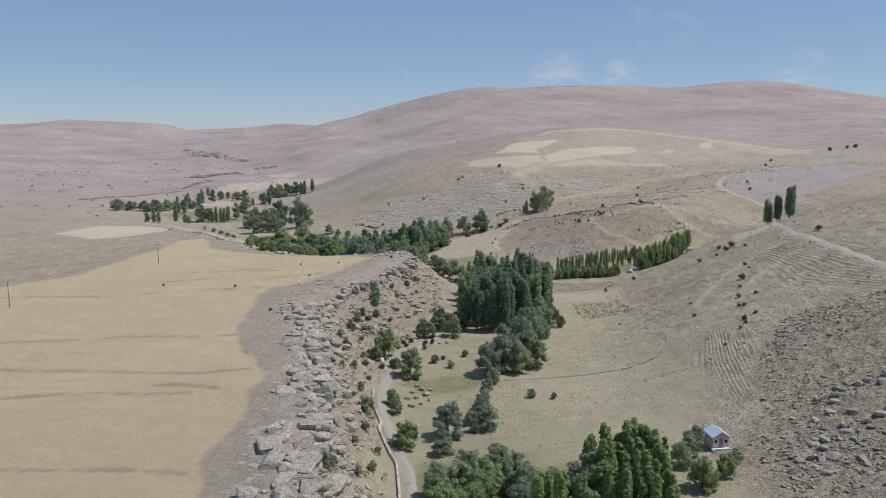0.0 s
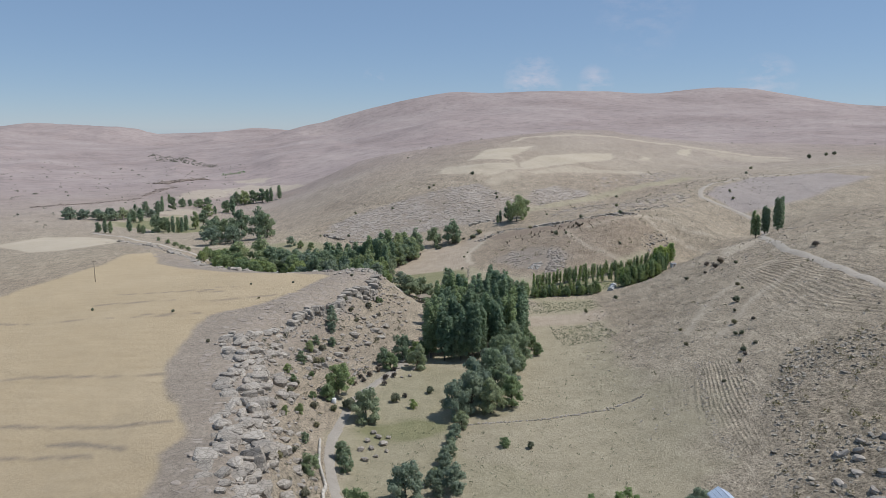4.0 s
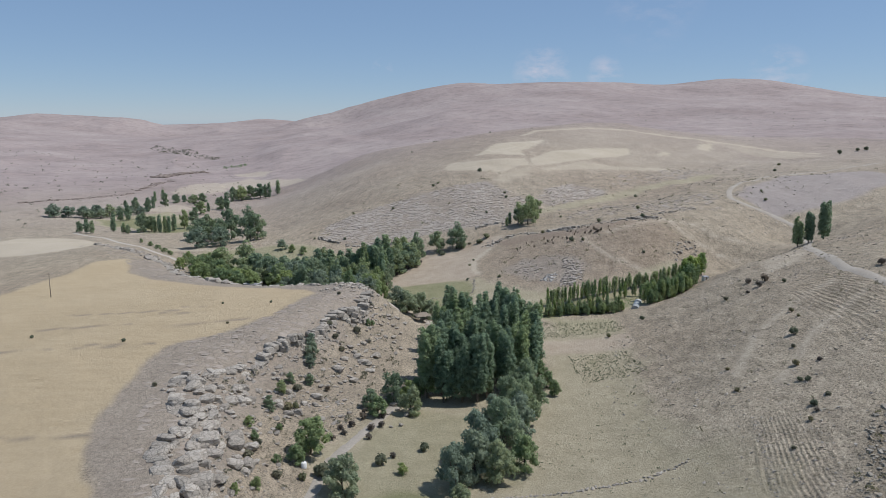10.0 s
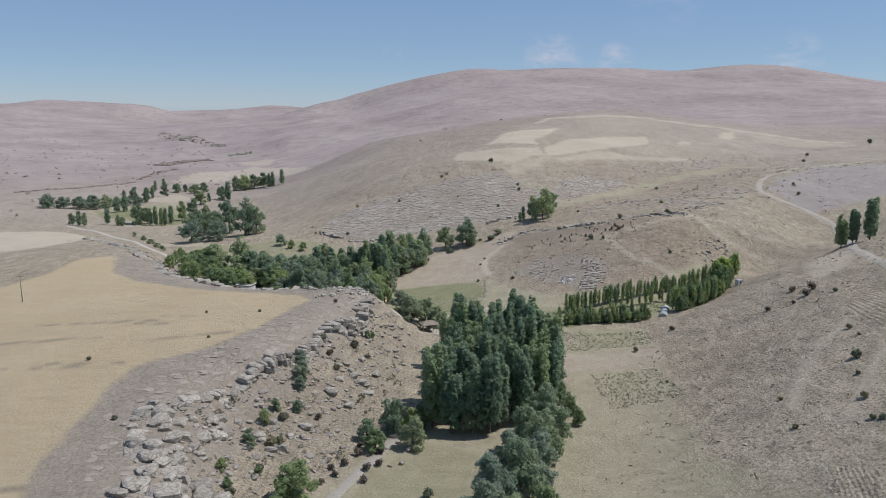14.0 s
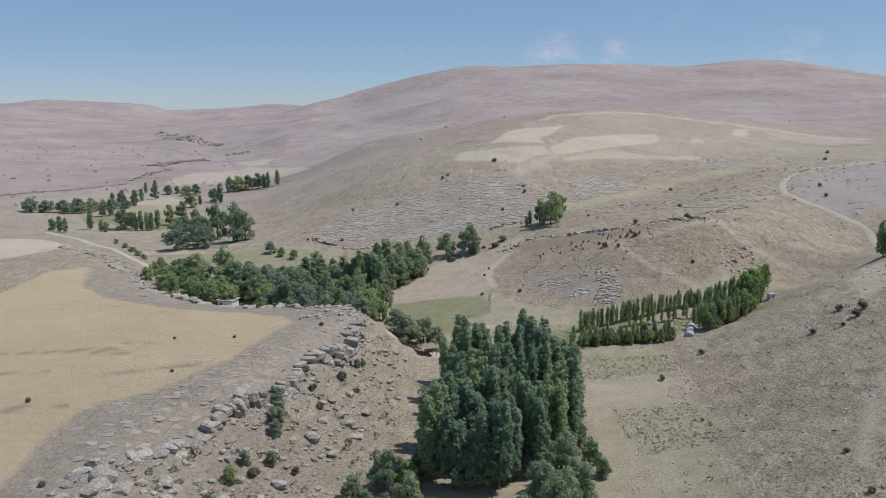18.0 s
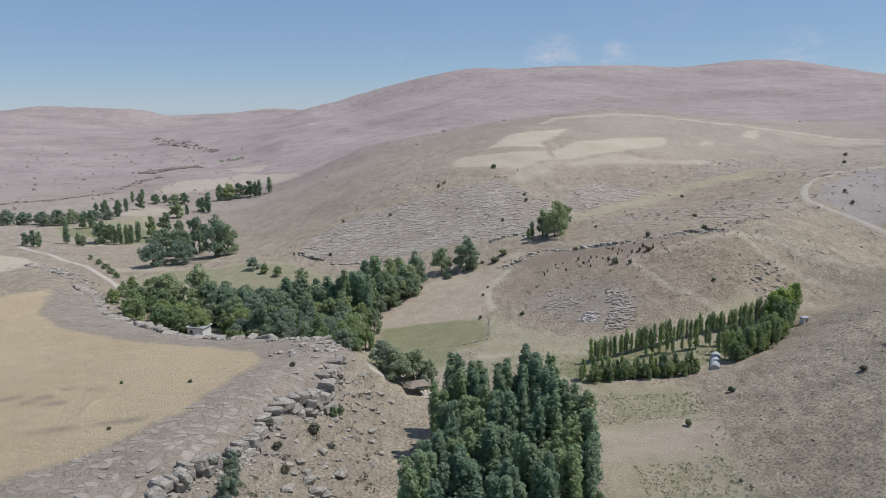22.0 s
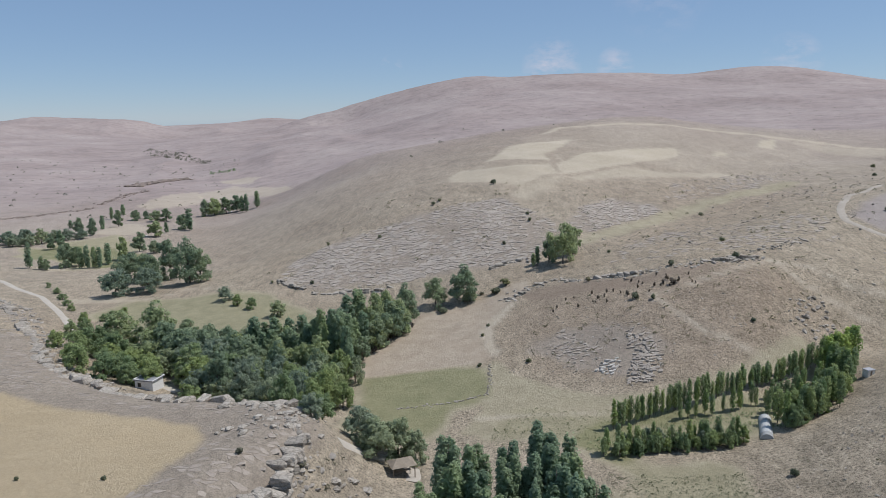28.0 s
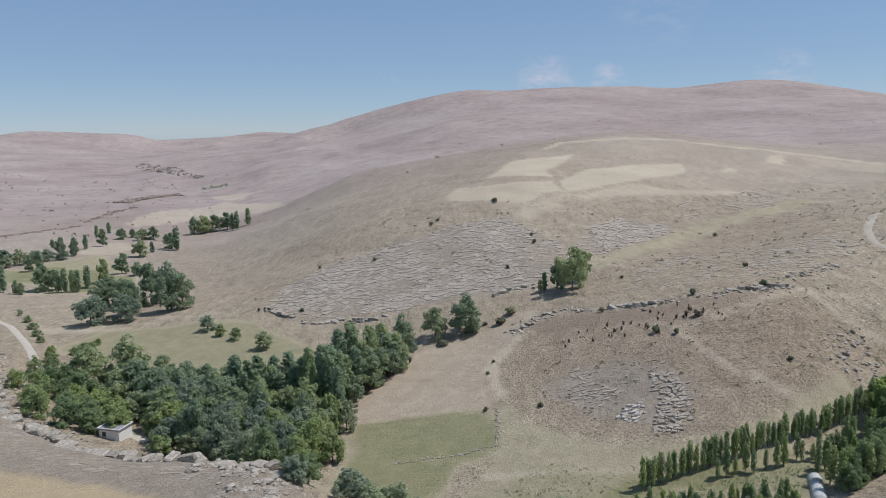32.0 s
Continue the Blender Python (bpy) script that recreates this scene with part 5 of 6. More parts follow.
def jointed_cliff(line, label, tall, beds, wide, depth, lean, out=1.0, ragged=0.35, top_by=0.1):
    """A weathered cliff: beds of rock broken into blocks whose joints are offset from bed to bed, along a line of the plan."""
    root = tagged(new("rock_cliff"), label, "cliff", kind="structure")
    fine = resample(line, 0.25)
    length, fallen, k, swell = len(fine) * 0.25, 0.0, 0, RNG.uniform(0, 6)
    while fallen < tall:
        h, s = RNG.uniform(*beds), RNG.uniform(0, wide[0])
        while s < length - wide[0]:
            w = RNG.uniform(*wide) * RNG.choice((0.55, 1.0, 1.0, 1.25))
            x, y, way = fine[min(int((s + w / 2) / 0.25), len(fine) - 1)]
            nx, ny = math.sin(way), -math.cos(way)
            bulge = ragged * (1.3 * math.sin(s * 0.31 + swell) + 0.8 * math.sin(s * 0.83 + 2 * swell))
            low = 0.5 * math.sin(s * 0.19 + swell)
            z = ground_z(x - nx * 2.0, y - ny * 2.0) + top_by + low - fallen - h / 2 + RNG.normal() * 0.10
            if RNG.random() > (0.22 if k == 0 else 0.05):
                d = depth * RNG.uniform(0.7, 1.25)
                f = out + bulge + k * lean - d / 2 + RNG.normal() * ragged * 0.75
                ob = new("rock_block", CLIFF_BLOCKS[int(RNG.random() < 0.6)][int(RNG.integers(6))])
                ob.parent = root
                turned = Euler((RNG.normal() * 0.09, RNG.normal() * 0.09, way + RNG.normal() * 0.25 + math.pi * int(RNG.integers(2)))).to_matrix().to_4x4()
                ob.matrix_basis = Matrix.Translation((x + nx * f, y + ny * f, z)) @ turned @ Matrix.Diagonal((w * RNG.uniform(1.04, 1.2), d, h * RNG.uniform(1.05, 1.35), 1))
            s += w
        fallen += h
        k += 1
    return root


cliff_north = jointed_cliff(LEDGE_NORTH, "weathered grey sandstone cliff of stacked blocks at the field's rim", 5.4, (0.7, 1.25), (0.9, 2.5), 3.0, 0.16, 2.0, 0.5)
cliff_south = jointed_cliff(LEDGE_SOUTH, "broken grey rock rim above the valley road", 4.6, (0.7, 1.25), (0.9, 2.6), 3.2, 0.40, 0.8, 0.6)
cliff_terrace = jointed_cliff([(x - 4.6, y) for x, y in LEDGE_SOUTH], "low upper terrace of cracked grey rock on the rim", 1.1, (0.6, 1.1), (1.6, 4.0), 3.0, 0.5, 0.6, 0.7, 0.35)
cliff_back = jointed_cliff(LEDGE_BACK, "low pale rock rim behind the stubble field", 2.4, (0.7, 1.2), (1.4, 3.6), 2.8, 0.5, 1.0, 0.5)
BROW = [(32, 362), (37, 365), (42, 368), (49, 368), (60, 358), (66, 355), (74, 352), (83, 351), (95, 350), (106, 352)]
brow_ledge = jointed_cliff(BROW, "grey rock band along the brow of the round hill", 1.3, (0.6, 1.0), (0.9, 2.4), 1.8, 0.4, 0.4, 0.5, 0.25)
slab_ledge = jointed_cliff([(-49, 416), (-41, 407), (-32, 400), (-21, 396), (-11, 394), (-4, 393)], "dark broken ledge at the foot of the slab slope", 1.3, (0.6, 1.0), (1.0, 2.6), 1.8, 0.4, 0.4, 0.5, 0.3)
gully_ledge = jointed_cliff([(30, 394), (38, 396), (45, 391), (52, 398)], "low rock ledge above the gully beside the lone tree", 1.2, (0.6, 1.0), (1.0, 2.4), 1.6, 0.4, 0.4, 0.4, 0.3)


def boulder_jumble(label, spots):
    root = tagged(new("boulder_field"), label, "boulders", kind="structure")
    for x, y, s, *_ in spots:
        boulder(x, y, s, root, int(RNG.choice((0, 1, 1))), s * 0.10, 0.12, RNG.random() < 0.12, None, 0.9)
    return root


def patchy(x, y):
    """Stones lie in drifts, not evenly."""
    return float(np.clip(0.45 + 0.9 * fbm(np.array([x]), np.array([y]), 16.0, 3, 77)[0], 0.05, 1))


def line_spots(line, n, spread, lo, hi, power=2.0, flat=0.8):
    """Stones strewn along a line of the plan."""
    p = resample(line, 0.5)
    out = []
    for _ in range(n):
        x, y, way = p[int(RNG.integers(len(p)))]
        s = lo + (hi - lo) * RNG.random() ** power
        off = RNG.normal() * spread
        out.append((x + math.sin(way) * off, y - math.cos(way) * off, s * RNG.uniform(0.8, 1.4), s * RNG.uniform(0.7, 1.1), s * RNG.uniform(0.6, 1.0) * flat))
    return out


def in_poly(x, y, poly):
    odd = False
    for i in range(len(poly)):
        (x0, y0), (x1, y1) = poly[i - 1], poly[i]
        if (y0 > y) != (y1 > y) and x < x0 + (y - y0) / (y1 - y0) * (x1 - x0):
            odd = not odd
    return odd


def spots_in(poly, n, lo, hi, power=2.0, flat=1.0, thin=None):
    xs, ys = zip(*poly)
    out, tries = [], 0
    while len(out) < n and tries < n * 30:
        tries += 1
        x, y = RNG.uniform(min(xs), max(xs)), RNG.uniform(min(ys), max(ys))
        if not in_poly(x, y, poly) or (thin and RNG.random() > thin(x, y)):
            continue
        s = lo + (hi - lo) * RNG.random() ** power
        out.append((x, y, s * RNG.uniform(0.8, 1.4), s * RNG.uniform(0.7, 1.1), s * RNG.uniform(0.6, 1.0) * flat))
    return out


RIM_STONE = varied("rim_stone", (0.29, 0.243, 0.200), (0.365, 0.313, 0.262), 0.2, 0.9, 3.0, 0.4, 0.1, per="island", spread=0.2)
RIM_TOP = [(-19, 60), (-20, 95), (-22, 115), (-25, 135), (-29, 153), (-32, 168), (-37, 186), (-44, 194), (-39, 199), (-34, 208), (-28, 218), (-23, 228), (-20, 239), (-15, 250), (-10, 264), (-13, 274), (-23, 270), (-27, 254), (-34, 233), (-50, 214), (-53, 200), (-46, 178), (-38, 155), (-33, 135), (-30, 95), (-28, 60)]
strewn("rim_slabs", "flat grey rock slabs bedded in the bare rim of the plateau", "rock", spots_in(RIM_TOP, 200, 0.3, 1.7, 2.0, 0.5, lambda x, y: 0.15 + 0.85 * (value_noise(np.array([x / 8]), np.array([y / 8]), 9)[0] > -0.05)), SLAB_SHAPES, RIM_STONE, 0.08, -0.02)
SCREE = [(-17, 60), (-17, 95), (-19, 120), (-24, 145), (-29, 168), (-34, 190), (-36, 197), (-27, 211), (-20, 222), (-15, 238), (-9, 252), (-6, 266), (0, 262), (0, 240), (-2, 222), (-6, 203), (-11, 190), (-17, 178), (-17, 150), (-14, 135), (-9, 110), (-8, 60)]
strewn("scree", "loose grey boulders and stones on the slope under the cliff", "rock", spots_in(SCREE, 760, 0.2, 1.6, 2.8, 0.8, patchy), SHAPES, JOINED_ROCK, 0.3)
def beside(line, by):
    """A line of the plan moved sideways, towards its foot."""
    return [(x + math.sin(w) * by, y - math.cos(w) * by) for x, y, w in resample(line, 4.0)]


strewn("cliff_stones", "broken stones lodged along the cliff and at its foot", "rock", line_spots(beside(LEDGE_NORTH, 2.6), 380, 1.6, 0.25, 1.3, 1.8) + line_spots(beside(LEDGE_SOUTH, 1.6), 420, 2.0, 0.25, 1.3, 1.8), SHAPES, JOINED_ROCK, 0.3)
boulder_jumble("jumbled weathered boulders along the broken rock rim", spots_in([(-26, 78), (-28, 115), (-31, 140), (-35, 158), (-41, 178), (-47, 190), (-40, 200), (-30, 195), (-24, 172), (-19, 150), (-15, 125), (-13, 95), (-13, 78)], 290, 0.6, 2.8, 1.6))
boulder_jumble("fallen blocks on the slope under the cliff", spots_in([(-34, 196), (-26, 206), (-20, 216), (-14, 228), (-9, 246), (-4, 262), (1, 262), (-3, 240), (-8, 216), (-16, 198), (-24, 186)], 150, 0.4, 2.0, 2.2))
strewn("rim_rubble", "pale broken stones along the back rim of the plateau", "rock", [(x, y, a, b, c) for x, y, a, b, c in spots_in([(-14, 278), (-34, 289), (-56, 297), (-82, 315), (-106, 347), (-134, 382), (-158, 403), (-154, 408), (-128, 388), (-100, 352), (-76, 322), (-52, 303), (-32, 296), (-12, 285)], 700, 0.3, 1.7, 2.2, 0.8)], SHAPES, JOINED_ROCK, 0.25)
boulder_jumble("tumbled pale boulders at the tip of the plateau", spots_in([(-26, 262), (-14, 258), (-8, 266), (-8, 276), (-16, 284), (-28, 288), (-34, 282), (-24, 274)], 150, 0.3, 1.5, 1.8))
STONY = [(54, 95), (56, 122), (66, 138), (72, 154), (84, 168), (96, 167), (108, 166), (140, 158), (140, 95)]
strewn("hill_boulders", "dark grey lichened boulders strewn over the stony hillside", "rock", spots_in(STONY, 5600, 0.2, 1.05, 3.0, 0.9, patchy), SLAB_SHAPES[:3] + PEBBLES, varied("lichened_stone", (0.19, 0.167, 0.138), (0.38, 0.342, 0.285), 0.7, 0.9, 4.0, 0.4, 0.1, per="island"), 0.3)
strewn("plough_stones", "cleared stones lying in a line down the hillside", "rock", line_spots([(67.5, 176.8), (64.4, 166.9), (61.5, 157.8), (59.7, 146.8), (58.8, 137.2)], 260, 0.5, 0.12, 0.55) + line_spots([(74.0, 172.6), (71.7, 161.8), (69.9, 152.8), (68.3, 145.0), (66.6, 137.3)], 130, 0.6, 0.12, 0.5), PEBBLES, JOINED_ROCK, 0.3)
strewn("hillside_boulders", "large grey lichened boulders on the lower stony slope", "rock", spots_in([(56, 92), (58, 116), (70, 130), (92, 138), (120, 130), (120, 92)], 260, 0.7, 2.3, 2.2, 0.9, patchy), SHAPES, JOINED_ROCK, 0.3)
EAST_HILL = [(48, 150), (48, 210), (56, 240), (70, 262), (110, 285), (150, 305), (200, 320), (200, 180), (120, 150)]
strewn("hill_stones", "small grey stones scattered on the dry hillside", "rock", spots_in(EAST_HILL, 5200, 0.14, 0.85, 3.0, 0.9, lambda x, y: 0.25 + 0.75 * patchy(x, y)), PEBBLES, JOINED_ROCK, 0.3)
def pavement(name, label, poly, cell, material, gap=0.16, rise=0.28, keep=0.85, tilt=0.05, wobble=0.3, seed=1):
    """Natural rock pavement: flat slabs of uneven outline, parted by open joints, in one mesh."""
    xs, ys = zip(*poly)
    rg = np.random.default_rng(seed)
    nx, ny = int((max(xs) - min(xs)) / cell) + 2, int((max(ys) - min(ys)) / (cell * 0.7)) + 2
    gx, gy = np.meshgrid(np.arange(nx), np.arange(ny), indexing="ij")
    gx = min(xs) + (gx + rg.normal(size=gx.shape) * wobble * 0.8 + 0.5 * (gy % 2)) * cell
    gy = min(ys) + (gy + rg.normal(size=gy.shape) * wobble * 0.8) * cell * 0.7
    verts, faces = [], []
    for i in range(nx - 1):
        for j in range(ny - 1):
            q = np.array([(gx[i, j], gy[i, j]), (gx[i + 1, j], gy[i + 1, j]), (gx[i + 1, j + 1], gy[i + 1, j + 1]), (gx[i, j + 1], gy[i, j + 1])])
            c = q.mean(0)
            if not in_poly(c[0], c[1], poly) or rg.random() > keep * min(1.0, 0.25 + 1.1 * patchy(*c)):
                continue
            q = c + (q - c) * (1 - gap * rg.uniform(0.6, 1.8))
            mid = c + ((q + np.roll(q, -1, 0)) / 2 - c) * 1.12 + rg.normal(size=(4, 2)) * cell * 0.05
            q = c + (q - c) * rg.uniform(0.80, 0.98, (4, 1))
            ring = np.stack([q, mid], 1).reshape(-1, 2)
            up = rise * rg.uniform(0.25, 1.2)
            a, b = rg.normal(size=2) * tilt
            n = len(verts)
            for x, y in ring:
                verts.append((x, y, ground_z(x, y) - 0.35))
            for x, y in ring:
                verts.append((x, y, ground_z(x, y) + up * 0.7 + a * (x - c[0]) + b * (y - c[1])))
            for x, y in c + (ring - c) * 0.74:
                verts.append((x, y, ground_z(x, y) + up + a * (x - c[0]) + b * (y - c[1])))
            for k in range(8):
                m = (k + 1) % 8
                faces.append((n + k, n + m, n + 8 + m, n + 8 + k))
                faces.append((n + 8 + k, n + 8 + m, n + 16 + m, n + 16 + k))
            faces.append(tuple(n + 16 + k for k in range(8)))
    return tagged(new(name, mesh_of(name, verts, faces, material)), label, "rock", kind="stuff")


SLAB_STONE = varied("slab_stone", (0.335, 0.286, 0.238), (0.415, 0.362, 0.308), 0.12, 0.9, 3.0, 0.4, 0.1, per="island", spread=0.2)
pavement("slab_outcrop", "pale rock pavement broken into slabs on the far slope", SLABS, 1.6, SLAB_STONE, 0.07, 0.22, 0.74, 0.035, 0.46)
pavement("slab_outcrop", "pale rock pavement broken into slabs above the lone tree", SLABS_EAST, 1.7, SLAB_STONE, 0.07, 0.24, 0.85, 0.03, 0.40, 2)
pavement("slab_outcrop", "low rock slabs on the shoulder of the round hill", [(66, 372), (77, 393), (98, 416), (132, 404), (150, 398), (140, 372), (109, 360), (86, 361)], 1.6, SLAB_STONE, 0.12, 0.16, 0.40, 0.03, 0.40, 3)
pavement("slab_outcrop", "scattered rock slabs above the green gully", [(116, 472), (128, 498), (150, 507), (181, 532), (187, 514), (167, 490), (130, 475)], 2.0, SLAB_STONE, 0.14, 0.18, 0.35, 0.03, 0.40, 7)
pavement("back_rim", "pale cracked rock slabs along the back rim of the plateau", [(-14, 280), (-34, 291), (-55, 299), (-80, 317), (-103, 347), (-130, 383), (-155, 405), (-164, 396), (-138, 370), (-113, 335), (-88, 303), (-60, 286), (-36, 278), (-20, 272)], 1.5, RIM_STONE, 0.14, 0.05, 0.3, 0.012, 0.45, 8)
pavement("rim_pavement", "cracked rock pavement along the bare rim of the plateau", RIM_TOP, 1.4, RIM_STONE, 0.14, 0.05, 0.28, 0.012, 0.45, 4)
pavement("dome_ledges", "pale cracked rock ledges on the face of the round hill", [(54, 302), (57, 310), (59, 322), (63, 323), (64, 313), (59, 301)], 0.85, SLAB_STONE, 0.10, 0.4, 0.75, 0.12, 0.42, 5)
pavement("dome_ledges", "white weathered rock patch on the round hill", [(48, 308), (52, 313), (55, 311), (52, 306)], 0.8, varied("white_stone", (0.44, 0.40, 0.36), (0.54, 0.50, 0.45), 0.5, 0.9, 3.0, 0.4, 0.1, per="island"), 0.08, 0.4, 0.95, 0.10, 0.36, 9)
pavement("dome_ledges", "low pale rock ledges on the round hill", [(39, 325), (44, 332), (48, 322), (52, 317), (46, 313), (41, 317)], 0.85, SLAB_STONE, 0.12, 0.18, 0.4, 0.1, 0.36, 6)
pavement("dome_ledges", "narrow pale rock rib down the round hill", [(63, 316), (65.5, 315), (62.5, 304), (60.5, 305)], 1.0, SLAB_STONE, 0.1, 0.3, 0.7, 0.1, 0.36, 10)


strewn("dome_rim_rocks", "grey stones broken from the brow of the round hill", "rock", line_spots(BROW, 420, 1.8, 0.2, 1.3, 2.5) + line_spots([(104, 358), (116, 361), (126, 368)], 60, 1.2, 0.3, 1.6), SHAPES, JOINED_ROCK, 0.25)
strewn("dome_stones", "pale stones and ledges on the face of the round hill", "rock", spots_in(DOME_CORE, 260, 0.2, 0.9, 3.0, 0.6, patchy) + spots_in([(28, 312), (60, 298), (110, 325), (120, 350), (70, 335), (36, 345)], 700, 0.12, 0.6, 3.0), SHAPES, JOINED_ROCK, 0.25)
strewn("dome_shoulder_rocks", "grey boulders on the east shoulder of the round hill", "rock", spots_in([(98, 322), (108, 336), (116, 338), (112, 318), (104, 310)], 150, 0.3, 1.6, 2.0, 0.8), SHAPES, JOINED_ROCK, 0.25)
MIDDLE_HILL = [(60, 395), (100, 440), (170, 480), (230, 500), (240, 440), (170, 365), (118, 330), (110, 350), (80, 385)]
strewn("middle_hill_stones", "scattered grey stones on the bare middle hill", "rock", spots_in(MIDDLE_HILL, 900, 0.3, 1.3, 3.0), PEBBLES, JOINED_ROCK, 0.3)
BROWN_STONE = varied("brown_stone", (0.16, 0.12, 0.10), (0.32, 0.26, 0.22), 0.4, 0.9, 3.0, 0.4, 0.1, per="island")
strewn("west_rock_band", "brown rock band on the far side of the valley", "rock", line_spots([(-322, 930), (-322, 985), (-312, 1030), (-300, 1045)], 420, 5.0, 2.0, 6.0, 1.5), SHAPES, BROWN_STONE, 0.2)
strewn("west_rock_band", "low brown rock band above the far stream", "rock", line_spots([(-282, 766), (-287, 807), (-292, 860), (-291, 890)], 170, 2.5, 0.8, 3.0, 1.8) + line_spots([(-340, 660), (-308, 690), (-297, 716), (-279, 739), (-278, 752)], 240, 2.5, 0.8, 2.6, 1.8), SHAPES, BROWN_STONE, 0.2)
for x, y, s in ((-1, 203, 1.8), (0, 201, 1.5), (2, 198, 1.6), (1, 193, 1.2), (-1, 192, 1.0), (-3, 206, 1.4), (3, 201, 1.7), (4, 199, 1.0), (-2, 198, 0.9), (-6, 160, 1.4), (-5, 158, 2.0), (-7, 156, 1.6), (-4, 155, 1.9), (-6, 153, 1.5), (-3, 158, 1.5), (-8, 152, 1.7), (-5, 150, 1.4), (-7, 148, 1.8), (-3, 152, 1.2), (-5, 258, 2.0), (-1, 251, 1.6), (-14, 222, 2.2), (-11, 226, 1.8)):
    tagged(boulder(x, y, s * 0.8, None, 0), "pale grey boulder lying beside the dirt road", "boulder", "roadside boulders")


# ---- scrub and bushes ----
for x, y, h, k in (
    (80, 176, 1.3, "scrub"), (74, 170, 1.2, "scrub"), (76, 172, 1.4, "thorn"), (68, 164, 1.2, "scrub"), (86, 190, 1.6, "thorn"), (89, 206, 2.4, "bush"), (71.7, 200, 1.2, "scrub"), (76.5, 174, 1.8, "bush"), (82, 191, 1.8, "scrub"), (79, 184, 1.4, "bush"), (69, 189, 1.4, "scrub"), (72, 262, 2.0, "bush"), (59, 250, 1.9, "bush"), (123, 230, 3.0, "thorn"), (96, 221, 1.6, "scrub"),
    (101, 256, 2.6, "thorn"), (101, 249, 2.8, "thorn"), (106, 245, 1.6, "bush"), (92, 250, 1.8, "scrub"), (95, 216, 1.2, "scrub"), (104, 252, 3.4, "thorn"), (97, 247, 1.6, "thorn"), (60, 228, 1.0, "bush"), (80, 183, 1.6, "bush"), (86, 200, 1.2, "scrub"),
    (76, 339, 2.8, "thorn"), (65, 336, 2.8, "bush"), (69, 333, 2.0, "bush"), (98, 352, 3.0, "bush"), (80, 353, 2.6, "bush"), (57, 358, 2.0, "scrub"), (-65, 216, 1.3, "bush"), (-90, 223, 1.2, "bush"), (-44, 228.6, 1.0, "scrub"),
    (-51, 249, 1.0, "bush"), (-47, 188, 1.3, "scrub"), (38, 480, 3.4, "bush"), (312, 577, 5.0, "bush"), (330, 585, 4.0, "bush"), (340, 590, 4.5, "bush"), (10, 466, 2.4, "bush"), (-12, 441, 2.2, "bush"), (123, 447, 2.2, "bush"),
    (222, 491, 2.6, "bush"), (-34, 445, 2.0, "bush"), (-35, 409, 2.0, "bush"), (-51, 414, 1.6, "bush"), (168, 388, 2.2, "bush"), (49, 434, 2.4, "bush"), (37, 414, 2.0, "bush"), (49, 441, 2.0, "bush"), (70, 387, 1.6, "bush"), (102, 372, 2.2, "bush"),
    (239, 520, 3.0, "bush"), (171, 399, 2.0, "bush"), (13, 469, 2.0, "bush"), (89, 318, 1.6, "bush"), (34, 318, 1.8, "bush"), (26, 345, 1.2, "bush"), (24, 339, 1.4, "bush"), (22, 320, 1.6, "bush"), (30, 372, 2.0, "scrub"), (34, 378, 2.4, "scrub"), (26, 374, 1.8, "scrub"),
):
    plant(k, x, y, h * 0.78, sink=0.15)
for x, y, h, k in (
    (-25, 200, 3.2, "broad"), (-24, 205, 3.0, "broad"), (-20, 207, 2.8, "broad"), (-21, 217, 4.6, "willow"), (-25, 190, 2.6, "broad"), (-27, 180, 2.4, "fresh"), (-25, 176, 2.0, "fresh"), (-22, 184, 1.8, "thorn"), (-26, 192, 3.0, "broad"),
    (-10, 245, 2.4, "fresh"), (-19, 233, 1.8, "scrub"), (-24, 174, 1.8, "scrub"), (-22, 193, 2.0, "scrub"), (-14, 243, 1.4, "bush"), (-12, 238, 2.2, "scrub"), (-9, 247, 1.8, "fresh"), (-22, 221, 3.6, "willow"), (-21, 214, 3.2, "willow"), (-17, 230, 1.8, "scrub"),
    (-15, 226, 1.6, "scrub"), (-37, 247, 0.9, "bush"), (-19, 253, 1.2, "scrub"), (-10, 256, 1.6, "scrub"), (-18, 103, 3.0, "broad"), (-17, 92, 2.6, "willow"), (-14, 109, 2.2, "willow"), (-18, 148, 2.4, "broad"), (-23, 155, 2.2, "fresh"), (-21, 160, 2.2, "fresh"),
    (-22, 203, 2.0, "scrub"), (-16, 206, 1.8, "thorn"), (-22, 183, 1.8, "fresh"), (-20, 133, 1.8, "scrub"), (-12, 113, 2.2, "willow"), (-16, 119, 1.6, "scrub"), (-15, 128, 1.8, "scrub"), (-19, 141, 1.6, "scrub"), (-20, 171, 2.0, "fresh"), (-19, 166, 1.8, "scrub"),
    (-13, 99, 1.8, "scrub"), (-16, 136, 1.4, "bush"), (-17, 157, 1.4, "scrub"), (-15, 168, 1.6, "bush"), (-24, 168, 1.8, "scrub"), (-12, 121, 1.8, "bush"), (-21, 195, 1.8, "bush"),
):
    plant(k, x, y, h, 0.9, 0.2)
for x, y in ((-10, 187), (-9, 191), (-7, 195), (-5, 203), (-7, 198), (-12, 184), (-3, 196), (-5, 190), (-5, 186), (-11, 189), (0, 179), (-3, 192)):
    plant("thorn", x, y, RNG.uniform(1.2, 2.0))
# young trees planted along the edge of the ploughed plot
for k in range(16):
    s = k / 15
    plant("thorn", -10.5 + 14 * s + RNG.normal() * 0.3, 334 + 22 * s + RNG.normal() * 0.5, RNG.uniform(1.6, 2.4), 0.5, label="slim young reddish tree planted at the plot's edge")


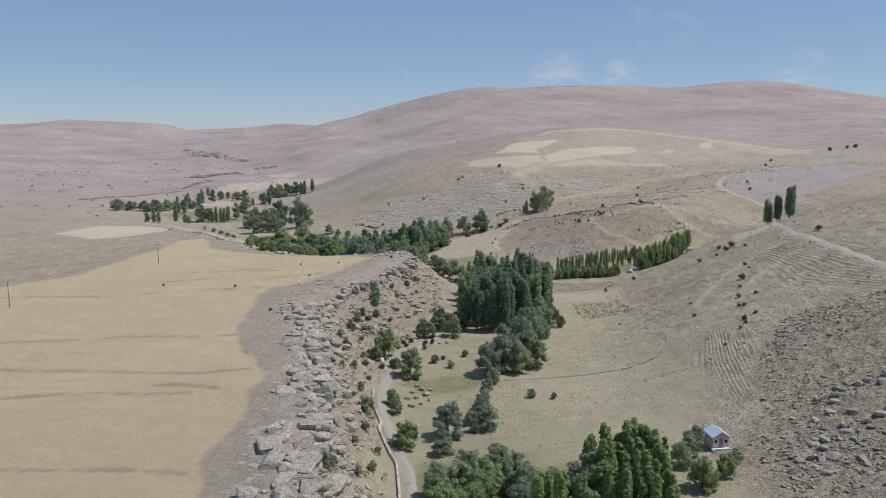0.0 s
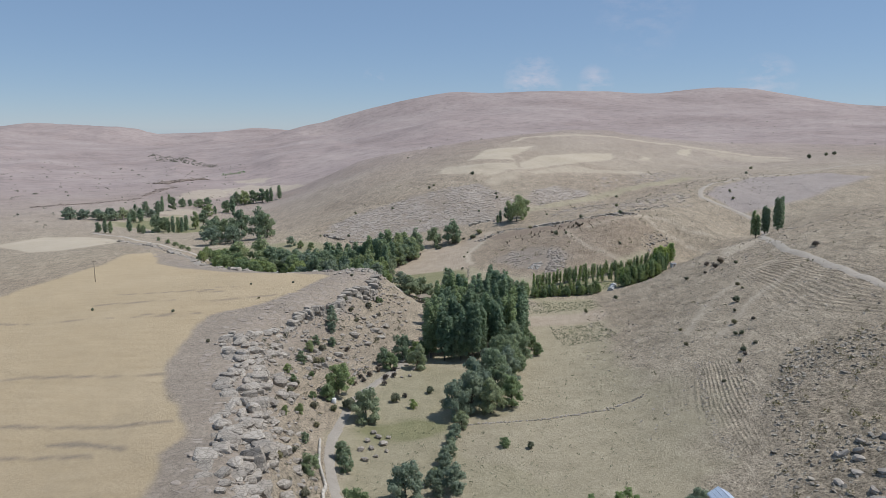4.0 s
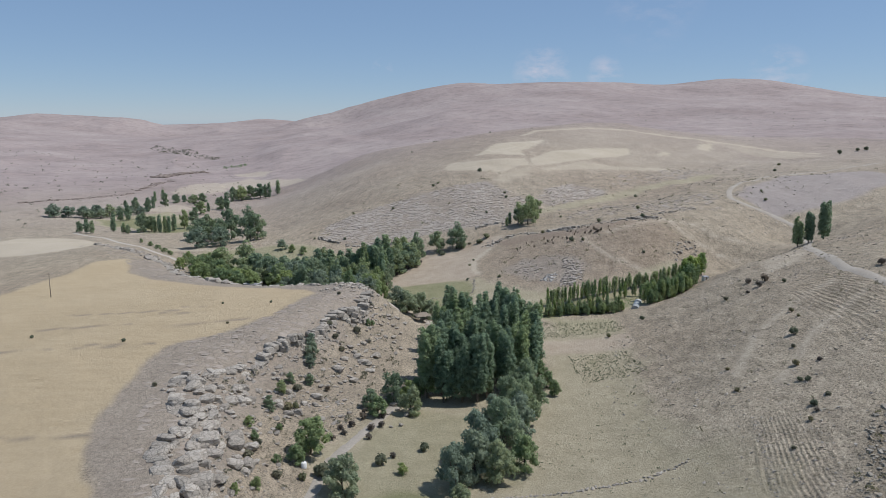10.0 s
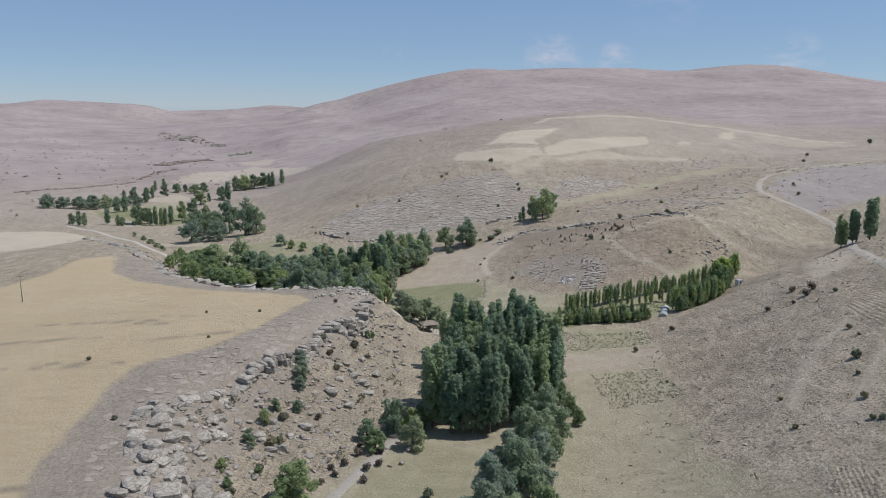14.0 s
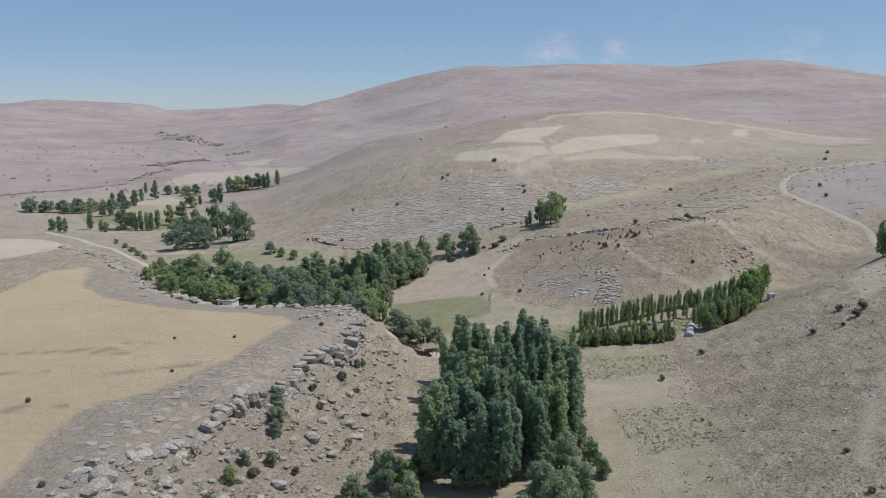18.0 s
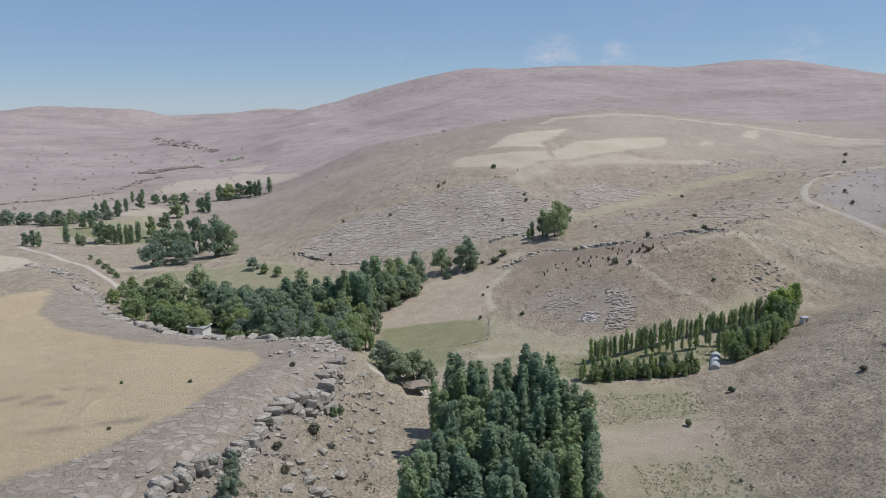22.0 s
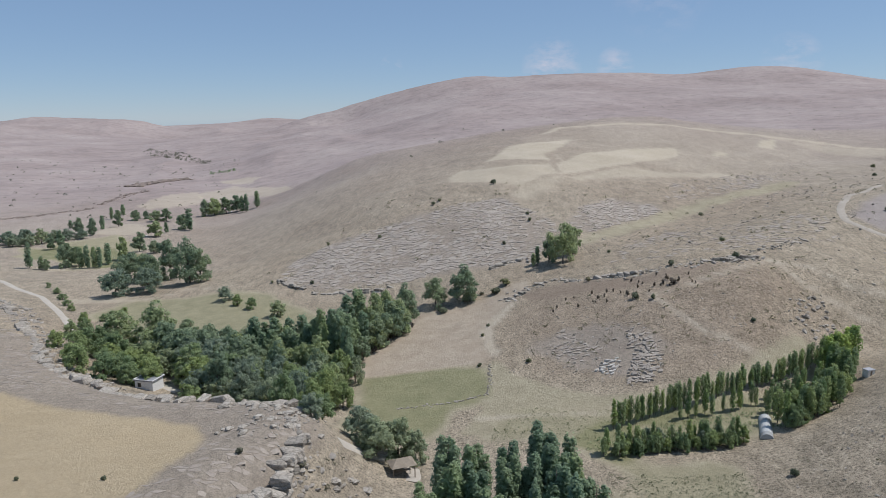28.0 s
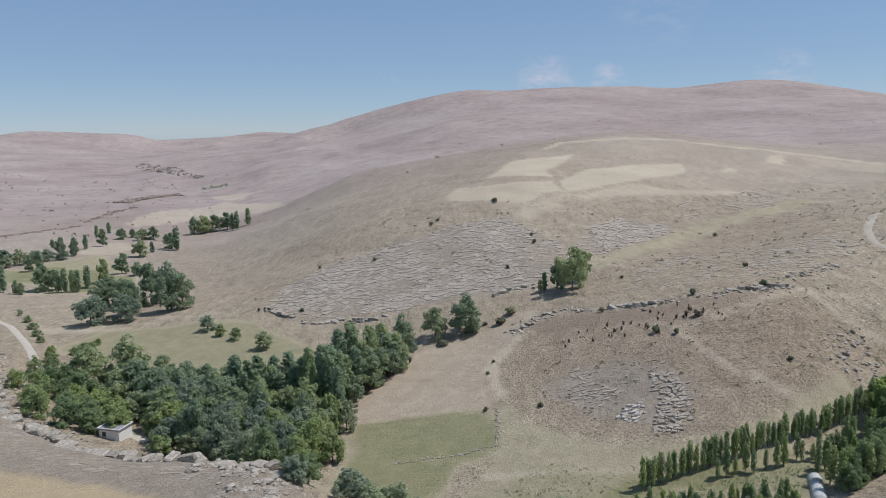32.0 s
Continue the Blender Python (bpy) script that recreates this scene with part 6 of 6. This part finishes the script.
# slim young trees in rows under the brow of the round hill
for k in range(40):
    s = RNG.random()
    plant("thorn", 40 + 42 * s + RNG.normal() * 1.5, 346 - 6 * s + RNG.normal() * 3.0, RNG.uniform(0.9, 1.7), 0.45, label="slim dark young tree on the round hill")


def scrub_field(name, label, poly, n, lo, hi, material, leaves=26, thin=None):
    """Uncounted low shrubs over a wide slope, in one mesh of leaf sprays."""
    pos, size = [], []
    for x, y, s, *_ in spots_in(poly, n, lo, hi, 2.0, 1.0, thin):
        z = ground_z(x, y)
        for _ in range(leaves):
            d = RNG.normal(size=3)
            d /= np.linalg.norm(d)
            pos.append((x + d[0] * s * 0.5, y + d[1] * s * 0.5, z + abs(d[2]) * s * 0.6 + 0.05 * s))
            size.append(s * 0.42)
    pos, size = np.array(pos), np.array(size)
    n = len(pos)
    a, b = RNG.normal(size=(n, 3)), RNG.normal(size=(n, 3))
    a /= np.linalg.norm(a, axis=1)[:, None]
    b = np.cross(a, b)
    b /= np.linalg.norm(b, axis=1)[:, None]
    v = np.stack([pos - a * size[:, None] * 0.5, pos + b * size[:, None] * 0.5, pos + a * size[:, None] * 0.5], 1).reshape(-1, 3)
    me = bpy.data.meshes.new(name)
    me.from_pydata(v.tolist(), [], np.arange(n * 3).reshape(-1, 3).tolist())
    me.materials.append(material)
    return tagged(new(name, me), label, "shrubs", kind="stuff")


scrub_field("east_hill_scrub", "dry low shrubs dotted over the hillside", EAST_HILL, 500, 0.3, 0.9, SCRUB, 14)
scrub_field("stony_hill_scrub", "dry shrubs between the boulders", STONY, 420, 0.4, 1.2, SCRUB, 16)
scrub_field("valley_weeds", "green weeds and low plants on the valley floor", [(-6, 100), (-10, 160), (20, 165), (45, 215), (66, 262), (60, 230), (48, 160), (42, 115)], 1300, 0.12, 0.55, OLIVE, 10)
scrub_field("plot_weeds", "green weeds in the fallow plots", [(44, 216), (44, 236), (61, 237), (61, 218)], 900, 0.12, 0.6, OLIVE, 10)
scrub_field("plot_weeds", "dry weeds in the fallow plots", [(38, 252), (42, 268), (66, 266), (66, 254)], 1000, 0.12, 0.55, OLIVE, 10)
scrub_field("garden_weeds", "grassy weeds between the planted rows", [(40, 280), (40, 274), (84, 282), (84, 294)], 380, 0.3, 0.9, FRESH, 10)
scrub_field("foot_weeds", "dry weeds along the foot of the round hill", PLOT_EAST, 500, 0.12, 0.6, OLIVE, 10)
scrub_field("cliff_scrub", "olive shrubs on the slope under the cliff", SCREE, 420, 0.3, 1.2, SCRUB, 18)
scrub_field("dome_scrub", "dark low shrubs on the round hill", [(30, 312), (60, 300), (120, 325), (125, 360), (90, 356), (64, 342), (40, 350)], 320, 0.3, 1.1, SCRUB, 14)
scrub_field("middle_scrub", "shrubs dotted over the middle hills", [(-60, 420), (-20, 520), (60, 470), (230, 560), (260, 440), (130, 370), (40, 410)], 420, 0.4, 1.5, SCRUB, 14)
scrub_field("far_scrub", "dark shrubs dotted over the far slopes", [(-120, 620), (-60, 1300), (500, 1500), (900, 1200), (420, 620), (100, 640)], 200, 0.8, 2.2, SCRUB, 14)
scrub_field("west_scrub", "dark shrubs dotted over the west plain", [(-180, 760), (-300, 1300), (-900, 1500), (-700, 900), (-330, 500), (-230, 470)], 420, 0.8, 3.0, SCRUB, 14)
scrub_field("valley_woods", "dark far trees along the valley bottom", [(-656, 1812), (-539, 1668), (-373, 1368), (-350, 1300), (-472, 1450), (-622, 1690)], 260, 1.5, 4.5, SCRUB, 16)
scrub_field("stream_woods", "dark far trees by the stream", [(-290, 1110), (-260, 1110), (-255, 1090), (-290, 1085)], 40, 1.5, 4.0, BROAD, 16)


# ---- walls, houses and small things ----
PLASTER = varied("pink_plaster", (0.66, 0.50, 0.47), (0.76, 0.61, 0.58), 0.8, 0.9, 6.0, 0.15, 0.02)
WHITE = varied("white_paint", (0.70, 0.69, 0.66), (0.80, 0.79, 0.77), 0.8, 0.8, 6.0, 0.1, 0.01)
BLUE_ROOF = varied("blue_sheet_roof", (0.36, 0.42, 0.50), (0.45, 0.51, 0.60), 0.9, 0.45, 5.0, 0.1, 0.01)
GREY_ROOF = varied("grey_flat_roof", (0.26, 0.26, 0.28), (0.34, 0.34, 0.36), 0.9, 0.8, 5.0, 0.2, 0.02)
TILE_ROOF = varied("clay_roof", (0.42, 0.22, 0.14), (0.52, 0.30, 0.20), 0.9, 0.85, 5.0, 0.3, 0.03)
TIMBER = varied("grey_timber", (0.20, 0.16, 0.12), (0.33, 0.28, 0.22), 1.2, 0.85, 8.0, 0.2, 0.02)
CONCRETE = varied("pale_concrete", (0.42, 0.385, 0.335), (0.54, 0.50, 0.44), 0.7, 0.9, 5.0, 0.25, 0.03)
FILM = varied("greenhouse_film", (0.36, 0.365, 0.36), (0.47, 0.475, 0.47), 0.9, 0.5, 6.0, 0.15, 0.03)
DARK, dark_nt, dark_b = mat("dark_glass")
dark_b.inputs["Base Color"].default_value, dark_b.inputs["Roughness"].default_value = (0.03, 0.035, 0.04, 1), 0.15


def stone_house():
    root = tagged(new("cabin"), "small pink cabin with a blue sheet-metal roof and white terrace", "house")
    w, d, h = 3.8, 4.0, 2.4
    bm = bmesh.new()
    box(bm, -w / 2, -d / 2, -0.6, w / 2, d / 2, h, 0.03)
    part("wall", bm, PLASTER, root)
    bm = bmesh.new()
    e = 0.35
    pts = [(-w / 2 - e, -d / 2 - e, h - 0.05), (w / 2 + e, -d / 2 - e, h - 0.05), (w / 2 + e, d / 2 + e, h - 0.05), (-w / 2 - e, d / 2 + e, h - 0.05), (0, -d / 2 - e, h + 1.25), (0, d / 2 + e, h + 1.25)]
    vs = [bm.verts.new(p) for p in pts] + [bm.verts.new((x, y, z - 0.1)) for x, y, z in pts]
    for f in ((0, 4, 5, 3), (4, 1, 2, 5), (6, 9, 11, 10), (10, 11, 8, 7), (0, 3, 9, 6), (1, 7, 8, 2), (0, 6, 10, 4), (4, 10, 7, 1), (3, 5, 11, 9), (5, 2, 8, 11)):
        bm.faces.new([vs[i] for i in f])
    part("roof", bm, BLUE_ROOF, root, "blue-grey sheet-metal gable roof")
    for k in range(7):
        x = -w / 2 - e + 0.15 + k * (w + 2 * e - 0.3) / 6
        zz = h - 0.05 + 1.3 * (1 - abs(x) / (w / 2 + e))
        bm = bmesh.new()
        box(bm, x - 0.03, -d / 2 - e, zz - 0.01, x + 0.03, d / 2 + e, zz + 0.05)
        part("roof_seam", bm, BLUE_ROOF, root)
    bm = bmesh.new()
    for s in (-1, 1):
        vs = [bm.verts.new(p) for p in ((-w / 2, s * d / 2 * 0.995, h - 0.1), (w / 2, s * d / 2 * 0.995, h - 0.1), (0, s * d / 2 * 0.995, h + 1.05))]
        bm.faces.new(vs if s < 0 else vs[::-1])
    part("gable", bm, PLASTER, root)
    door = None
    bm = bmesh.new()
    box(bm, -0.5, -d / 2 - 0.05, 0, 0.45, -d / 2 + 0.03, 2.05, 0.02)
    door = part("door", bm, TIMBER, root, "dark wooden door")
    bm = bmesh.new()
    box(bm, 0.28, -d / 2 - 0.11, 0.95, 0.36, -d / 2 - 0.05, 1.08)
    part("handle", bm, DARK, door)
    for x in (-1.2, 1.15):
        bm = bmesh.new()
        box(bm, x - 0.42, -d / 2 - 0.05, 0.95, x + 0.42, -d / 2 + 0.02, 1.85, 0.02)
        win = part("window", bm, WHITE, root)
        bm = bmesh.new()
        box(bm, x - 0.35, -d / 2 - 0.07, 1.03, x - 0.02, -d / 2 - 0.045, 1.77)
        box(bm, x + 0.02, -d / 2 - 0.07, 1.03, x + 0.35, -d / 2 - 0.045, 1.77)
        part("pane", bm, DARK, win)
    bm = bmesh.new()
    box(bm, -w / 2 - 0.3, -d / 2 - 1.5, -1.4, w / 2 + 0.3, -d / 2, -0.02, 0.04)
    part("terrace", bm, WHITE, root, "white terrace in front of the door")
    bm = bmesh.new()
    box(bm, -w / 2 - 0.3, -d / 2 - 1.5, -0.02, w / 2 + 0.3, -d / 2 - 1.35, 0.4, 0.03)
    box(bm, w / 2 + 0.15, -d / 2 - 1.35, -0.02, w / 2 + 0.3, -d / 2, 0.4, 0.03)
    part("parapet", bm, WHITE, root)
    root.matrix_world = pose(51.0, 124.0, ground_z(51.0, 124.0) + 0.5, 0, 0, 6) @ Matrix.Diagonal((0.82, 0.82, 0.86, 1))
    return root


stone_house()


def hut():
    root = tagged(new("hut"), "white plastered hut with a grey flat roof among the trees", "house")
    w, d, h = 5.0, 4.2, 2.6
    bm = bmesh.new()
    box(bm, -w / 2, -d / 2, -0.8, w / 2, d / 2, h, 0.03)
    part("wall", bm, WHITE, root)
    bm = bmesh.new()
    box(bm, -w / 2 - 0.3, -d / 2 - 0.3, h + 0.004, w / 2 + 0.3, d / 2 + 0.3, h + 0.22, 0.03)
    part("roof", bm, GREY_ROOF, root, "grey flat concrete roof")
    for x0, y0, x1, y1 in ((-w / 2 - 0.3, -d / 2 - 0.3, w / 2 + 0.3, -d / 2 - 0.12), (-w / 2 - 0.3, d / 2 + 0.12, w / 2 + 0.3, d / 2 + 0.3), (-w / 2 - 0.3, -d / 2 - 0.1, -w / 2 - 0.12, d / 2 + 0.1), (w / 2 + 0.12, -d / 2 - 0.1, w / 2 + 0.3, d / 2 + 0.1)):
        bm = bmesh.new()
        box(bm, x0, y0, h + 0.224, x1, y1, h + 0.40, 0.02)
        part("roof_edge", bm, WHITE, root)
    for x in (-1.2,):
        bm = bmesh.new()
        box(bm, x - 0.5, -d / 2 - 0.05, 1.0, x + 0.5, -d / 2 + 0.03, 2.1, 0.02)
        win = part("window", bm, TIMBER, root)
        bm = bmesh.new()
        box(bm, x - 0.42, -d / 2 - 0.07, 1.08, x + 0.42, -d / 2 - 0.045, 2.02)
        part("pane", bm, DARK, win)
    bm = bmesh.new()
    box(bm, -w / 2 - 0.05, -0.5, 0, -w / 2 + 0.03, 0.45, 2.05, 0.02)
    part("door", bm, TIMBER, root)
    root.matrix_world = pose(-59.5, 317.5, ground_z(-59.5, 317.5) - 0.1, 0, 0, -15)
    return root


hut()


def shed(x, y, w, d, h, yaw, roof, label):
    root = tagged(new("shelter"), label, "shelter")
    for sx in (-1, 1):
        for sy in (-1, 1):
            bm = bmesh.new()
            box(bm, sx * w / 2 - 0.08, sy * d / 2 - 0.08, -0.5, sx * w / 2 + 0.08, sy * d / 2 + 0.08, h, 0.02)
            part("post", bm, TIMBER, root)
    bm = bmesh.new()
    e = 0.4
    pts = [(-w / 2 - e, -d / 2 - e, h - 0.1), (w / 2 + e, -d / 2 - e, h - 0.1), (w / 2 + e, d / 2 + e, h - 0.1), (-w / 2 - e, d / 2 + e, h - 0.1), (-w / 4, 0, h + 0.8), (w / 4, 0, h + 0.8)]
    vs = [bm.verts.new(p) for p in pts]
    for f in ((0, 1, 5, 4), (1, 2, 5), (2, 3, 4, 5), (3, 0, 4), (3, 2, 1, 0)):
        bm.faces.new([vs[i] for i in f])
    part("roof", bm, roof, root)
    bm = bmesh.new()
    box(bm, -w / 2 + 0.3, -0.4, 0.68, w / 2 - 0.3, 0.4, 0.74, 0.02)
    box(bm, -w / 2 + 0.4, -0.06, -0.3, -w / 2 + 0.52, 0.06, 0.68)
    box(bm, w / 2 - 0.52, -0.06, -0.3, w / 2 - 0.4, 0.06, 0.68)
    part("bench_table", bm, TIMBER, root)
    root.matrix_world = pose(x, y, ground_z(x, y) + 0.05, 0, 0, yaw)
    return root


shed(5, 270.5, 4.0, 3.0, 2.3, 20, TIMBER, "small garden shelter with a worn hipped roof by the willows")
shed(-80, 345, 4.0, 3.0, 2.4, 50, TILE_ROOF, "small garden shelter with an orange tiled roof in the grove")


def greenhouse():
    root = tagged(new("greenhouse"), "arched greenhouse tunnel covered in pale plastic film", "greenhouse")
    n, length, r = 12, 10.0, 1.25
    arc = [(-r * math.cos(math.pi * k / n), r * 1.05 * math.sin(math.pi * k / n)) for k in range(n + 1)]
    bays = 6
    for b in range(bays):
        bm = bmesh.new()
        y0, y1 = b * length / bays, (b + 1) * length / bays
        rows = []
        for y, s in ((y0, 1.0), ((y0 + y1) / 2, 0.985), (y1, 1.0)):
            rows.append([bm.verts.new((x * s, y, z * s - 0.1)) for x, z in arc])
        for ra, rb in zip(rows, rows[1:]):
            for k in range(n):
                bm.faces.new((ra[k], ra[k + 1], rb[k + 1], rb[k]))
        child("film_panel", bm_mesh("film_panel", bm, FILM, True), root)
    for b in range(bays + 1):
        verts, faces = [], []
        tube(verts, faces, [(x * 1.015, b * length / bays, z * 1.015 - 0.1) for x, z in arc], [0.03] * (n + 1), 5)
        child("hoop", mesh_of("hoop", verts, faces, WHITE, True), root)
    for y in (0.02, length - 0.02):
        bm = bmesh.new()
        bm.faces.new([bm.verts.new((x * 0.99, y, z * 0.99 - 0.1)) for x, z in arc])
        ret = bmesh.ops.extrude_face_region(bm, geom=list(bm.faces))
        bmesh.ops.translate(bm, vec=(0, 0.05, 0), verts=[v for v in ret["geom"] if isinstance(v, bmesh.types.BMVert)])
        part("end_wall", bm, FILM, root)
    root.matrix_world = pose(74.3, 276.8, ground_z(75, 281) - 0.05, 0, 0, -22)
    return root


greenhouse()


def white_shed():
    root = tagged(new("shed"), "tiny white plastered shed at the end of the poplar rows", "shed")
    bm = bmesh.new()
    box(bm, -1.5, -1.2, -0.5, 1.5, 1.2, 1.9, 0.03)
    part("wall", bm, WHITE, root)
    bm = bmesh.new()
    box(bm, -1.7, -1.4, 1.904, 1.7, 1.4, 2.05, 0.03)
    part("roof", bm, GREY_ROOF, root)
    bm = bmesh.new()
    box(bm, -0.4, -1.25, 0, 0.4, -1.17, 1.7, 0.02)
    part("door", bm, TIMBER, root)
    root.matrix_world = pose(104, 295, ground_z(104, 295) + 0.1, 0, 0, 15) @ Matrix.Diagonal((0.6, 0.6, 0.7, 1))
    return root


white_shed()


def road_wall(line, label, name="stone_wall", height=0.8, thick=0.5, step=1.3):
    """A low wall of laid blocks along a line of the plan."""
    root = tagged(new(name), label, "wall", kind="structure")
    v, f = rock_shape(np.random.default_rng(4), 40, 8.0, 1.0)
    me = mesh_of("wall_block", v, f, CONCRETE)
    for x, y, way in resample(line, step):
        ob = new("wall_block", me)
        ob.parent = root
        ob.matrix_basis = Matrix.Translation((x, y, ground_z(x, y) + height * 0.32)) @ Euler((0, 0, way)).to_matrix().to_4x4() @ Matrix.Diagonal((step * 1.06, thick * RNG.uniform(0.9, 1.1), height * RNG.uniform(0.95, 1.1), 1))
    return root


road_wall([(-6.6, 96), (-7.2, 108), (-8.4, 119), (-11.6, 128), (-12.6, 131), (-12.4, 134), (-14.8, 143), (-15.8, 152)], "low pale wall beside the valley road")
strewn("field_wall", "tumbled dry-stone wall across the pasture", "wall", [(x + RNG.normal() * 0.25, y + RNG.normal() * 0.25, s * 1.2, s, s * 0.8) for (x, y, w), s in zip(np.repeat(resample([(12, 163), (22, 164), (34, 166), (44, 168), (54, 172)], 0.8), 2, 0), RNG.uniform(0.3, 0.7, 500))], SHAPES, JOINED_ROCK)
strewn("garden_wall", "tumbled dry-stone wall at the green plot's edge", "wall", [(x + RNG.normal() * 0.25, y + RNG.normal() * 0.25, s * 1.2, s, s * 0.8) for (x, y, w), s in zip(np.repeat(resample([(24.5, 320), (24, 312), (23, 305), (14, 303), (2, 302)], 0.8), 2, 0), RNG.uniform(0.3, 0.6, 500))], SHAPES, JOINED_ROCK)


def power_pole(x, y, h=8.0):
    root = tagged(new("power_pole"), "thin grey wooden power pole standing in the stubble field", "pole", "power poles")
    verts, faces = [], []
    tube(verts, faces, [(0, 0, -0.8), (0, 0, h * 0.5), (0.03, 0, h)], [0.14, 0.12, 0.09], 8)
    child("pole", mesh_of("pole", verts, faces, TIMBER, True), root)
    bm = bmesh.new()
    box(bm, -0.9, -0.06, h - 0.6, 0.9, 0.06, h - 0.46, 0.01)
    part("crossarm", bm, TIMBER, root)
    for sx in (-0.75, 0.0, 0.75):
        verts, faces = [], []
        tube(verts, faces, [(sx, 0, h - 0.46), (sx, 0, h - 0.36), (sx, 0, h - 0.26)], [0.03, 0.06, 0.03], 6)
        child("insulator", mesh_of("insulator", verts, faces, WHITE, True), root)
    root.matrix_world = pose(x, y, ground_z(x, y), 0, 0, RNG.uniform(-20, 20))
    return root


power_pole(-124, 197)
power_pole(-112, 274)
tank = tagged(new("water_tank"), "small white water tank standing beside the road", "tank")
tv, tf = [], []
tube(tv, tf, [(0, 0, -0.2), (0, 0, 0.0), (0, 0, 0.9), (0, 0, 1.05), (0, 0, 1.12)], [0.5, 0.52, 0.52, 0.42, 0.15], 14)
child("body", mesh_of("body", tv, tf, WHITE, True), tank)
tv, tf = [], []
tube(tv, tf, [(0, 0, 1.1), (0, 0, 1.2)], [0.16, 0.14], 10)
child("lid", mesh_of("lid", tv, tf, GREY_ROOF, True), tank)
tank.matrix_world = pose(-15.5, 172, ground_z(-15.5, 172))
